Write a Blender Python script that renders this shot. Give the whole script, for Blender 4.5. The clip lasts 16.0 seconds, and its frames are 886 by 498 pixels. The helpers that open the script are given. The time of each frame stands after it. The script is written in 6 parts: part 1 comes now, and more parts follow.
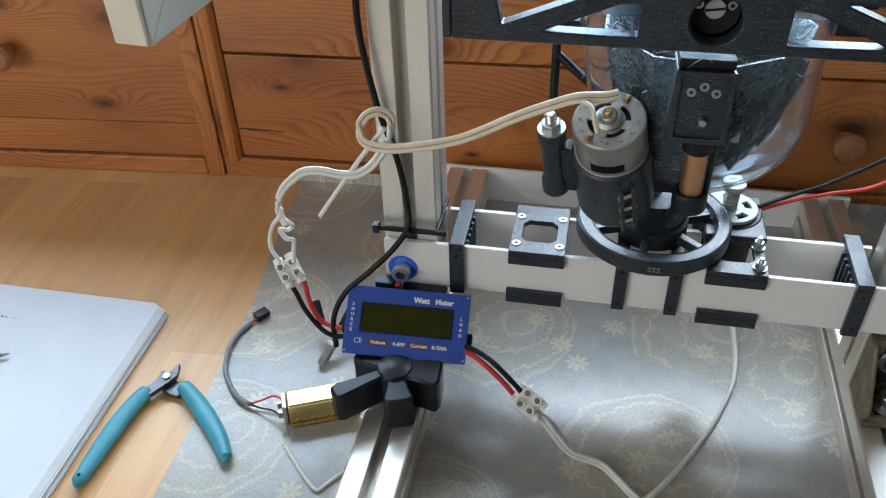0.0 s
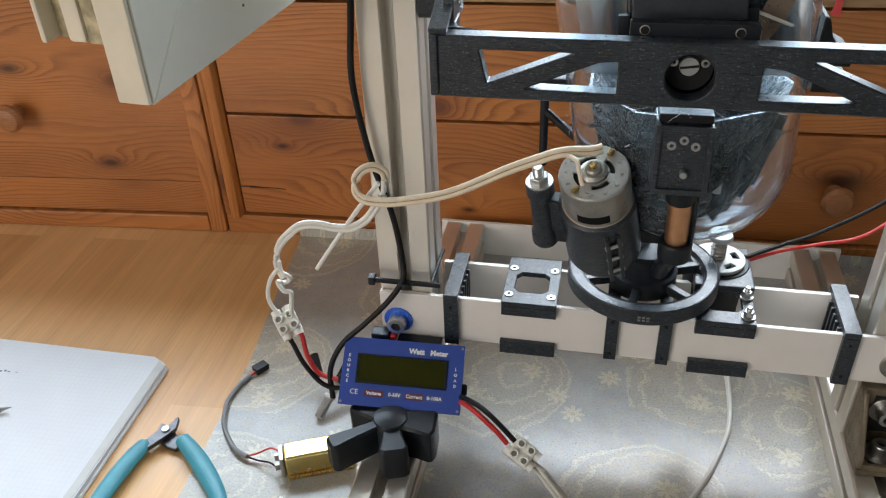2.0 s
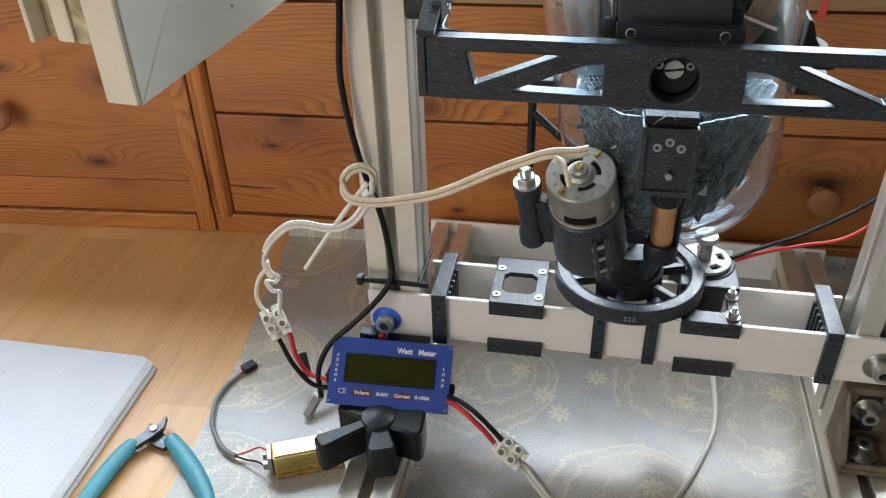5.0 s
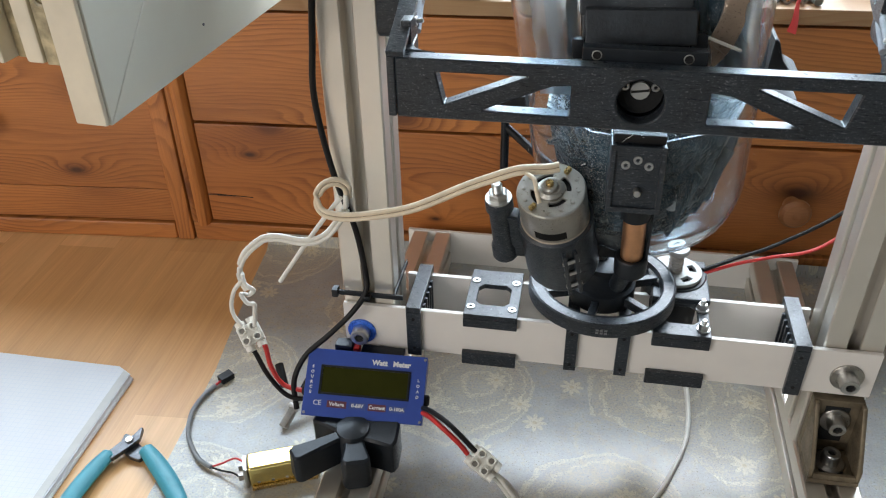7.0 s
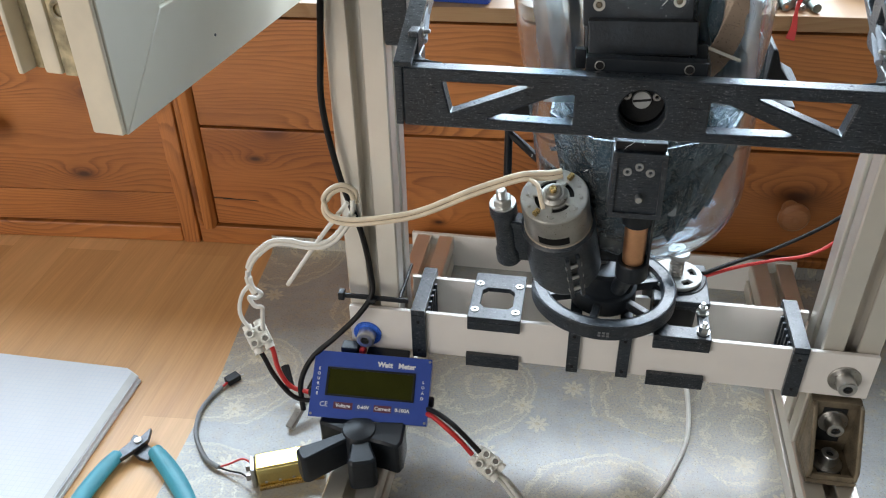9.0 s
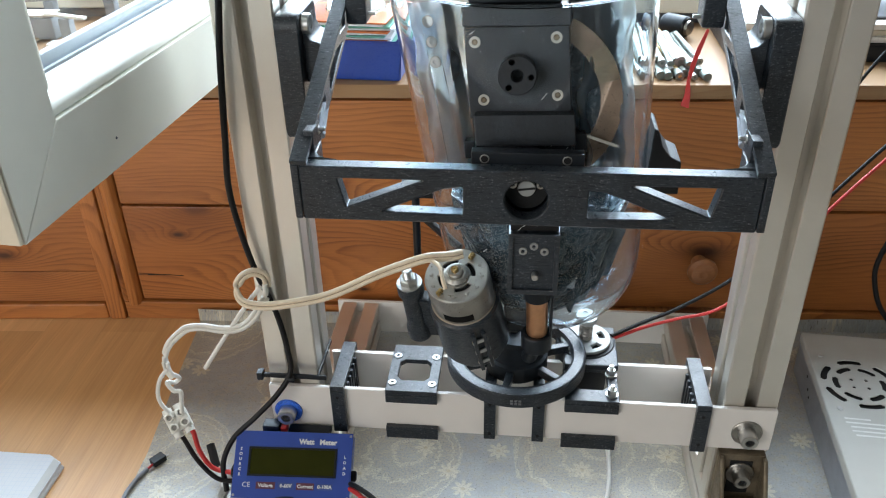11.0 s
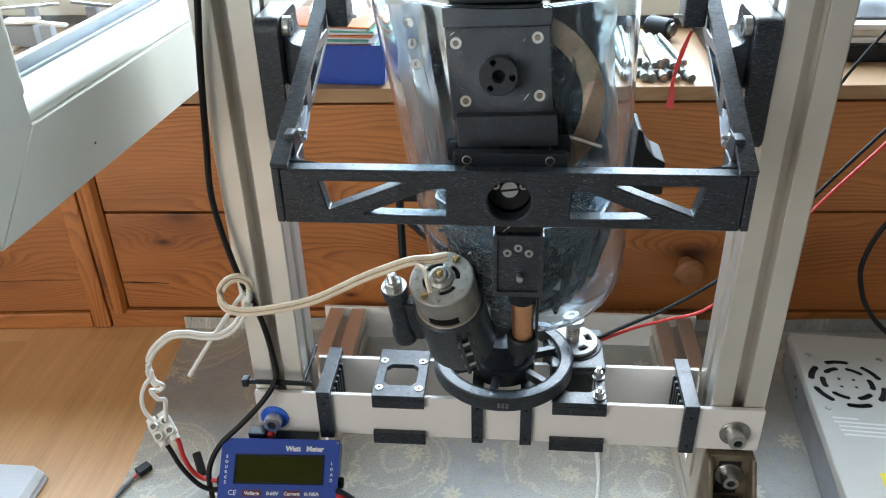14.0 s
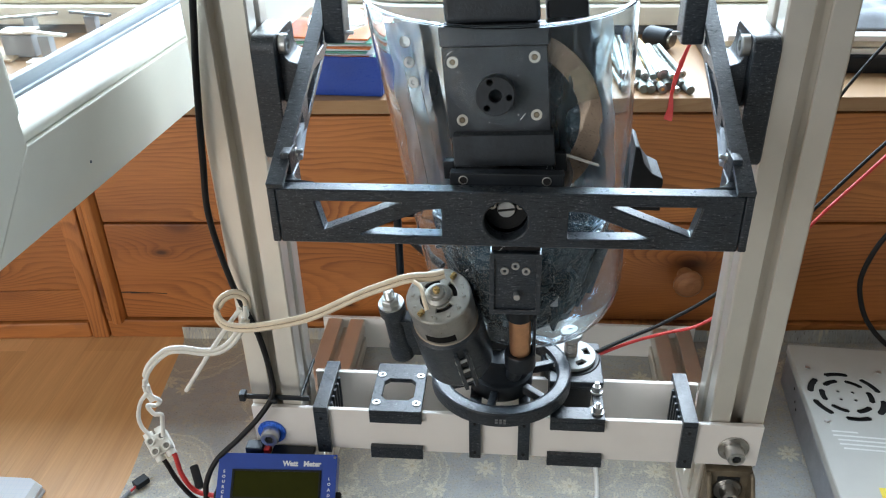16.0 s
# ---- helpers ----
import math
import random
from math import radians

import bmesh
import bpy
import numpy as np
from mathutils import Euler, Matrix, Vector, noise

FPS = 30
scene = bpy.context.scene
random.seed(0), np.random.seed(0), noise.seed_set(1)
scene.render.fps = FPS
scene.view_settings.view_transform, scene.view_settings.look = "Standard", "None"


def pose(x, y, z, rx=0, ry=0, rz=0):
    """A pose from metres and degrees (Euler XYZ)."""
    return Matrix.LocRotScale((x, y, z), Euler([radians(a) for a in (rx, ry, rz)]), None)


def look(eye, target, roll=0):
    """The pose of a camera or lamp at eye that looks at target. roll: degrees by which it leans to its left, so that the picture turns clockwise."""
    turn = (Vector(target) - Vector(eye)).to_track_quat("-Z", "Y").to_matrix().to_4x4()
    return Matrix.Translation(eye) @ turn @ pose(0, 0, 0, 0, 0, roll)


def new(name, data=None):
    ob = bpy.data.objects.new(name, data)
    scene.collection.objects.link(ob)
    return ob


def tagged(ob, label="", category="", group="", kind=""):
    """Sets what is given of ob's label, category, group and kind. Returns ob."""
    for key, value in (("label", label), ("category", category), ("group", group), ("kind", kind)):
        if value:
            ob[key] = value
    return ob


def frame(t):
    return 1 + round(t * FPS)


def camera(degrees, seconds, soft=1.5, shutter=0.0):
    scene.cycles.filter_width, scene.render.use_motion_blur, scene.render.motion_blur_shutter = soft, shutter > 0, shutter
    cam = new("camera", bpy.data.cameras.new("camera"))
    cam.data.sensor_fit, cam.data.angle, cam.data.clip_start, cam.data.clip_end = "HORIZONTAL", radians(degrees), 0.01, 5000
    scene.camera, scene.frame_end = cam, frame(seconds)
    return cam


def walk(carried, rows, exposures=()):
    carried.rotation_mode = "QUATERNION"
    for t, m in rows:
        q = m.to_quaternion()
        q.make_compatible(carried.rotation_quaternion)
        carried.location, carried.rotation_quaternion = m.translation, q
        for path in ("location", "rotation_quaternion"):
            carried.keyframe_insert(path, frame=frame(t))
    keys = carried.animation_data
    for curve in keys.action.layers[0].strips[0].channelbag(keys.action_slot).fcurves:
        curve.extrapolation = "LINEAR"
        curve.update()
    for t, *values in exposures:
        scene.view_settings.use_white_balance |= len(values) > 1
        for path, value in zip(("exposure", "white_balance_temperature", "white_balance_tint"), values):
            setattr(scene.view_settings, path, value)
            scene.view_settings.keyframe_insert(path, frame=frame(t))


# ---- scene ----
cam = camera(56.4, 16.0, soft=1.15)
PATH = [
    (0, (0.147, -0.465, 0.512), (-0.189, 1.065, -0.731), -1.9),
    (0.5, (0.146, -0.476, 0.518), (-0.23, 1.108, -0.644), -2.3),
    (1, (0.152, -0.477, 0.519), (-0.218, 1.125, -0.62), -2.3),
    (1.5, (0.159, -0.477, 0.518), (-0.206, 1.133, -0.612), -2.4),
    (2, (0.158, -0.477, 0.516), (-0.204, 1.134, -0.613), -2.4),
    (2.5, (0.161, -0.479, 0.517), (-0.197, 1.134, -0.611), -2.3),
    (3, (0.161, -0.482, 0.521), (-0.198, 1.13, -0.606), -2.4),
    (3.5, (0.16, -0.482, 0.519), (-0.199, 1.132, -0.607), -2.3),
    (4, (0.159, -0.48, 0.517), (-0.2, 1.132, -0.61), -2.4),
    (6.3, (0.169, -0.478, 0.522), (-0.134, 1.142, -0.611), -1.0),
    (6.5, (0.173, -0.474, 0.523), (-0.128, 1.147, -0.609), -1.1),
    (7, (0.168, -0.476, 0.528), (-0.136, 1.146, -0.603), -1.1),
    (7.5, (0.165, -0.477, 0.531), (-0.139, 1.145, -0.6), -1.1),
    (8, (0.167, -0.477, 0.531), (-0.139, 1.145, -0.598), -1.1),
    (8.5, (0.163, -0.481, 0.535), (-0.142, 1.141, -0.595), -1.1),
    (9, (0.166, -0.484, 0.536), (-0.138, 1.139, -0.593), -1.1),
    (9.5, (0.177, -0.479, 0.542), (-0.108, 1.157, -0.572), -1.0),
    (10, (0.184, -0.482, 0.546), (-0.073, 1.173, -0.548), -1.1),
    (10.2, (0.188, -0.485, 0.552), (-0.052, 1.183, -0.526), -1.1),
    (12.3, (0.198, -0.478, 0.57), (0.034, 1.228, -0.46), -1.5),
    (12.5, (0.199, -0.479, 0.565), (0.035, 1.228, -0.465), -1.5),
    (13, (0.197, -0.479, 0.559), (0.03, 1.228, -0.47), -1.5),
    (13.5, (0.197, -0.48, 0.559), (0.029, 1.227, -0.469), -1.5),
    (14, (0.198, -0.481, 0.562), (0.032, 1.226, -0.467), -1.5),
    (14.5, (0.194, -0.481, 0.56), (0.028, 1.226, -0.469), -1.4),
    (15, (0.198, -0.477, 0.561), (0.032, 1.231, -0.468), -1.5),
    (15.5, (0.197, -0.478, 0.564), (0.032, 1.231, -0.461), -1.4),
    (16, (0.2, -0.474, 0.57), (0.032, 1.234, -0.457), -1.5),
]
EXPOSURES = [(0.0, -0.29, 6100, 10), (1.0, -0.24, 6500, 12), (2.0, -0.21, 6750, 13), (4.2, -0.19, 6750, 13), (6.3, -0.12, 6650, 12), (9.0, -0.11, 6600, 12), (10.2, -0.10, 6550, 11), (12.3, -0.06, 6350, 10), (16.0, -0.04, 6350, 10)]
walk(cam, [(t, look(eye, target, roll)) for t, eye, target, roll in PATH], EXPOSURES)

# ---- world and light ----
world = bpy.data.worlds.new("sky")
scene.world = world
world.use_nodes = True
wn = world.node_tree
sky = wn.nodes.new("ShaderNodeTexSky")
sky.sky_type = "NISHITA"
sky.sun_disc = False
sky.sun_elevation, sky.sun_rotation = radians(40), radians(15)
wn.links.new(sky.outputs[0], wn.nodes["Background"].inputs[0])
wn.nodes["Background"].inputs[1].default_value = 0.12

sun = new("sun", bpy.data.lights.new("sun", "SUN"))
sun.data.energy, sun.data.angle, sun.data.color = 0.5, radians(15), (1.0, 0.96, 0.9)
sun.matrix_world = look((0.6, 3.0, 3.0), (0.2, 0.3, 0.3))


def area_lamp(name, eye, target, sx, sy, watts, color):
    lamp = new(name, bpy.data.lights.new(name, "AREA"))
    lamp.data.shape, lamp.data.size, lamp.data.size_y = "RECTANGLE", sx, sy
    lamp.data.energy, lamp.data.color = watts, color
    lamp.matrix_world = look(eye, target)
    return lamp


area_lamp("window_daylight", (-0.30, 0.72, 0.70), (-0.25, -0.35, 0.15), 2.2, 0.66, 49, (0.68, 0.85, 1.0)).data.spread = radians(150)
# fill added from behind the viewpoint to brighten front faces; no source known there
area_lamp("room_window_daylight", (-1.5, -2.38, 0.9), (-0.2, 0.0, 0.3), 1.7, 1.3, 37, (1.0, 0.975, 0.935))

# ---- materials ----


def nodes_of(name):
    m = bpy.data.materials.new(name)
    m.use_nodes = True
    nt = m.node_tree
    return m, nt, nt.nodes["Principled BSDF"]


def add(nt, kind, **inputs):
    n = nt.nodes.new(kind)
    for k, v in inputs.items():
        n.inputs[k].default_value = v
    return n


def ramp(nt, fac, stops):
    r = nt.nodes.new("ShaderNodeValToRGB")
    while len(r.color_ramp.elements) < len(stops):
        r.color_ramp.elements.new(0.5)
    for e, (p, c) in zip(r.color_ramp.elements, stops):
        e.position, e.color = p, (*c, 1) if len(c) == 3 else c
    nt.links.new(fac, r.inputs[0])
    return r.outputs[0]


def coords(nt, scale=(1, 1, 1), rot=(0, 0, 0), offset_random=0.0):
    g = nt.nodes.new("ShaderNodeNewGeometry")
    mp = nt.nodes.new("ShaderNodeMapping")
    mp.inputs["Scale"].default_value = scale
    mp.inputs["Rotation"].default_value = rot
    src = g.outputs["Position"]
    if offset_random:
        oi = nt.nodes.new("ShaderNodeObjectInfo")
        sc = nt.nodes.new("ShaderNodeVectorMath")
        sc.operation = "SCALE"
        sc.inputs[0].default_value = (offset_random, offset_random * 0.7, offset_random * 1.3)
        nt.links.new(oi.outputs["Random"], sc.inputs["Scale"])
        ad = nt.nodes.new("ShaderNodeVectorMath")
        nt.links.new(src, ad.inputs[0])
        nt.links.new(sc.outputs[0], ad.inputs[1])
        src = ad.outputs[0]
    nt.links.new(src, mp.inputs[0])
    return mp.outputs[0]


def noise_of(nt, vec, scale, detail=4, rough=0.55):
    n = add(nt, "ShaderNodeTexNoise", Scale=scale, Detail=detail, Roughness=rough)
    nt.links.new(vec, n.inputs["Vector"])
    return n.outputs["Fac"]


def mix(nt, fac, a, b, blend="MIX"):
    n = nt.nodes.new("ShaderNodeMix")
    n.data_type, n.blend_type = "RGBA", blend
    for v, i in ((fac, 0), (a, 6), (b, 7)):
        if isinstance(v, (int, float)):
            n.inputs[i].default_value = v
        elif isinstance(v, tuple):
            n.inputs[i].default_value = (*v, 1)
        else:
            nt.links.new(v, n.inputs[i])
    return n.outputs[2]


def math_of(nt, op, a, b=0.0):
    n = nt.nodes.new("ShaderNodeMath")
    n.operation = op
    for v, i in ((a, 0), (b, 1)):
        if isinstance(v, (int, float)):
            n.inputs[i].default_value = v
        else:
            nt.links.new(v, n.inputs[i])
    return n.outputs[0]


def bump(nt, b, height, strength, dist=0.001):
    n = add(nt, "ShaderNodeBump", Strength=strength, Distance=dist)
    nt.links.new(height, n.inputs["Height"])
    nt.links.new(n.outputs[0], b.inputs["Normal"])


def plain(name, color, rough=0.5, metal=0.0, vary=0.12, scale=60, rough_vary=0.12, relief=0.15, fine=900, dist=0.0004, **extra):
    """A surface with stains at one scale and grain at a finer one."""
    m, nt, b = nodes_of(name)
    v = coords(nt)
    big = noise_of(nt, v, scale)
    small = noise_of(nt, v, fine, 3)
    dark = tuple(c * (1 - vary) for c in color)
    light = tuple(min(1, c * (1 + vary * 0.6)) for c in color)
    nt.links.new(ramp(nt, big, [(0.3, dark), (0.7, light)]), b.inputs["Base Color"])
    nt.links.new(ramp(nt, small, [(0.3, (max(0.02, rough - rough_vary),) * 3), (0.7, (min(1, rough + rough_vary),) * 3)]), b.inputs["Roughness"])
    b.inputs["Metallic"].default_value = metal
    if relief:
        bump(nt, b, small, relief, dist)
    for k, val in extra.items():
        b.inputs[k.replace("_", " ")].default_value = val
    return m


def print_black(name, color=(0.010, 0.0145, 0.020)):
    """Printed black plastic: fine layer lines, pale specks and rub marks, a glossy skin."""
    m, nt, b = nodes_of(name)
    v = coords(nt)
    speck = noise_of(nt, v, 820, 3, 0.75)
    streak = noise_of(nt, coords(nt, (1, 1, 7), (0.2, 0.80, 0.3)), 230, 5, 0.7)
    layer = noise_of(nt, coords(nt, (0.05, 0.05, 1), (0.1, 0.75, 0.2)), 2600, 2)
    stain = noise_of(nt, v, 45, 4)
    c1 = ramp(nt, stain, [(0.3, tuple(c * 0.7 for c in color)), (0.7, tuple(c * 1.7 for c in color))])
    worn = ramp(nt, math_of(nt, "MULTIPLY", speck, streak), [(0.300, (0, 0, 0)), (0.42, (1, 1, 1))])
    nt.links.new(mix(nt, worn, c1, (0.17, 0.178, 0.19)), b.inputs["Base Color"])
    nt.links.new(ramp(nt, streak, [(0.3, (0.22,) * 3), (0.7, (0.44,) * 3)]), b.inputs["Roughness"])
    b.inputs["Specular IOR Level"].default_value = 0.35
    b.inputs["Coat Weight"].default_value = 0.42
    b.inputs["Coat IOR"].default_value = 1.55
    nt.links.new(ramp(nt, streak, [(0.35, (0.32,) * 3), (0.65, (0.46,) * 3)]), b.inputs["Coat Roughness"])
    bump(nt, b, math_of(nt, "ADD", layer, math_of(nt, "MULTIPLY", speck, 1.3)), 0.55, 0.0003)
    return m


def pine(name, light=(0.510, 0.192, 0.050), dark=(0.125, 0.031, 0.008), along="x", pitch=0.0062, spots=()):
    """Varnished pine: growth lines that wander along the board and swirl round knots."""
    m, nt, b = nodes_of(name)
    src = coords(nt, (1, 1, 1), (0, 0, 0), 3.0)
    sep = nt.nodes.new("ShaderNodeSeparateXYZ")
    nt.links.new(src, sep.inputs[0])
    run, across = (sep.outputs[0], sep.outputs[2]) if along == "x" else (sep.outputs[2], sep.outputs[0])
    flat = nt.nodes.new("ShaderNodeCombineXYZ")
    nt.links.new(math_of(nt, "MULTIPLY", run, 0.22), flat.inputs[0])
    nt.links.new(across, flat.inputs[1])
    slow = noise_of(nt, flat.outputs[0], 9.0, 2, 0.45)
    mid = noise_of(nt, flat.outputs[0], 46.0, 3, 0.5)
    flat2 = nt.nodes.new("ShaderNodeCombineXYZ")
    nt.links.new(math_of(nt, "MULTIPLY", run, 0.62), flat2.inputs[0])
    nt.links.new(across, flat2.inputs[1])
    kv = nt.nodes.new("ShaderNodeTexVoronoi")
    kv.voronoi_dimensions = "2D"
    kv.inputs["Scale"].default_value = 6.0
    kv.inputs["Randomness"].default_value = 0.9
    nt.links.new(flat2.outputs[0], kv.inputs["Vector"])
    swirl = math_of(nt, "POWER", 2.718, math_of(nt, "MULTIPLY", kv.outputs["Distance"], -7.0))
    h = math_of(nt, "ADD", across, math_of(nt, "MULTIPLY", slow, 0.16))
    h = math_of(nt, "ADD", h, math_of(nt, "MULTIPLY", mid, 0.010))
    h = math_of(nt, "ADD", h, math_of(nt, "MULTIPLY", swirl, 0.055))
    dark_spot = None
    for sx, sz, size in spots:
        g = nt.nodes.new("ShaderNodeNewGeometry")
        sp = nt.nodes.new("ShaderNodeSeparateXYZ")
        nt.links.new(g.outputs["Position"], sp.inputs[0])
        ddx = math_of(nt, "MULTIPLY", math_of(nt, "SUBTRACT", sp.outputs[0], sx), 0.42)
        ddz = math_of(nt, "SUBTRACT", sp.outputs[2], sz)
        dist = math_of(nt, "SQRT", math_of(nt, "ADD", math_of(nt, "MULTIPLY", ddx, ddx), math_of(nt, "MULTIPLY", ddz, ddz)))
        h = math_of(nt, "ADD", h, math_of(nt, "MULTIPLY", math_of(nt, "POWER", 2.718, math_of(nt, "MULTIPLY", dist, -1.0 / size)), size * 2.6))
        one = ramp(nt, math_of(nt, "DIVIDE", dist, size), [(0.08, (1, 1, 1)), (0.2, (0.6,) * 3), (0.42, (0.12,) * 3), (0.7, (0, 0, 0))])
        dark_spot = one if dark_spot is None else math_of(nt, "MAXIMUM", dark_spot, one)
    saw = math_of(nt, "FRACT", math_of(nt, "DIVIDE", h, pitch))
    fade = ramp(nt, noise_of(nt, flat.outputs[0], 17.0, 2), [(0.35, (0.2,) * 3), (0.62, (1,) * 3)])
    line = ramp(nt, saw, [(0.0, (0,) * 3), (0.45, (0.12,) * 3), (0.86, (0.75,) * 3), (0.95, (0.5,) * 3), (1.0, (0,) * 3)])
    c = mix(nt, math_of(nt, "MULTIPLY", line, fade), light, tuple(0.05 * a + 0.95 * d for a, d in zip(light, dark)))
    tone = ramp(nt, slow, [(0.3, (0.72, 0.66, 0.60)), (0.7, (1.15, 1.12, 1.08))])
    c = mix(nt, 1.0, c, tone, "MULTIPLY")
    thin = nt.nodes.new("ShaderNodeCombineXYZ")
    nt.links.new(math_of(nt, "MULTIPLY", run, 0.03), thin.inputs[0])
    nt.links.new(across, thin.inputs[1])
    fibre = noise_of(nt, thin.outputs[0], 900, 4, 0.6)
    c = mix(nt, 0.22, c, ramp(nt, fibre, [(0.35, dark), (0.65, light)]))
    kn = ramp(nt, kv.outputs["Distance"], [(0.03, (1, 1, 1)), (0.07, (0.45,) * 3), (0.16, (0.12,) * 3), (0.3, (0, 0, 0))])
    c = mix(nt, kn, c, (0.15, 0.045, 0.014))
    if dark_spot is not None:
        c = mix(nt, dark_spot, c, (0.060, 0.018, 0.007))
    nt.links.new(c, b.inputs["Base Color"])
    nt.links.new(ramp(nt, fibre, [(0.3, (0.34,) * 3), (0.7, (0.50,) * 3)]), b.inputs["Roughness"])
    bump(nt, b, math_of(nt, "ADD", fibre, line), 0.10, 0.0005)
    return m


def beech(name):
    m, nt, b = nodes_of(name)
    v = coords(nt, (1, 0.06, 1), (0, 0, radians(-4)))
    g1 = noise_of(nt, v, 55, 5, 0.6)
    g2 = noise_of(nt, coords(nt, (1, 0.025, 1), (0, 0, radians(-4))), 420, 3, 0.6)
    br = nt.nodes.new("ShaderNodeTexBrick")
    for k, val in (("Scale", 1.0), ("Brick Width", 0.5), ("Row Height", 0.066), ("Mortar Size", 0.0004), ("Mortar Smooth", 0.3)):
        br.inputs[k].default_value = val
    br.inputs["Color1"].default_value = (0.86, 0.53, 0.250, 1)
    br.inputs["Color2"].default_value = (0.60, 0.315, 0.120, 1)
    br.inputs["Mortar"].default_value = (0.60, 0.33, 0.13, 1)
    nt.links.new(coords(nt, (1, 1, 1), (0, 0, radians(86))), br.inputs["Vector"])
    c = mix(nt, 1.0, br.outputs["Color"], ramp(nt, g1, [(0.3, (0.84, 0.8, 0.76)), (0.7, (1.1, 1.08, 1.05))]), "MULTIPLY")
    c = mix(nt, 0.25, c, ramp(nt, g2, [(0.35, (0.52, 0.28, 0.11)), (0.65, (0.77, 0.48, 0.23))]))
    nt.links.new(c, b.inputs["Base Color"])
    nt.links.new(ramp(nt, g2, [(0.3, (0.30,) * 3), (0.7, (0.42,) * 3)]), b.inputs["Roughness"])
    bump(nt, b, g2, 0.06, 0.0003)
    return m


def oilcloth(name):
    """Grey table cover printed with pale star flowers and paisley outlines under a clear film."""
    m, nt, b = nodes_of(name)
    v = coords(nt, (1, 1, 0))

    def local(scale, rnd):
        vo = nt.nodes.new("ShaderNodeTexVoronoi")
        vo.voronoi_dimensions = "2D"
        vo.inputs["Scale"].default_value = scale
        vo.inputs["Randomness"].default_value = rnd
        nt.links.new(v, vo.inputs["Vector"])
        sc = nt.nodes.new("ShaderNodeVectorMath")
        sc.operation = "SCALE"
        sc.inputs["Scale"].default_value = scale
        nt.links.new(v, sc.inputs[0])
        sub = nt.nodes.new("ShaderNodeVectorMath")
        sub.operation = "SUBTRACT"
        nt.links.new(sc.outputs[0], sub.inputs[0])
        sc2 = nt.nodes.new("ShaderNodeVectorMath")
        sc2.operation = "SCALE"
        sc2.inputs["Scale"].default_value = scale
        nt.links.new(vo.outputs["Position"], sc2.inputs[0])
        nt.links.new(sc2.outputs[0], sub.inputs[1])
        sep = nt.nodes.new("ShaderNodeSeparateXYZ")
        nt.links.new(sub.outputs[0], sep.inputs[0])
        return vo.outputs["Distance"], sep.outputs[0], sep.outputs[1]

    ripple = noise_of(nt, v, 130, 4, 0.6)
    thread = noise_of(nt, v, 520, 3, 0.75)
    fleck = noise_of(nt, v, 640, 2, 0.6)
    broad = noise_of(nt, v, 7, 3, 0.5)
    # star flowers
    d, lx, ly = local(14.0, 0.9)
    petals = math_of(nt, "ABSOLUTE", math_of(nt, "COSINE", math_of(nt, "MULTIPLY", math_of(nt, "ARCTAN2", ly, lx), 4.0)))
    edge = math_of(nt, "ADD", math_of(nt, "MULTIPLY", petals, 0.085), 0.075)
    flower = ramp(nt, math_of(nt, "SUBTRACT", edge, d), [(0.0, (0, 0, 0)), (0.03, (1, 1, 1))])
    heart = ramp(nt, d, [(0.02, (1, 1, 1)), (0.035, (0, 0, 0))])
    # paisley drops: nested outlines with a scalloped rim, stitched in pale thread
    d2, px, py = local(6.2, 0.75)
    drop = math_of(nt, "ADD", d2, math_of(nt, "MULTIPLY", math_of(nt, "ADD", px, math_of(nt, "MULTIPLY", py, 0.7)), 0.36))
    scallop = math_of(nt, "MULTIPLY", math_of(nt, "ABSOLUTE", math_of(nt, "SINE", math_of(nt, "MULTIPLY", math_of(nt, "ARCTAN2", py, px), 11.0))), 0.016)
    drop = math_of(nt, "ADD", drop, math_of(nt, "MULTIPLY", math_of(nt, "SUBTRACT", noise_of(nt, v, 30, 3, 0.6), 0.5), 0.10))
    lines = None
    for at, half, scal in ((0.335, 0.011, 0), (0.290, 0.008, 1), (0.185, 0.010, 1), (0.080, 0.012, 0)):
        q = math_of(nt, "ADD", drop, scallop) if scal else drop
        one = math_of(nt, "LESS_THAN", math_of(nt, "ABSOLUTE", math_of(nt, "SUBTRACT", q, at)), half)
        lines = one if lines is None else math_of(nt, "MAXIMUM", lines, one)
    inside = ramp(nt, drop, [(0.30, (1, 1, 1)), (0.34, (0, 0, 0))])
    base = ramp(nt, noise_of(nt, v, 22, 5, 0.6), [(0.3, (0.275, 0.268, 0.250)), (0.7, (0.380, 0.372, 0.350))])
    ochre = (0.43, 0.345, 0.215)
    gate = ramp(nt, broad, [(0.38, (0.25,) * 3), (0.60, (1,) * 3)])
    blotch = ramp(nt, noise_of(nt, v, 95, 7, 0.78), [(0.48, (0, 0, 0)), (0.64, (0.75, 0.75, 0.75))])
    base = mix(nt, math_of(nt, "MULTIPLY", blotch, gate), base, ochre)
    stitch = ramp(nt, thread, [(0.42, (0, 0, 0)), (0.56, (1, 1, 1))])
    base = mix(nt, math_of(nt, "MULTIPLY", math_of(nt, "MULTIPLY", inside, stitch), 0.55), base, (0.47, 0.38, 0.24))
    base = mix(nt, math_of(nt, "MULTIPLY", math_of(nt, "MULTIPLY", lines, ramp(nt, thread, [(0.36, (0.1,) * 3), (0.57, (1,) * 3)])), 0.66), base, (0.56, 0.49, 0.35))
    base = mix(nt, math_of(nt, "MULTIPLY", math_of(nt, "MULTIPLY", flower, ramp(nt, thread, [(0.25, (0.45,) * 3), (0.50, (1,) * 3)])), 0.74), base, (0.58, 0.51, 0.36))
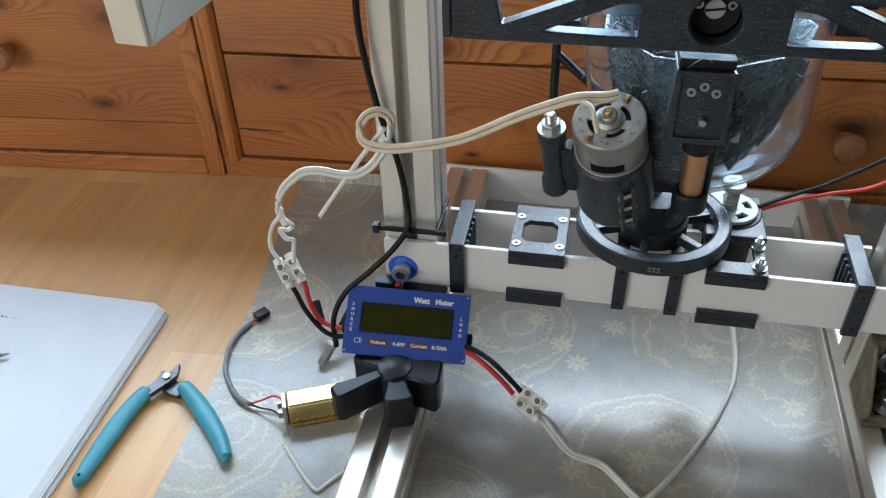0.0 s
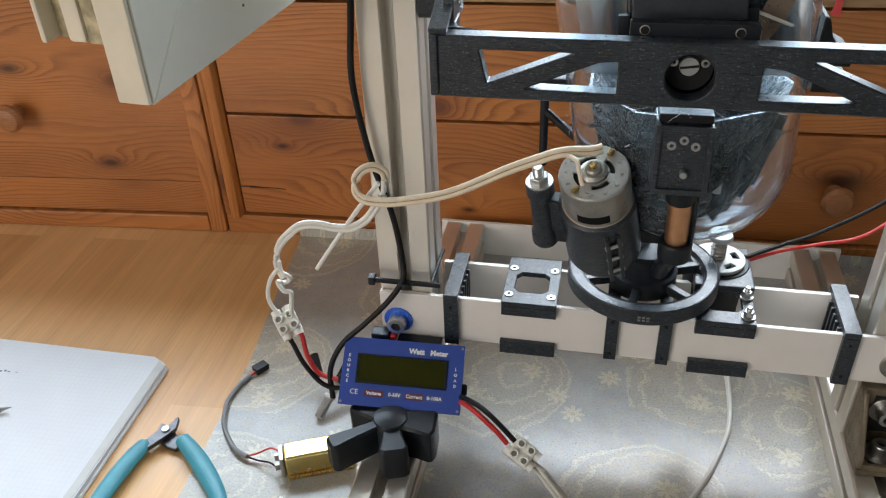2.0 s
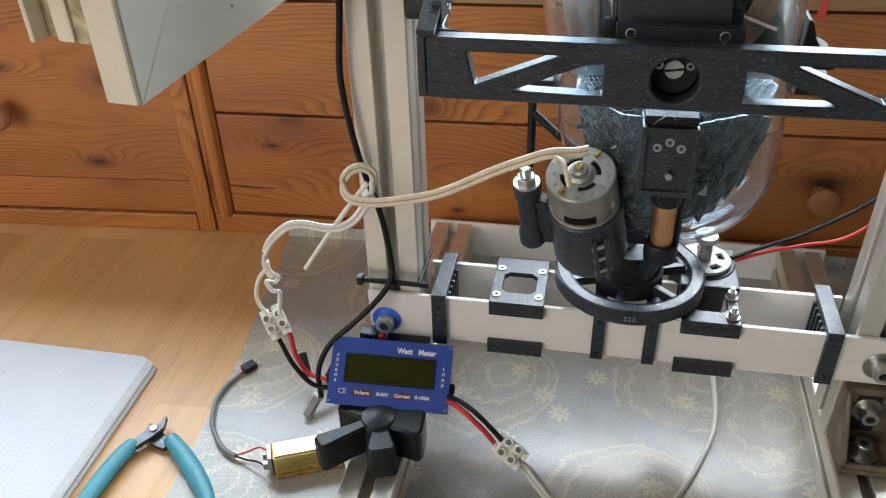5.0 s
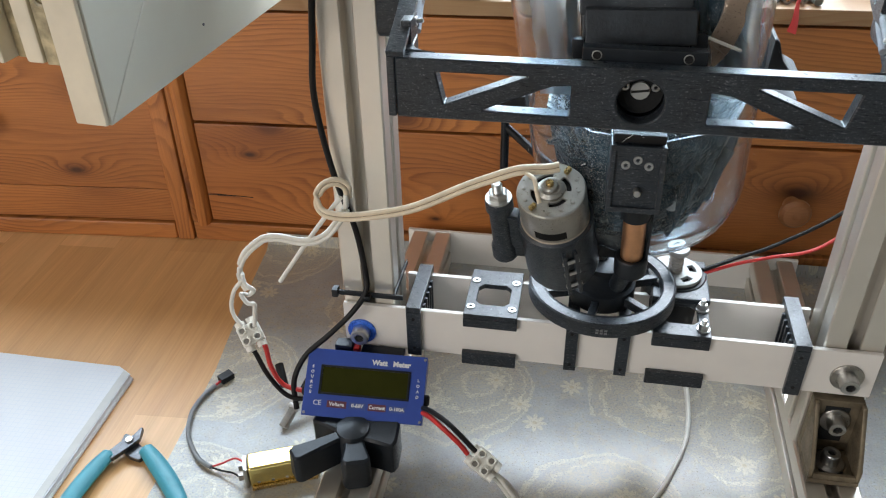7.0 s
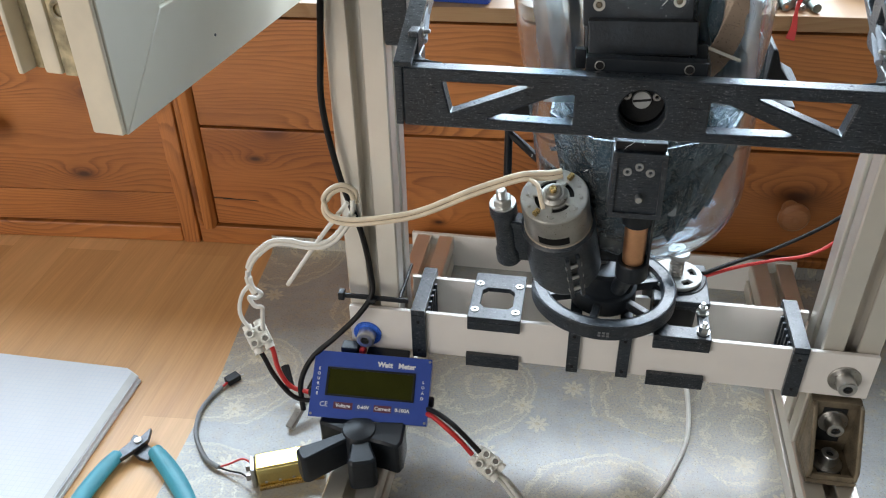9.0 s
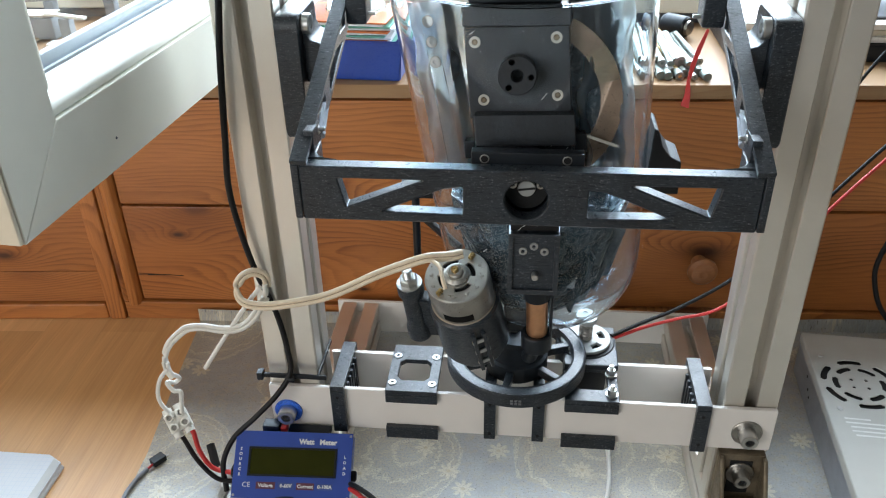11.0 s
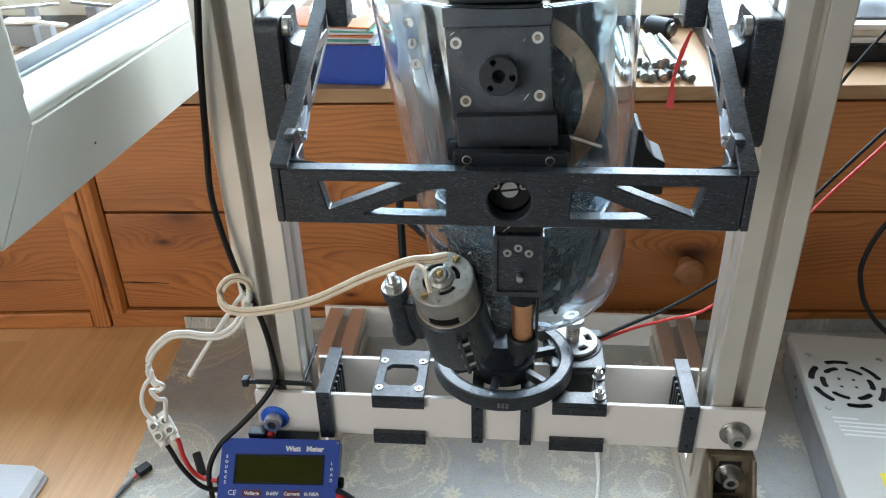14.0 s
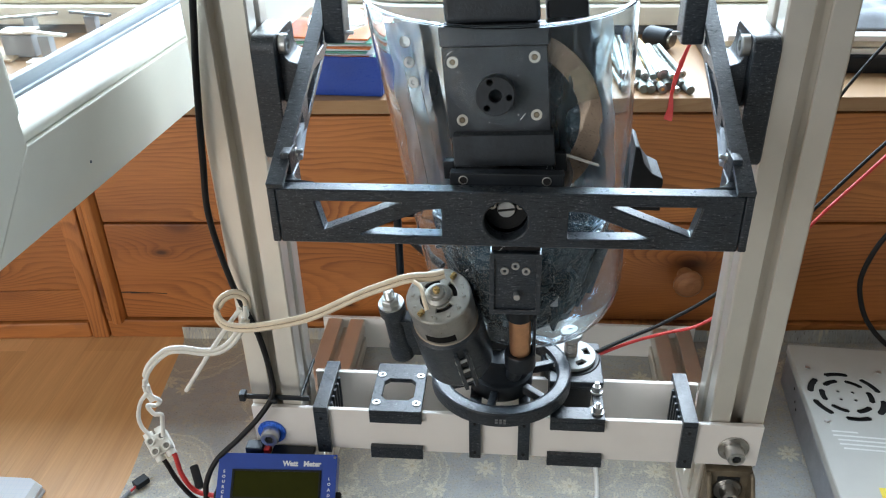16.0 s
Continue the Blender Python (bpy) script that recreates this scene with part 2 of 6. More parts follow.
    base = mix(nt, math_of(nt, "MULTIPLY", heart, 0.4), base, (0.36, 0.26, 0.13))
    base = mix(nt, ramp(nt, fleck, [(0.63, (0, 0, 0)), (0.69, (0.85, 0.85, 0.85))]), base, (0.13, 0.105, 0.08))
    base = mix(nt, 0.5, base, mix(nt, 1.0, base, ramp(nt, thread, [(0.3, (0.70,) * 3), (0.7, (1.25,) * 3)]), "MULTIPLY"))
    nt.links.new(base, b.inputs["Base Color"])
    nt.links.new(ramp(nt, ripple, [(0.3, (0.28,) * 3), (0.7, (0.45,) * 3)]), b.inputs["Roughness"])
    b.inputs["Coat Weight"].default_value = 0.38
    nt.links.new(ramp(nt, blotch, [(0.2, (0.16,) * 3), (0.8, (0.30,) * 3)]), b.inputs["Coat Roughness"])
    relief = math_of(nt, "ADD", noise_of(nt, v, 14, 3), math_of(nt, "MULTIPLY", ripple, 0.12))
    relief = math_of(nt, "ADD", relief, math_of(nt, "MULTIPLY", math_of(nt, "ADD", thread, lines), 0.035))
    bump(nt, b, relief, 0.5, 0.004)
    return m


def squared_paper(name):
    m, nt, b = nodes_of(name)
    v = coords(nt, (1, 1, 1), (0, 0, radians(-2)))
    sep = nt.nodes.new("ShaderNodeSeparateXYZ")
    nt.links.new(v, sep.inputs[0])
    lines = None
    for o in (0, 1):
        p = math_of(nt, "PINGPONG", sep.outputs[o], 0.0025)
        ln = math_of(nt, "LESS_THAN", p, 0.00024)
        lines = ln if lines is None else math_of(nt, "MAXIMUM", lines, ln)
    stain = ramp(nt, noise_of(nt, v, 12, 4), [(0.3, (0.62, 0.63, 0.65)), (0.7, (0.68, 0.69, 0.70))])
    nt.links.new(mix(nt, math_of(nt, "MULTIPLY", lines, 0.38), stain, (0.50, 0.56, 0.65)), b.inputs["Base Color"])
    b.inputs["Roughness"].default_value = 0.75
    bump(nt, b, noise_of(nt, v, 30, 3), 0.2, 0.002)
    return m


def clear(name, tint=(1, 1, 1), rough=0.02, ior=1.45, scratch=0.0, dust=0.0):
    m, nt, b = nodes_of(name)
    b.inputs["Base Color"].default_value = (*tint, 1)
    b.inputs["Transmission Weight"].default_value = 1.0 - dust
    b.inputs["IOR"].default_value = ior
    v = coords(nt)
    if dust:
        film = ramp(nt, noise_of(nt, coords(nt, (1, 1, 0.25)), 70, 6, 0.7), [(0.35, (1.0 - dust * 0.4,) * 3), (0.75, (1.0 - dust * 2.2,) * 3)])
        nt.links.new(film, b.inputs["Transmission Weight"])
    n = noise_of(nt, v, 60, 5, 0.65)
    nt.links.new(ramp(nt, n, [(0.55, (rough,) * 3), (0.8, (rough + scratch,) * 3)]), b.inputs["Roughness"])
    bump(nt, b, noise_of(nt, v, 9, 2), 0.12, 0.002)
    return m


ALU = plain("anodised_aluminium", (0.78, 0.735, 0.66), 0.42, 0.85, 0.05, 25, 0.08, 0.1, 1500, 0.0002)
ALU_DULL = plain("weathered_aluminium", (0.47, 0.40, 0.32), 0.55, 0.55, 0.15, 40, 0.1, 0.15, 900)
STEEL = plain("zinc_plated_steel", (0.55, 0.55, 0.535), 0.33, 1.0, 0.08, 120, 0.03, 0.0)
STEEL_DARK = plain("dull_steel", (0.42, 0.40, 0.37), 0.36, 1.0, 0.25, 120, 0.1, 0.1)
MOTOR_CAN = plain("grey_motor_steel", (0.43, 0.415, 0.375), 0.36, 0.75, 0.18, 90, 0.1, 0.12)
BRASS = plain("brass", (0.62, 0.43, 0.18), 0.3, 1.0, 0.2, 150)
COPPER = plain("copper", (0.70, 0.37, 0.20), 0.36, 0.9, 0.12, 140, 0.05, 0.03)
BRACKET_MET = plain("tarnished_cast_bracket", (0.215, 0.170, 0.112), 0.5, 0.4, 0.45, 70, 0.15, 0.25)
PRINT = print_black("black_printed_plastic")
PRINT_SMOOTH = plain("smooth_black_plastic", (0.010, 0.013, 0.017), 0.38, 0, 0.4, 50, 0.1, 0.3, 700, Specular_IOR_Level=0.34)
BLACK_RUB = plain("black_cable_sheath", (0.011, 0.010, 0.010), 0.50, 0, 0.3, 90, 0.08, 0.1, Specular_IOR_Level=0.25)
# flat black for holes and cracks, and for shade painted inside gaps
BLACK_HOLE = plain("hole_and_shade_black", (0.006, 0.006, 0.006), 0.8, 0, 0.2, 50, 0.05, 0)
WHITE_PLA = plain("white_plastic_board", (0.775, 0.725, 0.67), 0.42, 0, 0.035, 30, 0.08, 0.06)
UPVC = plain("white_window_plastic", (0.80, 0.770, 0.66), 0.48, 0, 0.04, 18, 0.07, 0.05)
UPVC_OLD = plain("yellowed_window_plastic", (0.68, 0.60, 0.46), 0.45, 0, 0.18, 60, 0.1, 0.1)
UPVC_CREAM = plain("cream_window_plastic", (0.78, 0.70, 0.555), 0.45, 0, 0.10, 45, 0.08, 0.08)
STAINED = plain("stained_yellow_plastic", (0.50, 0.42, 0.26), 0.5, 0, 0.65, 110, 0.1, 0.2)
SEAL_GREEN = plain("grey_green_seal", (0.22, 0.23, 0.18), 0.6, 0, 0.3, 60)
GASKET_PALE = plain("pale_grey_gasket", (0.34, 0.37, 0.40), 0.45, 0, 0.2, 60)
GASKET = plain("grey_gasket_rubber", (0.10, 0.11, 0.12), 0.6, 0, 0.2, 60)
PINE = pine("varnished_pine")
PINE_DOOR = pine("varnished_pine_door", spots=((-0.3825, 0.0855, 0.022), (-0.467, 0.196, 0.020)))
PINE_LOW = pine("varnished_pine_low", light=(0.470, 0.168, 0.042), spots=((0.388, 0.100, 0.040), (-0.180, 0.113, 0.014), (0.02, 0.045, 0.012)))
PINE_UP = pine("varnished_pine_upright", along="z")
PINE_DARK = pine("varnished_pine_knob", (0.38, 0.16, 0.06), (0.20, 0.07, 0.022), pitch=0.004)
PINE_RAW = pine("raw_pine_sill", (0.35, 0.215, 0.115), (0.24, 0.125, 0.058), pitch=0.012)
PINE_RAW.node_tree.nodes["Principled BSDF"].inputs["Specular IOR Level"].default_value = 0.2
BEECH = beech("beech_laminate")
CLOTH = oilcloth("printed_oilcloth")
PAPER = squared_paper("squared_paper")
BINDING = plain("pale_grey_binding", (0.52, 0.52, 0.50), 0.6, 0, 0.08, 60)
PAPER_PLAIN = plain("white_card", (0.68, 0.68, 0.68), 0.7, 0, 0.05, 30)
BLUE_PLA = plain("blue_painted_case", (0.030, 0.075, 0.36), 0.36, 0, 0.10, 60, 0.08, 0.08)
BLUE_BOX = plain("blue_box_plastic", (0.018, 0.06, 0.33), 0.35, 0, 0.12, 30)
# the blue glow on the left bolt's washer, put into its colour
BLUE_WASHER = plain("blue_glow_washer", (0.06, 0.20, 0.85), 0.3, 0.3, 0.15, 120)
TEAL = plain("teal_grip_plastic", (0.055, 0.30, 0.37), 0.42, 0, 0.12, 60, 0.08, 0.15)
LCD = plain("lcd_glass_off", (0.034, 0.036, 0.006), 0.30, 0, 0.15, 40, 0.04, 0, Specular_IOR_Level=0.05)
LABEL_WHITE = plain("white_print", (0.80, 0.80, 0.80), 0.5, 0, 0.03, 60)
LABEL_DARK = plain("dark_red_print", (0.13, 0.035, 0.06), 0.5, 0, 0.05, 60)
GREY_PRINT = plain("pale_grey_print", (0.74, 0.725, 0.69), 0.6, 0, 0.05, 60)
JAW = plain("burnished_tool_steel", (0.10, 0.10, 0.105), 0.35, 0.8, 0.3, 120)
PALE_METAL = plain("pale_nickel", (0.52, 0.49, 0.43), 0.45, 0.2, 0.1, 200)
GOLD = plain("gold_mirror_foil", (0.92, 0.74, 0.30), 0.20, 1.0, 0.1, 60, 0.06, 0.05)
CREAM_WIRE = plain("cream_cable_sheath", (0.72, 0.60, 0.44), 0.45, 0, 0.12, 90, 0.08, 0.1)
WHITE_WIRE = plain("white_cable_sheath", (0.76, 0.73, 0.66), 0.42, 0, 0.08, 90, 0.08, 0.1)
NYLON = plain("white_nylon", (0.80, 0.77, 0.69), 0.4, 0, 0.07, 90, 0.08, 0.1)
RED_WIRE = plain("red_cable_sheath", (0.60, 0.035, 0.03), 0.42, 0, 0.15, 90, 0.08, 0.1)
GREY_WIRE = plain("grey_cable_sheath", (0.20, 0.205, 0.21), 0.5, 0, 0.15, 90, 0.08, 0.1)
PSU_MET = plain("white_enamelled_sheet", (0.50, 0.485, 0.44), 0.58, 0.0, 0.04, 40, 0.08, 0.08)
PSU_SIDE = plain("grey_galvanised_sheet", (0.46, 0.47, 0.50), 0.42, 0.8, 0.12, 60, 0.1, 0.1)
YELLOW = plain("yellow_label", (0.80, 0.62, 0.04), 0.5, 0, 0.05, 60)
ORANGE = plain("orange_card", (0.75, 0.20, 0.05), 0.55, 0, 0.2, 80)
GREEN = plain("green_card", (0.16, 0.45, 0.33), 0.55, 0, 0.3, 80)
WALL = plain("white_plaster", (0.50, 0.49, 0.46), 0.85, 0, 0.05, 5, 0.05, 0.3, 300)
FLOOR = plain("brown_floor", (0.25, 0.16, 0.10), 0.5, 0, 0.2, 8)
TAN = plain("tan_card", (0.55, 0.40, 0.26), 0.7, 0, 0.15, 40)
GREY_CLUT = plain("grey_cloth", (0.28, 0.29, 0.31), 0.85, 0, 0.25, 40, 0.05, 0.5)
COPPER_TAPE = plain("brown_metal_tape", (0.27, 0.195, 0.14), 0.36, 0.55, 0.35, 45)
SMOKE = plain("dark_blue_grey_plastic", (0.018, 0.034, 0.046), 0.26, 0, 0.6, 60, 0.12, 0.8, 110, 0.004, Specular_IOR_Level=0.30)
DISC_MET = plain("brushed_nickel", (0.42, 0.425, 0.41), 0.5, 0.25, 0.15, 120, 0.06, 0.0)
ZINC_DULL = plain("dull_green_grey_zinc", (0.24, 0.26, 0.235), 0.45, 0.6, 0.3, 90)
DUSTY = plain("dusty_black_plastic", (0.016, 0.021, 0.027), 0.46, 0, 0.5, 70, 0.12, 0.35, 600, 0.0005, Specular_IOR_Level=0.5)
SEAM = plain("brown_flex_seam", (0.15, 0.095, 0.06), 0.6, 0, 0.2, 90)
ACRYLIC = clear("clear_acrylic", (0.89, 0.965, 1.0), 0.01, 1.20, 0.10)
ACRYLIC_DUSTY = clear("dusty_clear_acrylic", (0.90, 0.965, 1.0), 0.01, 1.20, 0.10, 0.013)
FILM = clear("crumpled_clear_film", (0.86, 0.92, 0.96), 0.30, 1.18, 0.2)
GLASS = clear("window_glass", (0.98, 1.0, 0.99), 0.0, 1.45, 0.0)

# ---- mesh helpers ----
ORIGIN = {}


def thing(name, base, label, category, group="", kind=""):
    ob = new(name)
    ob.location = base
    ob.empty_display_size = 0.02
    ORIGIN[ob.name] = Vector(base)
    return tagged(ob, label, category, group, kind)


def part(name, bm, material, parent=None, label="", smooth=True, category="", group="", kind=""):
    """Links a bmesh, given in world coordinates, as one mesh object under a thing."""
    me = bpy.data.meshes.new(name)
    bmesh.ops.recalc_face_normals(bm, faces=bm.faces)
    if parent is None:
        lo = [min(v.co[i] for v in bm.verts) for i in range(3)]
        hi = [max(v.co[i] for v in bm.verts) for i in range(3)]
        org = Vector(((lo[0] + hi[0]) / 2, (lo[1] + hi[1]) / 2, lo[2]))
    else:
        org = ORIGIN[parent.name]
    bmesh.ops.translate(bm, verts=bm.verts, vec=-org)
    bm.to_mesh(me)
    bm.free()
    me.materials.append(material)
    ob = new(name, me)
    if parent is None:
        ob.location = org
    else:
        ob.parent = parent
    ORIGIN[ob.name] = org.copy()
    if smooth:
        me.shade_smooth()
        me.set_sharp_from_angle(angle=radians(35))
        wnm = ob.modifiers.new("flat_faces", "WEIGHTED_NORMAL")
        wnm.keep_sharp, wnm.weight = True, 80
    return tagged(ob, label, category, group, kind)


def box(lo, hi, bevel=0.0008, m=None, seg=2, bm=None):
    own = bmesh.new()
    r = bmesh.ops.create_cube(own, size=1.0)
    c = [(a + b) / 2 for a, b in zip(lo, hi)]
    s = [abs(b - a) for a, b in zip(lo, hi)]
    for v in own.verts:
        v.co = Vector([v.co[i] * s[i] + c[i] for i in range(3)])
    if bevel:
        bevel = min(bevel, min(s) * 0.4)
        bmesh.ops.bevel(own, geom=own.edges[:], offset=bevel, segments=seg, affect="EDGES", profile=0.5)
    return finish(own, m, bm)


def finish(own, m=None, bm=None):
    if m is not None:
        bmesh.ops.transform(own, matrix=m, verts=own.verts)
    if bm is None:
        return own
    tmp = bpy.data.meshes.new("tmp")
    own.to_mesh(tmp)
    own.free()
    bm.from_mesh(tmp)
    bpy.data.meshes.remove(tmp)
    return bm


def lathe(profile, m=None, seg=32, bm=None, close=False):
    """profile: (radius, height) pairs turned about the local z axis."""
    own = bmesh.new()
    rings = []
    for r, h in profile:
        if r < 1e-6:
            rings.append([own.verts.new((0, 0, h))])
        else:
            rings.append([own.verts.new((r * math.cos(2 * math.pi * i / seg), r * math.sin(2 * math.pi * i / seg), h)) for i in range(seg)])
    pairs = list(zip(rings, rings[1:])) + ([(rings[-1], rings[0])] if close else [])
    for a, b in pairs:
        for i in range(seg):
            j = (i + 1) % seg
            if len(a) == 1 and len(b) == 1:
                continue
            if len(a) == 1:
                own.faces.new((a[0], b[i], b[j]))
            elif len(b) == 1:
                own.faces.new((a[i], a[j], b[0]))
            else:
                own.faces.new((a[i], a[j], b[j], b[i]))
    return finish(own, m, bm)


def axis(p0, p1, twist=0):
    """The pose whose local z runs from p0 towards p1."""
    d = Vector(p1) - Vector(p0)
    return Matrix.Translation(p0) @ d.to_track_quat("Z", "Y").to_matrix().to_4x4() @ Matrix.Rotation(radians(twist), 4, "Z")


def rod(p0, p1, r, r1=None, ch=0.0004, seg=20, bm=None):
    length = (Vector(p1) - Vector(p0)).length
    r1 = r if r1 is None else r1
    ch = min(ch, length * 0.3, r * 0.4, r1 * 0.4)
    return lathe([(0, 0), (r - ch, 0), (r, ch), (r1, length - ch), (r1 - ch, length), (0, length)], axis(p0, p1), seg, bm)


def smooth_path(pts, steps=8):
    pts = [Vector(p) for p in pts]
    ext = [pts[0] * 2 - pts[1]] + pts + [pts[-1] * 2 - pts[-2]]
    out = []
    for i in range(1, len(ext) - 2):
        p0, p1, p2, p3 = ext[i - 1:i + 3]
        for k in range(steps):
            t = k / steps
            out.append(0.5 * (2 * p1 + (p2 - p0) * t + (2 * p0 - 5 * p1 + 4 * p2 - p3) * t * t + (3 * p1 - p0 - 3 * p2 + p3) * t ** 3))
    return out + [pts[-1]]


def cable(pts, r, flat=1.0, seg=10, steps=8, bm=None):
    """A bent cable; flat > 1 gives a twin flex of two cores, flat > 3 a flat strap."""
    path = smooth_path(pts, steps)
    own = bmesh.new()
    frames, up = [], Vector((0.13, 0.2, 1)).normalized()
    last = None
    for i, p in enumerate(path):
        d = (path[min(i + 1, len(path) - 1)] - path[max(i - 1, 0)]).normalized()
        side = d.cross(up)
        if side.length < 0.15:
            side = d.cross(Vector((0, 1, 0)))
        side.normalize()
        if last is not None and side.dot(last) < 0:
            side = -side
        last = side
        nrm = side.cross(d)
        frames.append((p, side, nrm))
    for off in ((-0.96, 0.96) if flat > 1 else (0.0,)):
        rings = []
        for p, side, nrm in frames:
            c = p + nrm * (r * off)
            rings.append([own.verts.new(c + side * (r * math.sin(2 * math.pi * k / seg)) + nrm * (r * max(1.0, flat - 3) * math.cos(2 * math.pi * k / seg))) for k in range(seg)])
        for a, b in zip(rings, rings[1:]):
            for k in range(seg):
                own.faces.new((a[k], a[(k + 1) % seg], b[(k + 1) % seg], b[k]))
        own.faces.new(rings[0])
        own.faces.new(rings[-1][::-1])
    return finish(own, None, bm)


def circle2(cx, cy, r, n=24, start=0.0):
    return [(cx + r * math.cos(start + 2 * math.pi * i / n), cy + r * math.sin(start + 2 * math.pi * i / n)) for i in range(n)]


def round_poly(poly, r, n=4):
    """The corners of a polygon rounded off by about r."""
    out = []
    for i, p in enumerate(poly):
        p, a, b = Vector(p), Vector(poly[i - 1]), Vector(poly[(i + 1) % len(poly)])
        q = min(r, (a - p).length * 0.45)
        s = min(r, (b - p).length * 0.45)
        p0, p1 = p + (a - p).normalized() * q, p + (b - p).normalized() * s
        for k in range(n + 1):
            t = k / n
            out.append(tuple((1 - t) ** 2 * p0 + 2 * t * (1 - t) * p + t * t * p1))
    return out


def sheet(outer, holes, thick, m=None, bevel=0.0, bm=None):
    """A plate in the local xy plane, from z 0 to thick, with holes cut through."""
    own = bmesh.new()
    edges = []
    for loop in (outer, *holes):
        vs = [own.verts.new((x, y, 0)) for x, y in loop]
        edges += [own.edges.new((vs[i], vs[(i + 1) % len(vs)])) for i in range(len(vs))]
    if holes:
        bmesh.ops.triangle_fill(own, use_beauty=True, use_dissolve=False, edges=edges, normal=(0, 0, 1))
    else:
        own.faces.new([e.verts[0] for e in edges])
    r = bmesh.ops.extrude_face_region(own, geom=own.faces[:])
    bmesh.ops.translate(own, verts=[g for g in r["geom"] if isinstance(g, bmesh.types.BMVert)], vec=(0, 0, thick))
    bmesh.ops.recalc_face_normals(own, faces=own.faces)
    if bevel:
        rim = [e for e in own.edges if len(e.link_faces) == 2 and e.calc_face_angle(0) > 0.8]
        bmesh.ops.bevel(own, geom=rim, offset=bevel, segments=1, affect="EDGES")
    return finish(own, m, bm)


def front(y=0.0):
    """Takes a local xy plate to a plate in the world's xz plane with its outer face at y, reaching back."""
    return Matrix(((1, 0, 0, 0), (0, 0, 1, y), (0, 1, 0, 0), (0, 0, 0, 1)))


def lettering(text, size, m, material, parent, name="lettering", bold=0.0):
    cu = bpy.data.curves.new("txt", "FONT")
    cu.body, cu.size, cu.align_x, cu.align_y = text, size, "CENTER", "CENTER"
    cu.extrude, cu.offset, cu.resolution_u = 0.00008, bold, 2
    tmp = bpy.data.objects.new("txt", cu)
    me = bpy.data.meshes.new_from_object(tmp)
    bpy.data.objects.remove(tmp)
    bm = bmesh.new()
    bm.from_mesh(me)
    bpy.data.meshes.remove(me)
    bmesh.ops.transform(bm, matrix=m, verts=bm.verts)
    return part(name, bm, material, parent, smooth=False)


def cap_screw(parent, p, d, r=0.0065, length=0.008, washer=0.0, wmat=None, name="bolt", mat=None):
    """A socket cap screw whose head stands from p along d, with an optional washer."""
    d = Vector(d).normalized()
    p = Vector(p)
    if washer:
        part("washer", lathe([(r * 0.6, 0), (washer, 0), (washer, 0.0011), (washer - 0.0004, 0.0015), (r * 0.6, 0.0015)], axis(p, p + d), 32), wmat or STEEL_DARK, parent)
        p = p + d * 0.0015
    hx = r * 0.5
    bm = lathe([(0, 0), (r, 0), (r, length * 0.9), (r * 0.9, length), (hx, length)], axis(p, p + d), 24)
    lathe([(hx, length), (hx * 0.97, length * 0.45), (0, length * 0.4)], axis(p, p + d), 6, bm)
    bolt = part(name, bm, mat or STEEL, parent)
    part("socket", lathe([(0, length * 0.42), (hx * 0.93, length * 0.47), (hx * 0.93, length * 0.8), (0, length * 0.78)], axis(p, p + d), 6), BLACK_HOLE, bolt if parent.parent is None else parent, smooth=False)
    return bolt


def hex_nut(parent, p, d, r, h, stud=0.0, stud_r=0.0, washer=0.0):
    d, p = Vector(d).normalized(), Vector(p)
    if washer:
        part("washer", lathe([(r * 0.5, 0), (washer, 0), (washer, 0.0012), (r * 0.5, 0.0012)], axis(p, p + d), 28), STEEL, parent)
        p = p + d * 0.0012
    nut = part("nut", lathe([(0, 0), (r, 0), (r, h * 0.85), (r * 0.86, h), (0, h)], axis(p, p + d), 6), STEEL, parent)
    if stud:
        prof, z, n = [(0, h)], h, 0
        while z < h + stud:
            prof.append((stud_r * (1.0 if n % 2 else 0.88), z))
            z += 0.0006
            n += 1
        prof += [(stud_r * 0.7, z), (0, z)]
        part("stud", lathe(prof, axis(p, p + d), 14), STEEL, nut if parent.parent is None else parent)


def flat_screw(parent, p, d, r=0.0035, name="screw"):
    """A countersunk socket screw, its pale head a little proud."""
    d, p = Vector(d).normalized(), Vector(p)
    bm = lathe([(r, 0), (r, 0.0004), (r * 0.9, 0.0007), (r * 0.45, 0.0007)], axis(p, p + d), 20)
    lathe([(r * 0.45, 0.0007), (r * 0.4, -0.0004), (0, -0.0005)], axis(p, p + d), 6, bm)
    return part(name, bm, STEEL, parent)

# ---- the room: unseen shell, added to shape the bounced light ----
part("floor", box((-2.6, -2.5, -0.79), (2.8, 0.7, -0.75), 0), FLOOR, None, "brown wooden floor of the room", smooth=False, category="floor", kind="structure")
part("ceiling", box((-2.6, -2.5, 1.75), (2.8, 0.7, 1.79), 0), WALL, None, "white plaster ceiling of the room", smooth=False, category="ceiling", kind="structure")
part("wall_east", box((2.8, -2.5, -0.75), (2.9, 0.7, 1.75), 0), WALL, None, "plain white plaster side wall", smooth=False, category="wall", kind="structure")
part("wall_west", box((-2.7, -2.5, -0.75), (-2.6, 0.7, 1.75), 0), WALL, None, "plain white plaster side wall", smooth=False, category="wall", kind="structure")
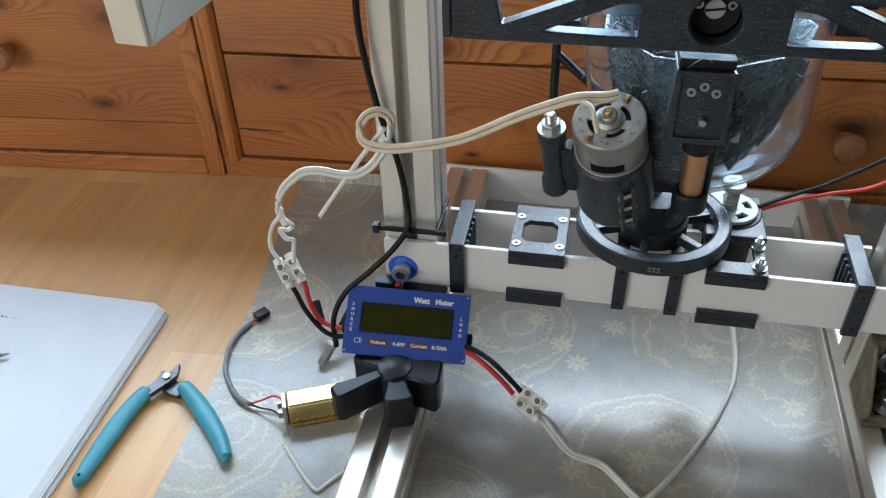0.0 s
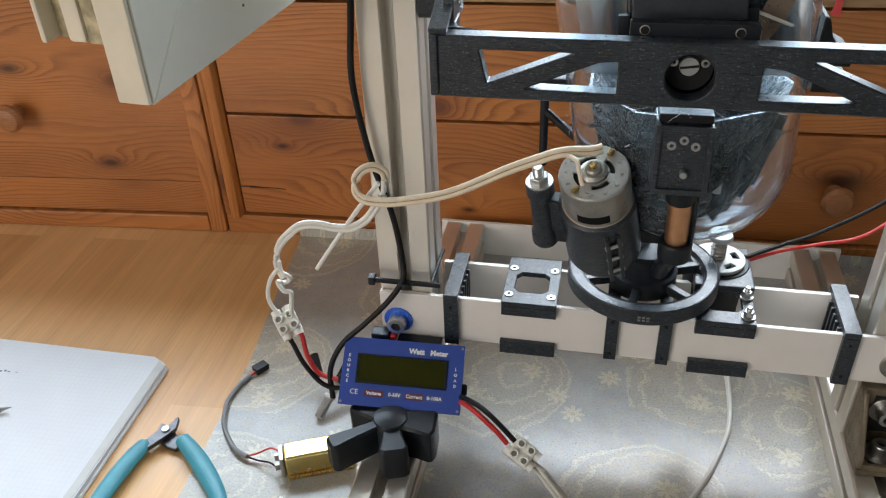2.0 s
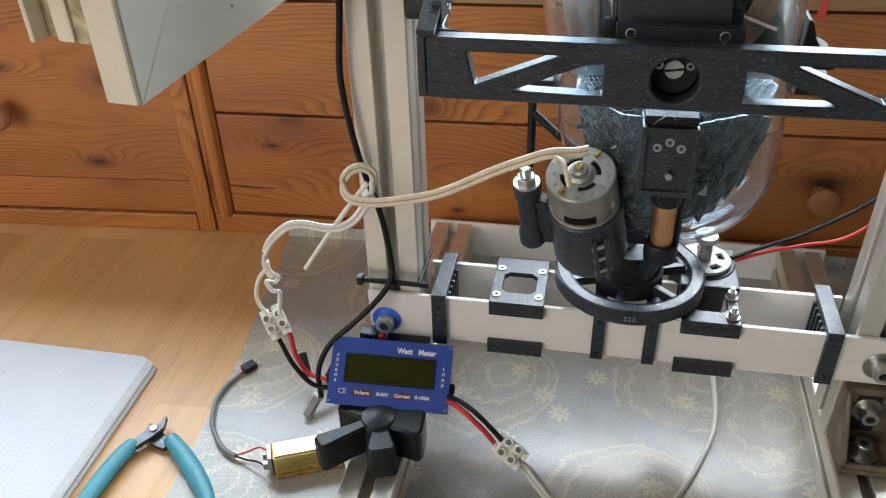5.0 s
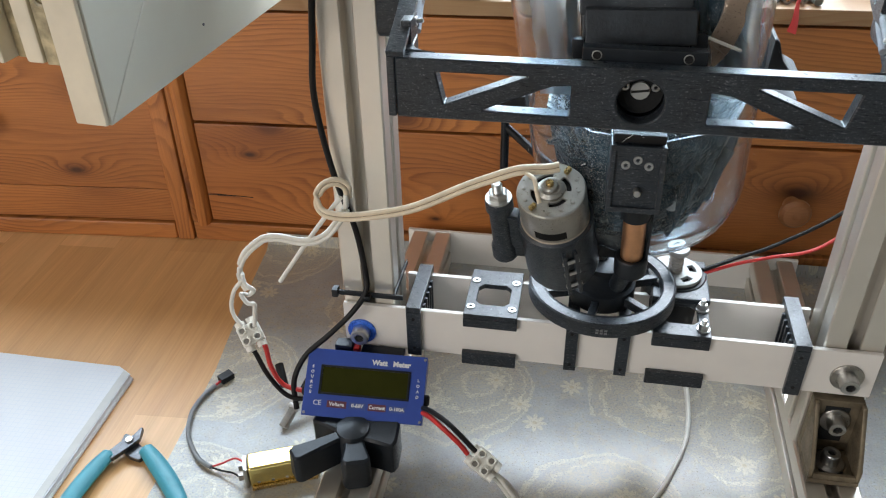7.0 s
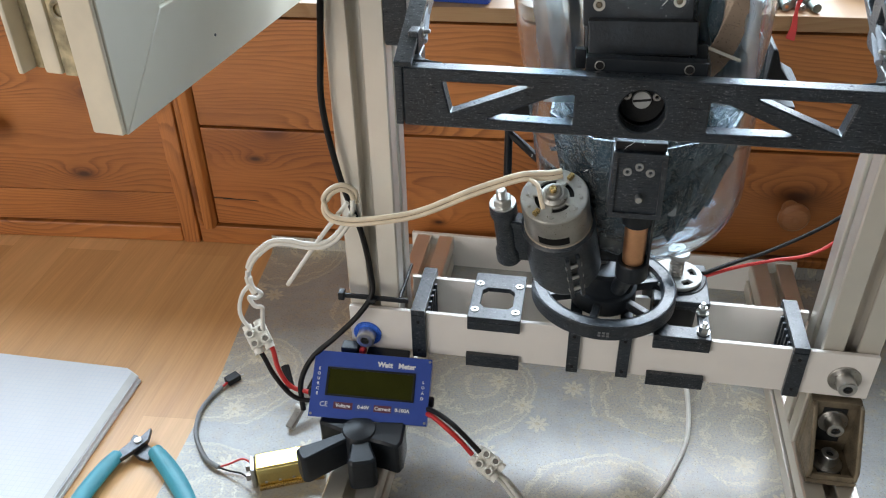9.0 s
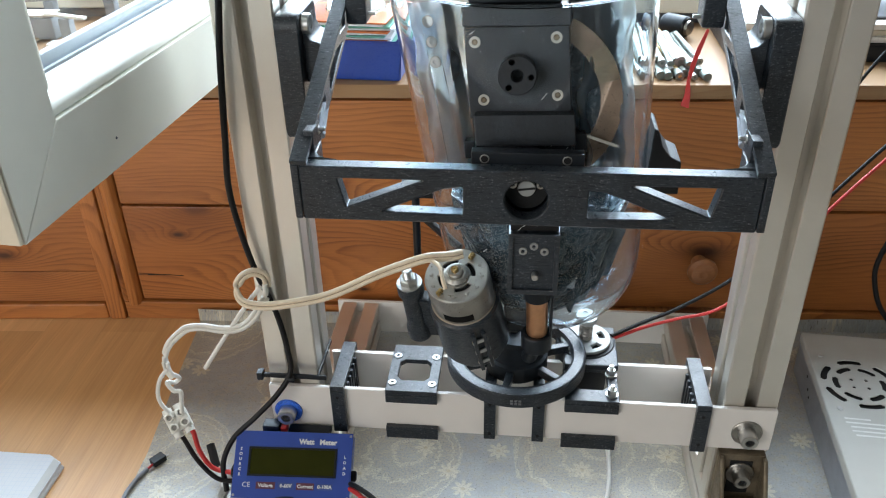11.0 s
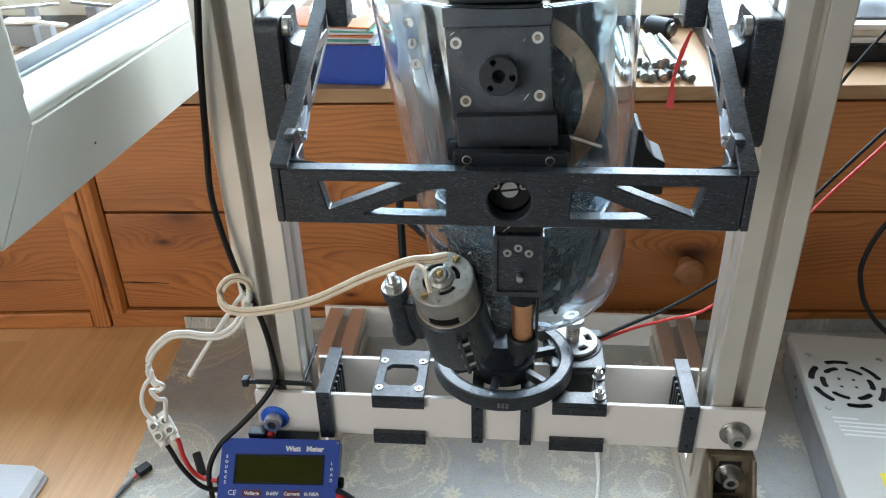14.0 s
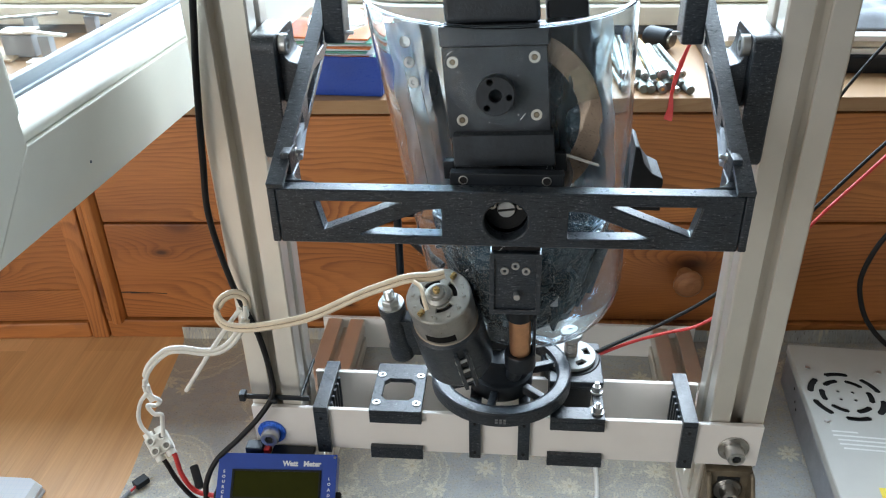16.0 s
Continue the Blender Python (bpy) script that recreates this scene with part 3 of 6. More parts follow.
# wall with the desk's window
bm = sheet([(-2.6, -0.75), (2.8, -0.75), (2.8, 1.75), (-2.6, 1.75)], [[(-1.4, 0.325), (1.4, 0.325), (1.4, 1.02), (-1.4, 1.02)]], 0.12, front(0.57))
part("wall_north", bm, WALL, None, "white plaster wall with a wide window opening", smooth=False, category="wall", kind="structure")
# unseen back wall; its opening is added to go with the fill lamp
bm = sheet([(-2.6, -0.75), (2.8, -0.75), (2.8, 1.75), (-2.6, 1.75)], [[(-2.1, 0.2), (-0.3, 0.2), (-0.3, 1.6), (-2.1, 1.6)]], 0.12, front(-2.62))
part("wall_south", bm, WALL, None, "unseen white plaster wall with an opening added for the fill", smooth=False, category="wall", kind="structure")

# window frame behind the sill
win = thing("window_1", (0.2, 0.50, 0.30), "white plastic window frame standing open above the sill", "window", kind="structure")
part("bottom_rail", box((-1.4, 0.478, 0.300), (1.4, 0.565, 0.322), 0.003), UPVC, win)
part("window_sill", box((-1.4, 0.490, 0.322), (1.4, 0.565, 0.335), 0.004), UPVC_OLD, win)
part("seal", box((-1.4, 0.486, 0.286), (1.4, 0.565, 0.300), 0.001), GASKET, win, "dark rubber gap under the frame")
part("side_post", box((-1.4, 0.50, 0.335), (-1.34, 0.565, 1.02), 0.003), UPVC, win)
part("side_post", box((1.34, 0.50, 0.335), (1.4, 0.565, 1.02), 0.003), UPVC, win)

# ---- desk and the pine drawer wall ----
part("desk_top", box((-1.5, -0.75, -0.030), (1.6, 0.45, 0.0), 0.002), BEECH, None, "beech laminate desk top, partly covered by an oilcloth", smooth=False, category="desk", kind="structure")
bm = bmesh.new()
NX, NY = 70, 60
grid = [[None] * (NY + 1) for _ in range(NX + 1)]
for i in range(NX + 1):
    for j in range(NY + 1):
        v = j / NY
        y = -0.62 + v * 0.895
        xl = -0.147 - 0.004 * math.sin(y * 9) - 0.02 * max(0, y - 0.05) / 0.2
        x = xl + (i / NX) * (1.15 - xl)
        yp = 0.2665 + 0.0437 * x
        z = 0.0012 + 0.0007 * noise.noise(Vector((x * 9, y * 9, 0)))
        if j == NY - 1:
            y, z = yp - 0.005, 0.004
        if j == NY:
            y, z = yp - 0.002, 0.018 + 0.006 * noise.noise(Vector((x * 6, 3, 0)))
        elif y > yp - 0.012 and j < NY - 1:
            y = yp - 0.012 - (NY - 1 - j) * 0.0006
        grid[i][j] = bm.verts.new((x, y, max(z, 0.0006)))
for i in range(NX):
    for j in range(NY):
        bm.faces.new((grid[i][j], grid[i + 1][j], grid[i + 1][j + 1], grid[i][j + 1]))
r = bmesh.ops.extrude_face_region(bm, geom=bm.faces[:])
bmesh.ops.translate(bm, verts=[g for g in r["geom"] if isinstance(g, bmesh.types.BMVert)], vec=(0, 0, 0.0008))
part("tablecloth", bm, CLOTH, None, "grey plastic oilcloth with cream flower print lying on the desk", category="tablecloth")

RP = Matrix.Translation((0, 0.269, 0)) @ Matrix.Rotation(radians(2.5), 4, "Z")


RPL = RP @ Matrix.Translation((-0.2605, 0, 0)) @ Matrix.Rotation(radians(2.3), 4, "Z") @ Matrix.Translation((0.2605, 0, 0))


def pbox(x0, x1, y0, y1, z0, z1, bevel=0.0015, m=RP):
    return box((x0, y0, z0), (x1, y1, z1), bevel, m)


cab = thing("drawer_cabinet", (0.1, 0.30, 0.0), "varnished orange-brown pine drawer cabinet behind the desk", "cabinet", kind="structure")
part("base_rail", pbox(-0.2600, 0.90, 0.0005, 0.02, 0.0, 0.0240, 0.002), PINE, cab)
part("base_rail", pbox(-1.0, -0.2815, -0.0010, 0.02, 0.0, 0.0215, 0.003, RPL), PINE, cab)
part("carcass", pbox(-1.0, 0.90, 0.021, 0.20, 0.0, 0.270, 0.0), BLACK_HOLE, cab)
part("stile", pbox(-0.2812, -0.2610, -0.0020, 0.02, 0.0, 0.272, 0.003, RPL), PINE_UP, cab)
part("stile", pbox(-0.2600, -0.2520, -0.0015, 0.02, 0.0243, 0.272, 0.003), PINE_UP, cab)
part("moulding", sheet(round_poly([(-0.2520, 0.02), (-0.2520, -0.0035), (-0.2470, -0.0050), (-0.2420, -0.0030), (-0.2388, 0.0035), (-0.2388, 0.02)], 0.0012, 3), [], 0.2500, RP @ Matrix.Translation((0, 0, 0.0215)), 0.0004), PINE_UP, cab, "rounded pine moulding beside the drawers")
part("lower_rail", pbox(-1.0, -0.2815, 0.0025, 0.02, 0.0235, 0.0640, 0.0008, RPL), PINE, cab)
dl = part("door_panel", pbox(-1.0, -0.2815, 0.0035, 0.02, 0.0643, 0.272, 0.0008, RPL), PINE_DOOR, cab)
KNOB = [(0, 0), (0.008, 0), (0.008, 0.006), (0.0065, 0.010), (0.011, 0.014), (0.0155, 0.018), (0.0155, 0.022), (0.012, 0.026), (0.005, 0.0275), (0.003, 0.0268), (0, 0.0268)]


def drawer(x0, x1, z0, z1, knob_x=None, knob_z=None):
    d = part("drawer_front", pbox(x0, x1, 0.003, 0.02, z0, z1, 0.002), PINE_LOW if z0 < 0.1 else PINE, cab)
    if knob_x is not None:
        m = RP @ Matrix.Translation((knob_x, 0.003, knob_z)) @ Matrix.Rotation(radians(90), 4, "X")
        part("knob", lathe(KNOB, m, 28), PINE_DARK, d, "turned pine knob")
    return d


drawer(-0.2370, 0.90, 0.0265, 0.1478, 0.384, 0.088)
drawer(-0.2370, 0.90, 0.1503, 0.2690)
for x0, x1, z0 in ((-0.2250, -0.1840, 0.0600), (-0.2360, -0.2050, 0.0606)):
    part("crack", cable([(RP @ Vector((x0, 0.0029, z0)))[:], (RP @ Vector(((x0 + x1) / 2, 0.0029, z0 + 0.0004)))[:], (RP @ Vector((x1, 0.0029, z0 - 0.0006)))[:]], 0.0005, seg=6), BLACK_HOLE, cab, "dark drying crack in the pine")
m = RPL @ Matrix.Translation((-0.473, 0.004, 0.147)) @ Matrix.Rotation(radians(90), 4, "X")
part("knob", lathe(KNOB, m, 28), PINE_DARK, dl, "turned pine knob")
part("sill_board", box((-1.0, -0.004, 0.2735), (0.95, 0.24, 0.288), 0.0015, RP), PINE_RAW, None, "raw pine sill board on top of the drawers", category="sill", kind="structure")

# ---- open window sash ----
SH = Matrix.Translation((-0.0468, -0.1588, 0.3602)) @ Matrix.Rotation(radians(-5.2), 4, "Z")
sash = thing("window_sash", (-0.047, -0.158, 0.358), "white plastic window sash standing open over the desk", "window")
W, HT, TH, RAIL = 0.58, 0.90, 0.0173, 0.0466


def sash_rail(poly, name):
    """A mitred member in the sash's own yz plane."""
    mm = SH @ Matrix(((0, 0, -1, 0), (1, 0, 0, 0), (0, 1, 0, 0), (0, 0, 0, 1)))
    bm = sheet(poly, [], TH, mm, 0.0004)
    return part(name, bm, UPVC, sash)


g = 0.0006
sash_rail([(0, 0), (W, 0), (W - RAIL, RAIL), (RAIL, RAIL)], "bottom_rail")
sash_rail([(0, g), (RAIL - g, RAIL), (RAIL - g, HT - RAIL), (0, HT)], "closing_stile")
sash_rail([(W, g), (W, HT), (W - RAIL + g, HT - RAIL), (W - RAIL + g, RAIL)], "hinge_stile")
sash_rail([(0, HT), (RAIL, HT - RAIL), (W - RAIL, HT - RAIL), (W, HT)], "top_rail")


def sbox(y0, y1, x0, x1, z0, z1, bevel=0.002):
    return box((x0, y0, z0), (x1, y1, z1), bevel, SH)


# stepped outer body of the profile with its rebates
part("edge_cover", sbox(-0.0030, -0.0002, -TH, -0.0006, 0.0005, HT, 0.0024), UPVC_CREAM, sash, "cream edge of the sash with rounded corners")
part("edge_seal", sbox(0.0010, 0.0100, -TH - 0.0018, -TH - 0.0002, 0.0010, HT, 0.0005), SEAL_GREEN, sash, "grey-green seal along the sash edge")
ls = part("locking_strip", sbox(0.0085, 0.0140, -0.0338, -TH - 0.0022, 0.0235, HT - 0.05, 0.0008), STAINED, sash, "dirty yellowed locking strip")
part("locking_cam", lathe([(0.0030, 0.0), (0.0052, 0.0), (0.0052, 0.0012), (0.0042, 0.0016), (0.0030, 0.0012)], SH @ Matrix.Translation((-0.0262, 0.0084, 0.0560)) @ Matrix.Rotation(radians(90), 4, "X"), 24, close=True), STAINED, ls, "round locking cam")
part("profile_body", sbox(0.0070, 0.045, -0.0440, -0.0340, 0.0240, HT - 0.004, 0.0020), UPVC_CREAM, sash, "stepped cream sash edge")
part("profile_groove", sbox(0.0130, 0.045, -0.0530, -0.0442, 0.0240, HT - 0.004, 0.0008), STAINED, sash, "dirty groove in the sash edge")
part("profile_lip", sbox(0.0035, 0.045, -0.0565, -0.0532, 0.0240, HT - 0.004, 0.0014), UPVC_CREAM, sash)
part("profile_body", sbox(0.046, W - 0.02, -0.046, -TH - 0.0003, 0.012, 0.045), UPVC, sash)
# sloping glazing bead, gaskets and pane
for y0_, y1_ in ((RAIL, W - RAIL),):
    mm = SH @ Matrix(((1, 0, 0, 0), (0, 0, 1, y0_), (0, 1, 0, RAIL), (0, 0, 0, 1)))
    part("glazing_bead", sheet(round_poly([(-0.0022, 0.0004), (-0.0030, 0.0050), (-0.0060, 0.0072), (-0.0260, 0.0118), (-0.0260, 0.0004)], 0.0015, 3), [], y1_ - y0_, mm), UPVC, sash)
part("glazing_bead", sbox(RAIL, RAIL + 0.008, -0.026, -0.004, RAIL + 0.0125, HT - RAIL, 0.003), UPVC, sash)
part("gasket", sbox(RAIL + 0.0085, W - RAIL, -0.0290, -0.0262, RAIL + 0.0030, RAIL + 0.0130, 0.0008), GASKET_PALE, sash)
part("outer_bead", sbox(RAIL + 0.0085, W - RAIL, -0.0420, -0.0362, RAIL + 0.0030, RAIL + 0.0180, 0.001), GASKET_PALE, sash)
pane = part("pane", sbox(RAIL + 0.0105, W - RAIL - 0.004, -0.0355, -0.0295, RAIL + 0.006, HT - RAIL - 0.004, 0), GLASS, sash, smooth=False)
pane.visible_shadow = False
part("plug", lathe([(0, 0), (0.0009, 0), (0.0008, 0.0003), (0, 0.0004)], SH @ Matrix.Translation((0, 0.092, 0.0170)) @ Matrix.Rotation(radians(90), 4, "Y"), 12), GASKET, sash)

# ---- aluminium frame ----


def slot_section(s=0.040):
    """Outline of a square slotted profile, centred."""
    h, o, k, d, lip = s / 2, 0.0042, 0.0085, 0.0122, 0.0025
    side = [(-h + 0.0012, -h), (-o - 0.0007, -h), (-o, -h + 0.0008), (-o, -h + lip), (-k, -h + lip), (-k, -h + 0.008), (-o, -h + d), (o, -h + d), (k, -h + 0.008), (k, -h + lip), (o, -h + lip), (o, -h + 0.0008), (o + 0.0007, -h), (h - 0.0012, -h)]
    out = []
    for q in range(4):
        c, s_ = [(1, 0), (0, 1), (-1, 0), (0, -1)][q]
        out += [(x * c - y * s_, x * s_ + y * c) for x, y in side]
    return out


def beam(p0, p1):
    length = (Vector(p1) - Vector(p0)).length
    return sheet(slot_section(), [], length, axis(p0, p1))


rig = thing("test_rig", (0.195, 0.02, 0.0), "test rig of pale slotted aluminium profiles with white cross boards", "machine frame")
for x, side in ((0.020, 0), (0.3695, 1)):
    part("post", beam((x, 0.0245, 0.0405), (x, 0.0245, 0.66)), ALU, rig, "upright slotted aluminium profile")
    part("base_profile", beam((x, 0.252, 0.0215), (x, -0.34, 0.0215)), ALU if side else ALU, rig, "slotted aluminium foot profile")
part("front_board", sheet(round_poly([(0, 0.098), (0.389, 0.098), (0.389, 0.138), (0, 0.138)], 0.0012), [], 0.0038, front(0.0), 0.0004), WHITE_PLA, rig, "white plastic cross board")
part("middle_board", box((0.0415, 0.0450, 0.098), (0.3485, 0.0488, 0.138), 0.0004), WHITE_PLA, rig, "white plastic cross board")
part("rear_board", box((-0.006, 0.2525, 0.0022), (0.395, 0.2565, 0.0425), 0.0004), WHITE_PLA, rig, "white plastic cross board at the back")
cap_screw(rig, (0.3695, 0.0, 0.1155), (0, -1, 0), 0.0066, 0.0105, 0.0115)
# this washer is coloured blue for the glow caught at the board's end
cap_screw(rig, (0.0135, 0.0, 0.1125), (0, -1, 0), 0.0072, 0.0085, 0.0112, BLUE_WASHER, mat=STEEL)

# corner bracket on the right foot
for bx in (0.3695,):
    br = part("corner_bracket", box((bx - 0.0178, -0.0040, 0.0422), (bx + 0.0178, 0.0038, 0.0955), 0.001), BRACKET_MET, rig, "tarnished angle bracket with two bolts")
    part("web", box((bx - 0.0178, -0.0360, 0.0422), (bx + 0.0178, -0.0042, 0.0468), 0.0008), BRACKET_MET, br)
    # thin black plates paint the shade on the bracket's inner faces
    part("slot_shadow", box((bx - 0.0085, -0.0300, 0.0469), (bx + 0.0085, -0.0060, 0.0472), 0.0001), BLACK_HOLE, br)
    part("slot_shadow", box((bx - 0.0085, -0.0044, 0.0560), (bx + 0.0085, -0.0041, 0.0900), 0.0001), BLACK_HOLE, br)
    for s in (-1, 1):
        x0, x1 = sorted((bx + s * 0.0178, bx + s * 0.0146))
        bm = sheet([(-0.0358, 0.0470), (-0.0042, 0.0470), (-0.0042, 0.0953), (-0.0090, 0.0953), (-0.0358, 0.0570)], [], x1 - x0, Matrix(((0, 0, 1, x0), (1, 0, 0, 0), (0, 1, 0, 0), (0, 0, 0, 1))), 0.0007)
        part("cheek", bm, BRACKET_MET, br)
    part("edge_lip", box((bx - 0.0146, -0.0360, 0.0470), (bx + 0.0146, -0.0330, 0.0520), 0.0006), BRACKET_MET, br)
    cap_screw(br, (bx, -0.0046, 0.0775), (0, -1, 0), 0.0064, 0.0095, 0.0108, name="bolt")
    cap_screw(br, (bx, -0.0190, 0.0474), (0, 0, 1), 0.0064, 0.0095, 0.0108, name="bolt")

# ---- printed clips on the boards ----


def spacer_clip(x):
    c = thing("spacer_clip", (x, 0.02, 0.09), "black printed clip bridging the two white boards", "clip", "board clips")
    w = 0.0055
    part("bridge", box((x - w, -0.0042, 0.1383), (x + w, 0.0530, 0.1432), 0.0006), PRINT, c)
    part("front_leg", box((x - w, -0.0042, 0.0965), (x + w, -0.0003, 0.1380), 0.0005), PRINT, c)
    part("back_leg", box((x - w, 0.0490, 0.0965), (x + w, 0.0530, 0.1380), 0.0005), PRINT, c)
    s = 1 if x < 0.19 else -1
    xa, xb = sorted((x + s * (w - 0.004), x + s * (w - 0.001)))
    part("web", box((xa, 0.0041, 0.103), (xb, 0.0447, 0.1380), 0.0004), PRINT, c)
    for k in range(5):
        ra, rb = sorted((x + s * (w - 0.0009), x + s * (w + 0.0018)))
        part("rib", box((ra, 0.0075 + k * 0.0075, 0.103), (rb, 0.0100 + k * 0.0075, 0.1375), 0.0003), PRINT, c)
    for zz in (0.104, 0.132):
        part("screw", lathe([(0, 0), (0.0014, 0), (0.0011, 0.0004), (0, 0.0002)], axis((x, -0.0043, zz), (x, -1, zz)), 10), BLACK_RUB, c)


spacer_clip(0.0555)
spacer_clip(0.3345)


def square_mount(x0, x1, name, label):
    c = thing(name, ((x0 + x1) / 2, 0.02, 0.09), label, "bracket", "square mounts")
    xm, ym = (x0 + x1) / 2, 0.0215
    out = round_poly([(x0, -0.0045), (x1, -0.0045), (x1, 0.0530), (x0, 0.0530)], 0.001)
    h = 0.0125
    hole = [(xm - h, ym - h + 0.004), (xm - h + 0.004, ym - h), (xm + h - 0.004, ym - h), (xm + h, ym - h + 0.004), (xm + h, ym + h - 0.004), (xm + h - 0.004, ym + h), (xm - h + 0.004, ym + h), (xm - h, ym + h - 0.004)]
    part("top_plate", sheet(out, [hole], 0.0042, Matrix.Translation((0, 0, 0.1384)), 0.0004), PRINT, c)
    part("front_lip", box((x0, -0.0045, 0.1302), (x1, -0.0003, 0.1382), 0.0005), PRINT, c)
    part("lower_lip", box((x0 - 0.001, -0.0045, 0.0935), (x1, -0.0003, 0.1050), 0.0005), PRINT, c)
    part("well", box((x0 + 0.004, 0.0080, 0.108), (x1 - 0.004, 0.0098, 0.1380), 0.0004), PRINT, c)
    return c, xm, ym


ml, xm, ym = square_mount(0.0935, 0.1338, "motor_mount", "empty black printed square mount with four screws")
for dx in (-1, 1):
    for dy in (-1, 1):
        flat_screw(ml, (xm + dx * 0.0155, ym + dy * 0.0165, 0.1427), (0, 0, 1), 0.0033)
mr, xm2, ym2 = square_mount(0.2312, 0.2720, "motor_mount", "black printed square mount carrying a small round motor")
for yy, xx in ((0.0035, 0.2665), (0.0270, 0.2675)):
    hex_nut(mr, (xx, yy, 0.1428), (0, 0, 1), 0.0037, 0.0044, 0.0030, 0.0020, 0.0047)

# small round motor standing behind the wheel
sm = thing("round_motor", (0.2488, 0.0605, 0.1), "small round motor with pale vented disc and tall shaft", "motor")
mz = 0.150
part("body", lathe([(0, -0.045), (0.021, -0.045), (0.023, -0.04), (0.024, -0.002), (0.0225, 0.0), (0, 0)], Matrix.Translation((0.2488, 0.0605, mz)), 40), PRINT_SMOOTH, sm)
slots = []
for k in range(5):
    a0 = k * 2 * math.pi / 5
    pts = [(0.0155 * math.cos(a0 + t), 0.0155 * math.sin(a0 + t)) for t in (0, 0.2, 0.4, 0.6)]
    pts += [(0.0105 * math.cos(a0 + t), 0.0105 * math.sin(a0 + t)) for t in (0.6, 0.4, 0.2, 0)]
    slots.append(pts)
part("vented_disc", sheet(circle2(0, 0, 0.0200, 40), slots, 0.0030, Matrix.Translation((0.2488, 0.0605, mz + 0.0002)), 0.0004), DISC_MET, sm, "pale disc with curved vents")
part("disc_back", lathe([(0, 0), (0.018, 0), (0, 0.0001)], Matrix.Translation((0.2488, 0.0605, mz + 0.0001)), 30), BLACK_HOLE, sm)
part("shaft", lathe([(0, 0)] + [(0.0056 if k % 2 else 0.0046, k * 0.00145) for k in range(14)] + [(0, 0.0195)], Matrix.Translation((0.2484, 0.0600, mz)), 20), STEEL_DARK, sm, "steel adjusting screw")
part("screw_head", lathe([(0, 0), (0.0080, 0), (0.0085, 0.001), (0.0085, 0.003), (0.0078, 0.004), (0.003, 0.004), (0.0025, 0.003), (0, 0.003)], Matrix.Translation((0.2484, 0.0600, mz + 0.020)), 28), DISC_MET, sm)
part("mount_arm", box((0.2310, 0.030, 0.1428), (0.2735, 0.082, 0.149), 0.002), PRINT, sm)

# ---- wheel with hub ----
wc = Vector((0.1932, 0.0345, 0.0))
wheel = thing("pulley_wheel", (wc.x, wc.y, 0.1), "black printed spoked wheel lying level above the boards", "wheel")
WT = Matrix.Translation((wc.x, wc.y, 0.1450))
part("rim", lathe([(0.0445, 0.0), (0.0535, 0.0), (0.0545, 0.001), (0.0545, 0.0115), (0.0535, 0.0125), (0.0525, 0.0118), (0.0455, 0.0118), (0.0445, 0.0125), (0.0440, 0.0115), (0.0440, 0.001)], WT, 72, close=True), PRINT, wheel)
for k in range(6):
    a = radians(20 + 60 * k)
    mm = WT @ Matrix.Rotation(a, 4, "Z")
    part("spoke", box((0.018, -0.0028, 0.002), (0.0442, 0.0028, 0.009), 0.0008, mm), PRINT, wheel)
part("hub", lathe([(0, -0.002), (0.024, -0.002), (0.0248, 0.0), (0.0248, 0.012), (0.0225, 0.0135), (0.0225, 0.016), (0.0230, 0.018), (0.0225, 0.030), (0.0205, 0.0325), (0, 0.0325)], WT, 48), PRINT_SMOOTH, wheel)
hex_nut(wheel, (wc.x - 0.004, wc.y + 0.002, 0.1762), (0, 0, 1), 0.0075, 0.006, 0.009, 0.004, 0.0095)
for s in (-1, 1):
    x = 0.1932 + s * 0.0187
    part("board_strap", box((x - 0.0045, -0.0042, 0.0975), (x + 0.0045, -0.0003, 0.1378), 0.0005), PRINT, wheel)
    part("strap_top", box((x - 0.0045, -0.0042, 0.1380), (x + 0.0045, 0.0530, 0.1424), 0.0005), PRINT, wheel)
    for zz in (0.1035, 0.133):
        part("screw", lathe([(0, 0), (0.0014, 0), (0.0011, 0.0004), (0, 0.0002)], axis((x, -0.0043, zz), (x, -1, zz)), 10), BLACK_RUB, wheel)
for k in (0, 1):
    bm = bmesh.new()
    for q in range(3):
        box((wc.x - 0.003 + q * 0.003, -0.0208, 0.1495 + k * 0.0025), (wc.x - 0.001 + q * 0.003, -0.0198, 0.1507 + k * 0.0025), 0, bm=bm)
    part("small_marks", bm, GREY_WIRE, wheel, smooth=False)

# ---- grey motor in its clamp ----
mot = thing("motor", (0.165, -0.015, 0.19), "grey vented electric motor with soldered cream wires", "motor")
T, D = Vector((0.153, -0.0390, 0.2750)), Vector((0.12, 0.42, -0.90)).normalized()
MA = axis(T, T - D)

vents = []
for k in range(4):
    a0 = radians(90 * k + 12)
    vents.append([(0.0124 * math.cos(a0 + t * 0.2), 0.0124 * math.sin(a0 + t * 0.2)) for t in range(6)] + [(0.0095 * math.cos(a0 + t * 0.2), 0.0095 * math.sin(a0 + t * 0.2)) for t in range(5, -1, -1)])
ecap = part("end_cap", sheet(circle2(0, 0, 0.0205, 48), vents, 0.0022, MA @ Matrix.Translation((0, 0, -0.0045)), 0.0004), MOTOR_CAN, mot)
part("cap_floor", lathe([(0, -0.0060), (0.0192, -0.0060), (0.0192, -0.0050), (0, -0.0050)], MA, 40), BLACK_HOLE, mot)
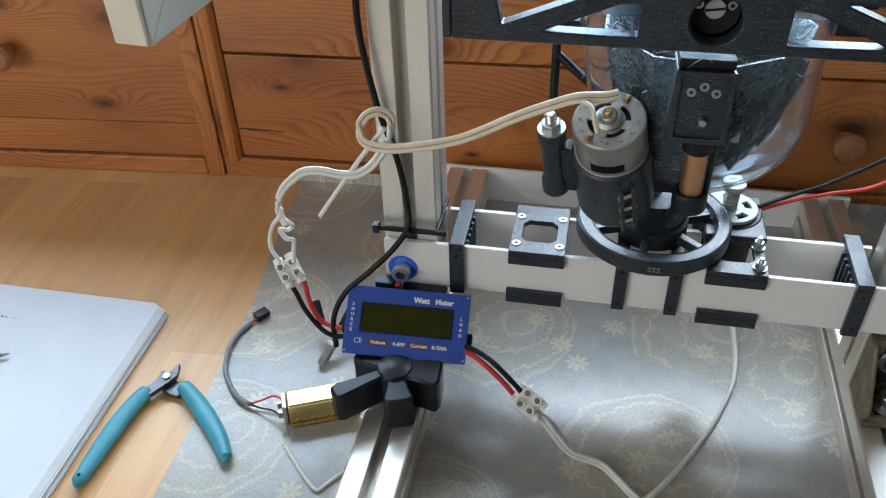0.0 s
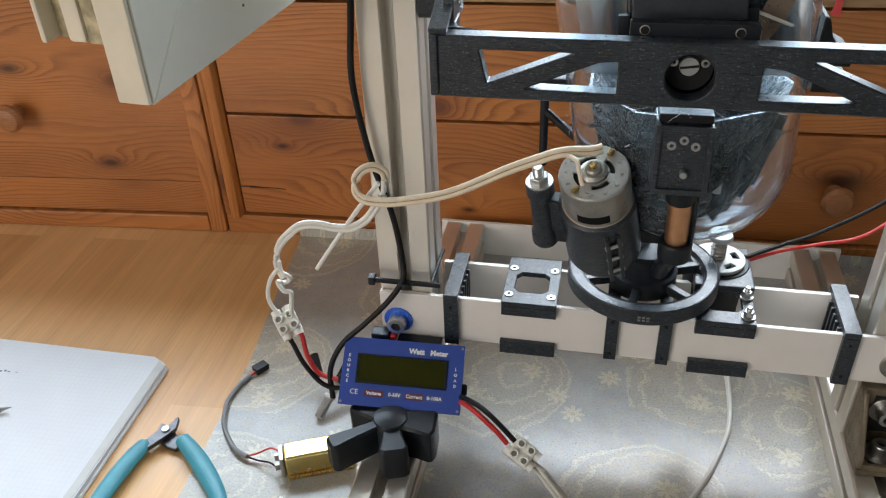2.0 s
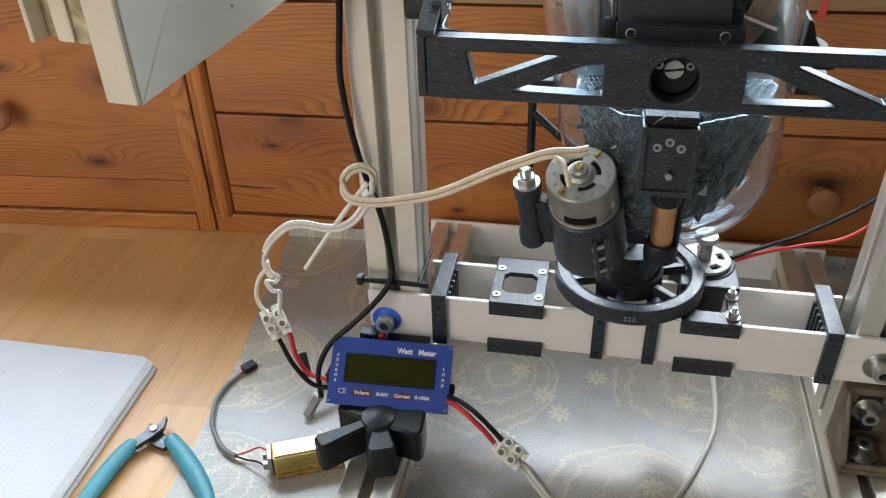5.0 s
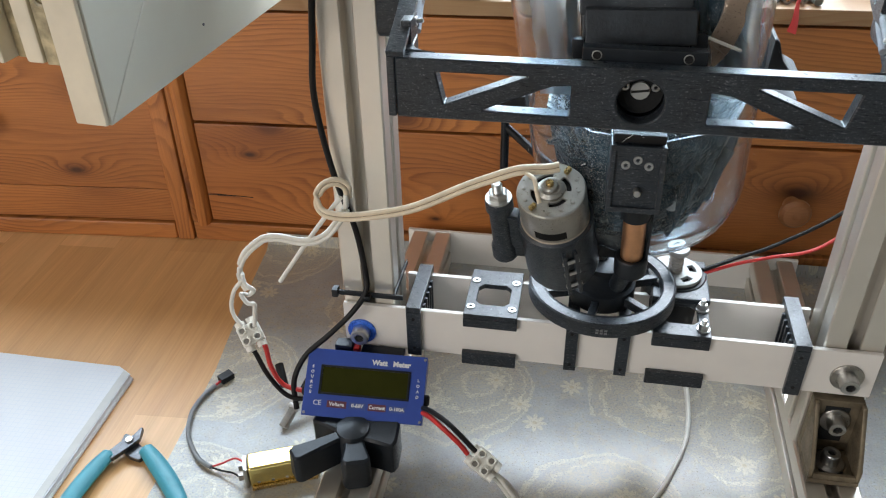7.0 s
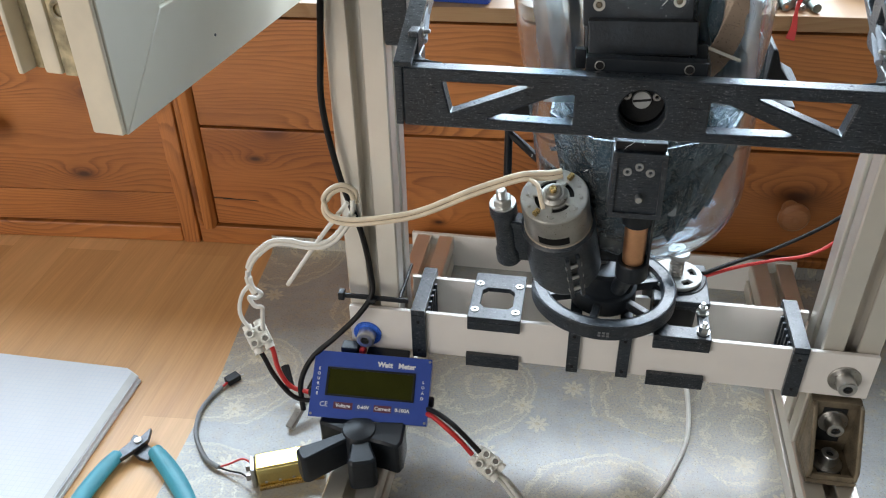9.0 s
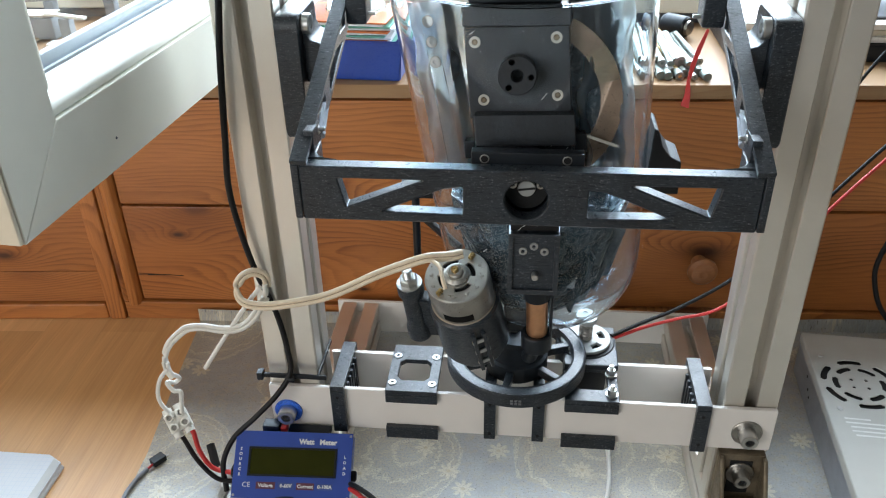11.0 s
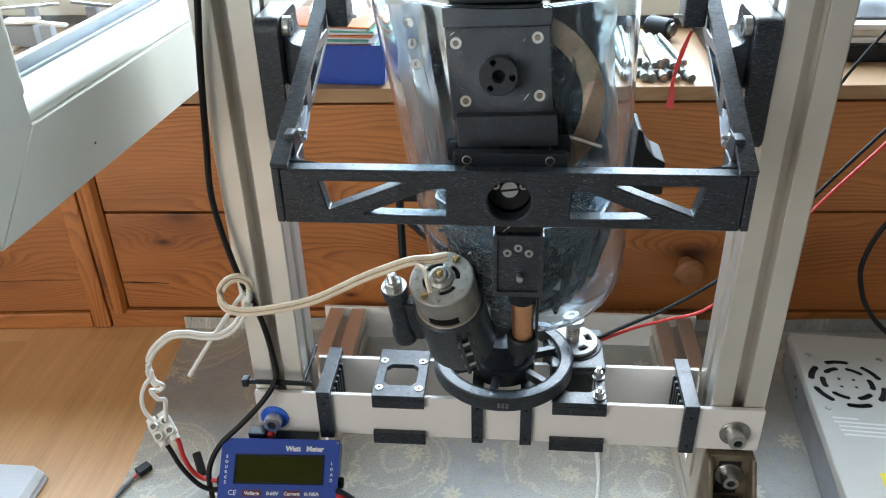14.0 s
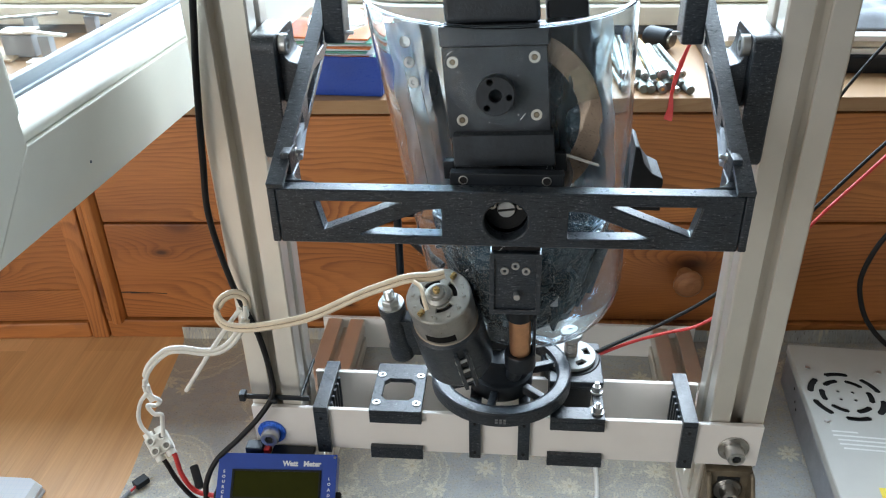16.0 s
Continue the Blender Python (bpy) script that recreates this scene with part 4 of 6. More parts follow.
part("boss", lathe([(0.0085, -0.0022), (0.0085, -0.0005), (0.0065, 0.0012), (0.0050, 0.0012), (0.0050, 0.003), (0.0042, 0.0038), (0, 0.0038)], MA, 32), MOTOR_CAN, mot)
part("shaft", lathe([(0, 0.0038), (0.0024, 0.0038), (0.0024, 0.0058), (0.0019, 0.0064), (0, 0.0064)], MA, 16), BRASS, mot)
CR = 0.0214
bm = lathe([(0.0193, -0.0024), (CR - 0.0006, -0.0026), (CR, -0.0036), (CR, -0.032), (CR - 0.002, -0.032), (0.0193, -0.0060)], MA, 56, close=True)
can_ = part("can", bm, MOTOR_CAN, mot)
for k in range(3):
    a0 = radians(-104 + 120 * k)
    n = 10
    bm = bmesh.new()
    lo, hi = [], []
    for q in range(n + 1):
        a = a0 + q * 0.095
        lo.append(bm.verts.new((1.004 * CR * math.cos(a), 1.004 * CR * math.sin(a), -0.0265)))
        hi.append(bm.verts.new((1.004 * CR * math.cos(a), 1.004 * CR * math.sin(a), -0.0190)))
    for q in range(n):
        bm.faces.new((lo[q], lo[q + 1], hi[q + 1], hi[q]))
    bmesh.ops.solidify(bm, geom=bm.faces[:], thickness=0.0006)
    bmesh.ops.transform(bm, matrix=MA, verts=bm.verts)
    part("vent_opening", bm, BLACK_HOLE, can_, "dark slot in the motor can")
for k in range(12):
    a = 2 * math.pi * k / 12 + 0.2
    part("crimp", lathe([(0, 0), (0.0013, 0), (0.0010, 0.0005), (0, 0.0007)], MA @ Matrix.Translation((0.0167 * math.cos(a), 0.0167 * math.sin(a), -0.0023)), 8), MOTOR_CAN, ecap)
for a, nm in ((-112, "terminal"), (70, "terminal")):
    aa = radians(a)
    p = MA @ Vector((0.0175 * math.cos(aa), 0.0175 * math.sin(aa), -0.0022))
    part(nm, box((-0.0024, -0.0014, 0), (0.0024, 0.0014, 0.0030), 0.0005, MA @ Matrix.Translation((0.0165 * math.cos(aa), 0.0165 * math.sin(aa), -0.0022)) @ Matrix.Rotation(aa, 4, "Z")), BRASS, mot, "brass solder terminal")

clamp = thing("motor_clamp", (0.165, -0.015, 0.18), "black printed clamp holding the grey motor", "clamp")
HR = 0.0242
part("sleeve", lathe([(0.0208, -0.030), (0.0226, -0.0292), (HR, -0.031), (HR + 0.0006, -0.084), (0.0220, -0.091), (0.017, -0.0945), (0, -0.0945)], MA, 56), PRINT, clamp)
part("rim_edge", lathe([(0.0208, -0.0296), (0.0216, -0.0288), (0.0222, -0.0294)], MA, 48), ALU_DULL, clamp, "worn pale rim of the sleeve")
SD = Vector((0.09, 0.22, -0.96)).normalized()
S0 = Vector((0.1200, -0.0240, 0.2560))
part("post_sleeve", lathe([(0, 0), (0.0086, 0), (0.0091, -0.001), (0.0091, -0.008), (0.0074, -0.012), (0.0074, -0.038), (0.0088, -0.042), (0.0088, -0.051), (0.0075, -0.053), (0, -0.053)], axis(S0, S0 - SD), 32), PRINT, clamp)
corners = [S0 + SD * 0.010, S0 + SD * 0.048, T + D * 0.080, T + D * 0.036]
side = (corners[1] - corners[0]).cross(corners[3] - corners[0]).normalized() * 0.0055
bm = bmesh.new()
near, far = [bm.verts.new(c + side) for c in corners], [bm.verts.new(c - side) for c in corners]
bm.faces.new(near)
bm.faces.new(far[::-1])
for k in range(4):
    bm.faces.new((near[k], far[k], far[(k + 1) % 4], near[(k + 1) % 4]))
bmesh.ops.bevel(bm, geom=bm.edges[:], offset=0.0012, segments=2, affect="EDGES")
part("web", bm, PRINT, clamp, "flat web joining the sleeve and the post")
hex_nut(clamp, S0, -SD, 0.0064, 0.0048, 0.006, 0.0036, 0.0086)
for s, yy in ((-1, 0), (1, 0)):
    a = radians(-52 + 5 * s * 1.6)
    part("seam_flange", box((HR - 0.003, -0.0014, -0.088), (HR + 0.0035, 0.0014, -0.038), 0.0006, MA @ Matrix.Rotation(a, 4, "Z")), PRINT, clamp)
for zz in (-0.048, -0.062, -0.077):
    a = radians(-52)
    c = MA @ Matrix.Rotation(a, 4, "Z")
    part("clamp_screw", rod(c @ Vector((HR + 0.0016, -0.0056, zz)), c @ Vector((HR + 0.0016, 0.0056, zz)), 0.0015), STEEL, clamp)

# column, copper tube and the small screw box under the frame
col = thing("drive_column", (0.204, -0.02, 0.17), "black drive column with a bare copper tube", "drive unit")
part("copper_tube", rod((0.2068, -0.0290, 0.2240), (0.2055, -0.0335, 0.2590), 0.0072), COPPER, col, "bare copper tube")
part("lower_collar", lathe([(0, 0), (0.0095, 0), (0.0105, 0.001), (0.0105, 0.012), (0.0095, 0.0135), (0.0075, 0.0135)], axis((0.2070, -0.0280, 0.2110), (0.2055, -0.0335, 0.2590)), 32), PRINT_SMOOTH, col)
part("upper_collar", rod((0.2056, -0.0332, 0.2560), (0.2050, -0.0350, 0.2690), 0.0092), PRINT_SMOOTH, col)
part("shaft_arm", box((0.1830, 0.006, 0.1950), (0.2080, 0.034, 0.2900), 0.004), PRINT_SMOOTH, col)
part("drive_shaft", rod((0.2072, -0.0265, 0.2160), (0.2030, 0.012, 0.1700), 0.0060), PRINT_SMOOTH, col)
part("black_guard", box((0.2150, -0.0330, 0.2200), (0.2168, -0.0150, 0.2640), 0.0008), PRINT_SMOOTH, col)
bxm = Matrix.Translation((0.2020, -0.0425, 0.2893)) @ Matrix.Rotation(radians(-7), 4, "X") @ Matrix.Scale(1.07, 4)
part("screw_box", box((-0.0148, 0.0, -0.0215), (0.0148, 0.030, 0.0175), 0.001, bxm), PRINT, col)
part("box_rim", sheet([(-0.0148, -0.0215), (0.0148, -0.0215), (0.0148, 0.0175), (-0.0148, 0.0175)], [[(-0.0120, -0.0185), (0.0120, -0.0185), (0.0120, 0.0145), (-0.0120, 0.0145)]], 0.002, bxm @ front(-0.0022), 0.0002), PRINT, col)
nrm = bxm.to_3x3() @ Vector((0, -1, 0))
for dx, dz in ((-0.0062, 0.0060), (0.0, 0.0092), (0.0062, 0.0060)):
    flat_screw(col, bxm @ Vector((dx, -0.0003, dz)), nrm, 0.0027)
part("pin", rod(bxm @ Vector((0.0012, -0.0003, -0.0085)), bxm @ Vector((0.0012, -0.006, -0.0085)), 0.0021), STEEL, col)
part("box_lid", box((-0.0140, 0.001, 0.0180), (0.0140, 0.030, 0.0230), 0.001, bxm), BLACK_RUB, col)

# ---- black printed frame hung between the posts ----
fr = thing("swing_frame", (0.195, -0.04, 0.33), "black printed open truss frame hung between the posts", "frame")
XC = 0.1953


def mirror(poly):
    return [(2 * XC - x, y) for x, y in poly][::-1]


t1 = round_poly([(0.0925, 0.3645), (0.1400, 0.3645), (0.0965, 0.3468)], 0.0012, 3)
t2 = round_poly([(0.1160, 0.3447), (0.1615, 0.3440), (0.1615, 0.3610), (0.1520, 0.3600)], 0.0012, 3)
holes = [t1, t2, mirror(t1), mirror(t2), circle2(0.1960, 0.3540, 0.0118, 32)]
part("front_bar", sheet([(0.0715, 0.3385), (0.3190, 0.3385), (0.3190, 0.3715), (0.0715, 0.3715)], holes, 0.0095, front(-0.0855), 0.0008), PRINT, fr)
hub = part("bearing_tube", lathe([(0.0118, 0.0), (0.0148, 0.0), (0.0148, 0.030), (0.0, 0.030), (0.0, 0.0285), (0.0118, 0.0285)], axis((0.1960, -0.0757, 0.3540), (0.1960, 0.2, 0.3540)), 40), PRINT_SMOOTH, fr)
# black disc behind the screws, painting the shade of the deep bearing hole
part("bearing_face", lathe([(0, 0), (0.0116, 0), (0.0116, 0.002), (0, 0.002)], axis((0.1960, -0.0722, 0.3540), (0.1960, 0.2, 0.3540)), 36), BLACK_HOLE, fr)
SX = axis((0.1960, -0.0724, 0.3556), (0.1960, -1, 0.3556), 8)
ss_ = part("slotted_screw", lathe([(0, 0), (0.0048, 0), (0.0050, 0.0006), (0.0047, 0.0018), (0, 0.0021)], SX, 28), DISC_MET, fr, "slotted steel screw")
part("slot", box((-0.0046, -0.0006, 0.0018), (0.0046, 0.0006, 0.0023), 0, SX), BLACK_HOLE, ss_)
for s in (-1, 1):
    flat_screw(fr, (0.1960 + s * 0.0076, -0.0723, 0.3572), (0, -1, 0), 0.0023)


def ring_screw(parent, p, d, r=0.0030):
    """A sunk black socket screw with a bright worn rim."""
    d, p = Vector(d).normalized(), Vector(p)
    sw = part("screw", lathe([(r, 0), (r, 0.0004), (r * 0.80, 0.0005), (r * 0.78, 0)], axis(p, p + d), 20, close=True), STEEL_DARK, parent)
    part("screw_core", lathe([(0, 0), (r * 0.79, 0), (r * 0.76, 0.0003), (r * 0.3, 0.0003), (0, 0.0001)], axis(p, p + d), 18), BLACK_RUB, sw)
    return sw


part("plate_lip", box((0.1655, -0.0760, 0.3680), (0.2265, -0.0690, 0.3780), 0.0008), PRINT_SMOOTH, fr)
for xx in (0.1727, 0.2172):
    ring_screw(fr, (xx, -0.0761, 0.3742), (0, -1, 0), 0.0026)
for s in (-1, 1):
    x0 = 0.0670 if s < 0 else 2 * XC - 0.0670 - 0.0042
    mm = Matrix(((0, 0, 1, x0), (1, 0, 0, 0), (0, 1, 0, 0), (0, 0, 0, 1)))
    y0, y1 = -0.0855, 0.085
    sl = 0.054 / 0.139

    def up(y, h):
        return (y, 0.3385 + (y - y0) * sl * (1 if y > y0 else 0) + h)

    outer = [(y0, 0.3385), up(y1, 0.004), up(y1, 0.033), (y0, 0.3715)]
    cut = [[up(-0.070, 0.008), up(-0.022, 0.0065), up(-0.062, 0.0255)], [up(-0.050, 0.0265), up(-0.012, 0.0265), up(-0.010, 0.0115)], [up(0.002, 0.0075), up(0.050, 0.0075), up(0.006, 0.0255)], [up(0.018, 0.0265), up(0.060, 0.0265), up(0.060, 0.011)]]
    part("side_arm", sheet(outer, [round_poly(c, 0.0012, 2) for c in cut], 0.0042, mm, 0.0005), PRINT, fr)
    # top flange and inner gusset
    xi0, xi1 = (x0, x0 + 0.0095) if s < 0 else (x0 - 0.0053, x0 + 0.0042)
    fl = Matrix.Translation((0, y0, 0.3716)) @ Matrix.Rotation(math.atan(sl), 4, "X")
    part("top_flange", box((xi0, 0.0, 0.0), (xi1, 0.185, 0.0035), 0.0006, fl), PRINT, fr)
    xg = 0.0715 if s < 0 else 2 * XC - 0.0715
    fillet = [(0, 0), (s * -0.0200, 0), (s * -0.0130, 0.0012), (s * -0.0085, 0.0040), (s * -0.0062, 0.0085), (s * -0.0056, 0.0240), (0, 0.0240)]
    bm = sheet(fillet, [], 0.0250, Matrix.Translation((xg, -0.0757, 0.3470)), 0.0006)
    part("corner_block", box((min(xg, xg - s * 0.0056), -0.0690, 0.3722), (max(xg, xg - s * 0.0056), -0.0520, 0.3850), 0.0010), PRINT, fr)
    part("corner_gusset", bm, PRINT, fr)
    hex_nut(fr, (xg + (-s) * 0.004, -0.0560, 0.3800), (-s, 0, 0.15), 0.0028, 0.0022, 0.0034, 0.0013)
    xl = x0 + (0.016 if s < 0 else -0.012)
    part("rear_lug", box((xl - 0.007, 0.040, 0.4120), (xl + 0.007, 0.060, 0.4600), 0.002), PRINT, fr)
    part("lug_pin", rod((xl - s * 0.007, 0.046, 0.4180), (xl - s * 0.012, 0.046, 0.4180), 0.0013), STEEL, fr)
    part("cross_pin", rod((xg - s * 0.003, -0.046, 0.3745), (xg + s * 0.002, -0.012, 0.3775), 0.0022), GREY_CLUT, fr)
    part("cross_pin", rod((xg - s * 0.003, -0.040, 0.3690), (xg + s * 0.002, -0.006, 0.3730), 0.0018), GREY_CLUT, fr)

# pivot blocks on the posts' inner faces
for s in (-1, 1):
    xa, xb = (0.0408, 0.0560) if s < 0 else (0.3335, 0.3490)
    pb = thing("pivot_block", ((xa + xb) / 2, 0.02, 0.345), "black printed pivot block bolted to the post", "bracket", "pivot blocks")
    out = round_poly([(-0.002, 0.3485), (0.0440, 0.3485), (0.0440, 0.4290), (-0.002, 0.4290)], 0.009, 6)
    mm = Matrix(((0, 0, 1, xa), (1, 0, 0, 0), (0, 1, 0, 0), (0, 0, 0, 1)))
    part("plate", sheet(out, [], xb - xa, mm, 0.0008), PRINT, pb)
    xe = 0.0560 if s < 0 else 0.3335
    bm = sheet(round_poly([(0, 0.385), (-s * 0.0115, 0.390), (-s * 0.0115, 0.410), (-s * 0.004, 0.4125), (-s * 0.001, 0.420), (0, 0.424)], 0.002, 3), [], 0.03, Matrix(((1, 0, 0, xe), (0, 0, 1, 0.006), (0, 1, 0, 0), (0, 0, 0, 1))), 0.0005)
    part("lug", bm, PRINT, pb)
    xm_ = xe - s * 0.0004
    part("bolt_head", lathe([(0, 0), (0.0064, 0), (0.0064, 0.0040), (0.0057, 0.0048), (0.0032, 0.0048), (0.0029, 0.002), (0, 0.002)], axis((xm_, 0.010, 0.4215), (xm_ - s, 0.010, 0.4215)), 28), STEEL, pb)

# ---- clear tube and its inner works ----
tube = thing("clear_tube", (0.2, 0.045, 0.19), "scratched clear acrylic tube with a rounded bottom", "tube")
TB, TT = Vector((0.2135, 0.0330, 0.2010)), Vector((0.1884, 0.0410, 0.4460))
prof, Rb, Rt, corner = [], 0.0705, 0.0843, 0.062
L = (TT - TB).length
for k in range(9):
    a = radians(90 * k / 8)
    prof.append((Rb - corner + corner * math.sin(a), corner - corner * math.cos(a)))
prof = [(0.0, 0.0)] + prof + [(Rt, L)]
inner = [(max(0, r - 0.0022), max(h, 0.0022) if h < 0.01 else h) for r, h in prof][::-1]
inner[0] = (Rt - 0.0022, L)
TA = Matrix(((1, 0, (TT.x - TB.x) / L, TB.x), (0, 1, (TT.y - TB.y) / L, TB.y), (0, 0, (TT.z - TB.z) / L, TB.z), (0, 0, 0, 1)))
part("tube_wall", lathe(prof + inner, TA, 96), ACRYLIC_DUSTY, tube)
tube.children[0].visible_shadow = False
part("tube_rim", lathe([(Rt - 0.0024, L), (Rt + 0.0002, L), (Rt + 0.0002, L + 0.0012), (Rt - 0.0024, L + 0.0012)], TA, 96, close=True), ACRYLIC, tube, "polished top rim")
rnd = random.Random(3)
bm = bmesh.new()
for k in range(420):
    a, h = rnd.uniform(math.pi * 0.9, math.pi * 2.1), rnd.uniform(0.07, L - 0.004)
    rr = Rb + (Rt - Rb) * h / L + 0.0002
    s1, s2 = rnd.uniform(0.00008, 0.00026), rnd.uniform(0.0001, 0.0003) * (7 if k % 9 == 0 else 1)
    da = s1 / rr
    pts = [TA @ Vector((rr * math.cos(a + da * u + 0.02 * (k % 9 == 0) * w), rr * math.sin(a + da * u + 0.02 * (k % 9 == 0) * w), h + s2 * w)) for u, w in ((-1, -1), (1, -1), (1, 1), (-1, 1))]
    bm.faces.new([bm.verts.new(p) for p in pts])
part("dust_and_scratches", bm, LABEL_WHITE, tube, "white dust specks and scratches", smooth=False, kind="stuff")

works = thing("dispenser_works", (0.19, 0.03, 0.3), "black dispenser mechanism with front plate inside the clear tube", "mechanism")
PM = Matrix.Translation((0.1885, -0.0345, 0.4104)) @ Matrix.Rotation(radians(-12), 4, "X") @ Matrix.Rotation(radians(-1.6), 4, "Y") @ Matrix(((1, 0, -0.055, 0), (0, 1, 0, 0), (0, 0, 1, 0), (0, 0, 0, 1))) @ Matrix.Scale(0.945, 4) @ Matrix.Translation((-0.0005, 0, -0.0457))
part("front_plate", box((-0.0295, 0.0, 0.016), (0.0315, 0.006, 0.0700), 0.0008, PM), DUSTY, works)
pn = (PM.to_3x3() @ Vector((0, -1, 0))).normalized()
for dx, dz in ((-0.0235, 0.0615), (0.0240, 0.0635), (-0.0205, 0.0275), (0.0235, 0.0300)):
    part("screw_ring", lathe([(0, 0), (0.0032, 0), (0.0032, 0.0006), (0.0019, 0.0006), (0.0017, 0.0001), (0, 0.0001)], axis(PM @ Vector((dx, -0.0002, dz)), PM @ Vector((dx, -1, dz))), 22), PALE_METAL, works, "pale washer with dull screw")
    part("screw", lathe([(0, 0.0002), (0.0017, 0.0002), (0.0012, 0.0009), (0, 0.0009)], axis(PM @ Vector((dx, -0.0002, dz)), PM @ Vector((dx, -1, dz))), 10), BRACKET_MET, works)
hubm = axis(PM @ Vector((0.0005, -0.0003, 0.0435)), PM @ Vector((0.0005, -1, 0.0435)))
part("hub_disc", sheet(circle2(0, 0, 0.0106, 36), [circle2(0, 0, 0.0034, 20)] + [circle2(0.0076 * math.cos(a), 0.0080 * math.sin(a), 0.0016, 10) for a in (-0.1, 2.0, 4.1)], 0.0150, hubm, 0.0004), DUSTY, works)
part("upper_block", box((-0.0300, -0.004, 0.0705), (0.0325, 0.030, 0.0820), 0.001, PM), DUSTY, works)
part("top_housing", box((-0.0270, 0.004, 0.0825), (0.0290, 0.040, 0.1150), 0.003, PM), DUSTY, works)
part("lower_block", box((-0.0265, -0.013, 0.0020), (0.0330, 0.012, 0.0205), 0.001, PM), DUSTY, works)
part("foot_tab", box((-0.0340, -0.003, -0.008), (-0.0275, 0.010, 0.003), 0.0008, PM), PRINT_SMOOTH, works)
part("foot_tab", box((0.0325, -0.003, -0.004), (0.0400, 0.010, 0.007), 0.0008, PM), PRINT_SMOOTH, works)
part("housing_body", box((-0.0290, 0.0065, -0.010), (0.0315, 0.055, 0.0700), 0.002, PM), PRINT_SMOOTH, works)
dm = PM @ Matrix.Translation((0.0095, 0.016, 0.026)) @ Matrix.Rotation(radians(-90), 4, "X")
arc = [(0.0530 * math.cos(radians(-84 + 8 * q)), 0.0530 * math.sin(radians(-84 + 8 * q))) for q in range(22)]
part("drum", sheet(arc, [], 0.031, dm, 0.0006), SMOKE, works, "dark drum half hidden by the front plate")
for k in range(5):
    a0, a1 = radians(-62 + k * 25), radians(-62 + k * 25 + 24.9)
    n = 6
    pts = [(0.0535 * math.cos(a0 + (a1 - a0) * q / n), 0.0535 * math.sin(a0 + (a1 - a0) * q / n)) for q in range(n + 1)]
    pts += [(0.0400 * math.cos(a1 - (a1 - a0) * q / n), 0.0400 * math.sin(a1 - (a1 - a0) * q / n)) for q in range(n + 1)]
    part("tape_segment", sheet(pts, [], 0.0030, dm @ Matrix.Translation((0, 0, -0.0034))), COPPER_TAPE if k != 1 else BRACKET_MET, works, "brown metal tape on the drum")
for k, (x0, x1, mat) in enumerate(((-0.0640, -0.0430, FILM), (-0.0540, -0.0320, FILM), (-0.0440, -0.0375, SMOKE), (0.0480, 0.0640, FILM), (0.0330, 0.0500, FILM), (0.0560, 0.0700, FILM))):
    bm = bmesh.new()
    rows = []
    for a in range(61):
        f = a / 60
        row = []
        for c in range(17):
            x = x0 + (x1 - x0) * c / 16 + 0.010 * (1 - f) * (k < 3)
            zz = -0.032 + f * 0.116
            y = 0.016 + 0.004 * k * (k < 3) + 0.007 * noise.noise(Vector((x * 110 + k * 5, zz * 32, k)))
            row.append(bm.verts.new(PM @ Vector((x + 0.003 * noise.noise(Vector((zz * 60, k, 2))), y, zz))))
        rows.append(row)
    for a in range(60):
        for c in range(16):
            bm.faces.new((rows[a][c], rows[a][c + 1], rows[a + 1][c + 1], rows[a + 1][c]))
    bmesh.ops.solidify(bm, geom=bm.faces[:], thickness=0.0006)
    part("film_sheet", bm, mat, works, "crumpled sheet of clear film" if mat is FILM else "dark crumpled strip")
part("back_panel", box((0.0300, 0.034, -0.018), (0.0640, 0.050, 0.072), 0.003, PM), SMOKE, works, "dark blue-grey panel behind the drum")
part("side_block", box((0.0330, 0.020, 0.050), (0.0580, 0.050, 0.0950), 0.003, PM), PRINT_SMOOTH, works)
part("strap", box((-0.0480, 0.010, -0.020), (-0.0390, 0.014, 0.082), 0.002, PM @ Matrix.Rotation(radians(-6), 4, "Y")), ACRYLIC, works, "clear plastic strap with screws")
for dz in (0.078, 0.066, 0.054):
    flat_screw(works, PM @ Matrix.Rotation(radians(-6), 4, "Y") @ Vector((-0.0435, 0.0095, dz)), pn, 0.0034)
part("cross_pin", rod(PM @ Vector((0.036, 0.004, 0.006)), PM @ Vector((0.060, 0.012, -0.004)), 0.0009), NYLON, works)

funnel = thing("auger_funnel", (0.2, 0.04, 0.22), "dark angular auger blades in the tube's bottom", "mechanism")
rnd = random.Random(4)
fc = Vector((0.206, 0.033, 0.0))
for k in range(9):
    a = radians(40 * k + 8)
    mm = Matrix.Translation((fc.x, fc.y, 0.2850)) @ Matrix.Rotation(a, 4, "Z") @ Matrix.Rotation(radians(38), 4, "X")
    pts = [(0.004, 0.010), (0.052 + rnd.uniform(-0.006, 0.004), 0.016), (0.062 + rnd.uniform(-0.006, 0), -0.012), (0.030, -0.040 + rnd.uniform(-0.006, 0.006)), (0.006, -0.030)]
    part("blade", sheet(pts, [], 0.0022, mm, 0.0003), SMOKE, funnel)
    rim = [tuple((mm @ Vector((x, y, 0.0026)))[:]) for x, y in pts[1:4]]
    part("blade_edge", cable([rim[0], tuple((Vector(rim[0]) + Vector(rim[1])) / 2), rim[1], tuple((Vector(rim[1]) + Vector(rim[2])) / 2), rim[2]], 0.0005, seg=6), ACRYLIC, funnel, "clear plastic edging")
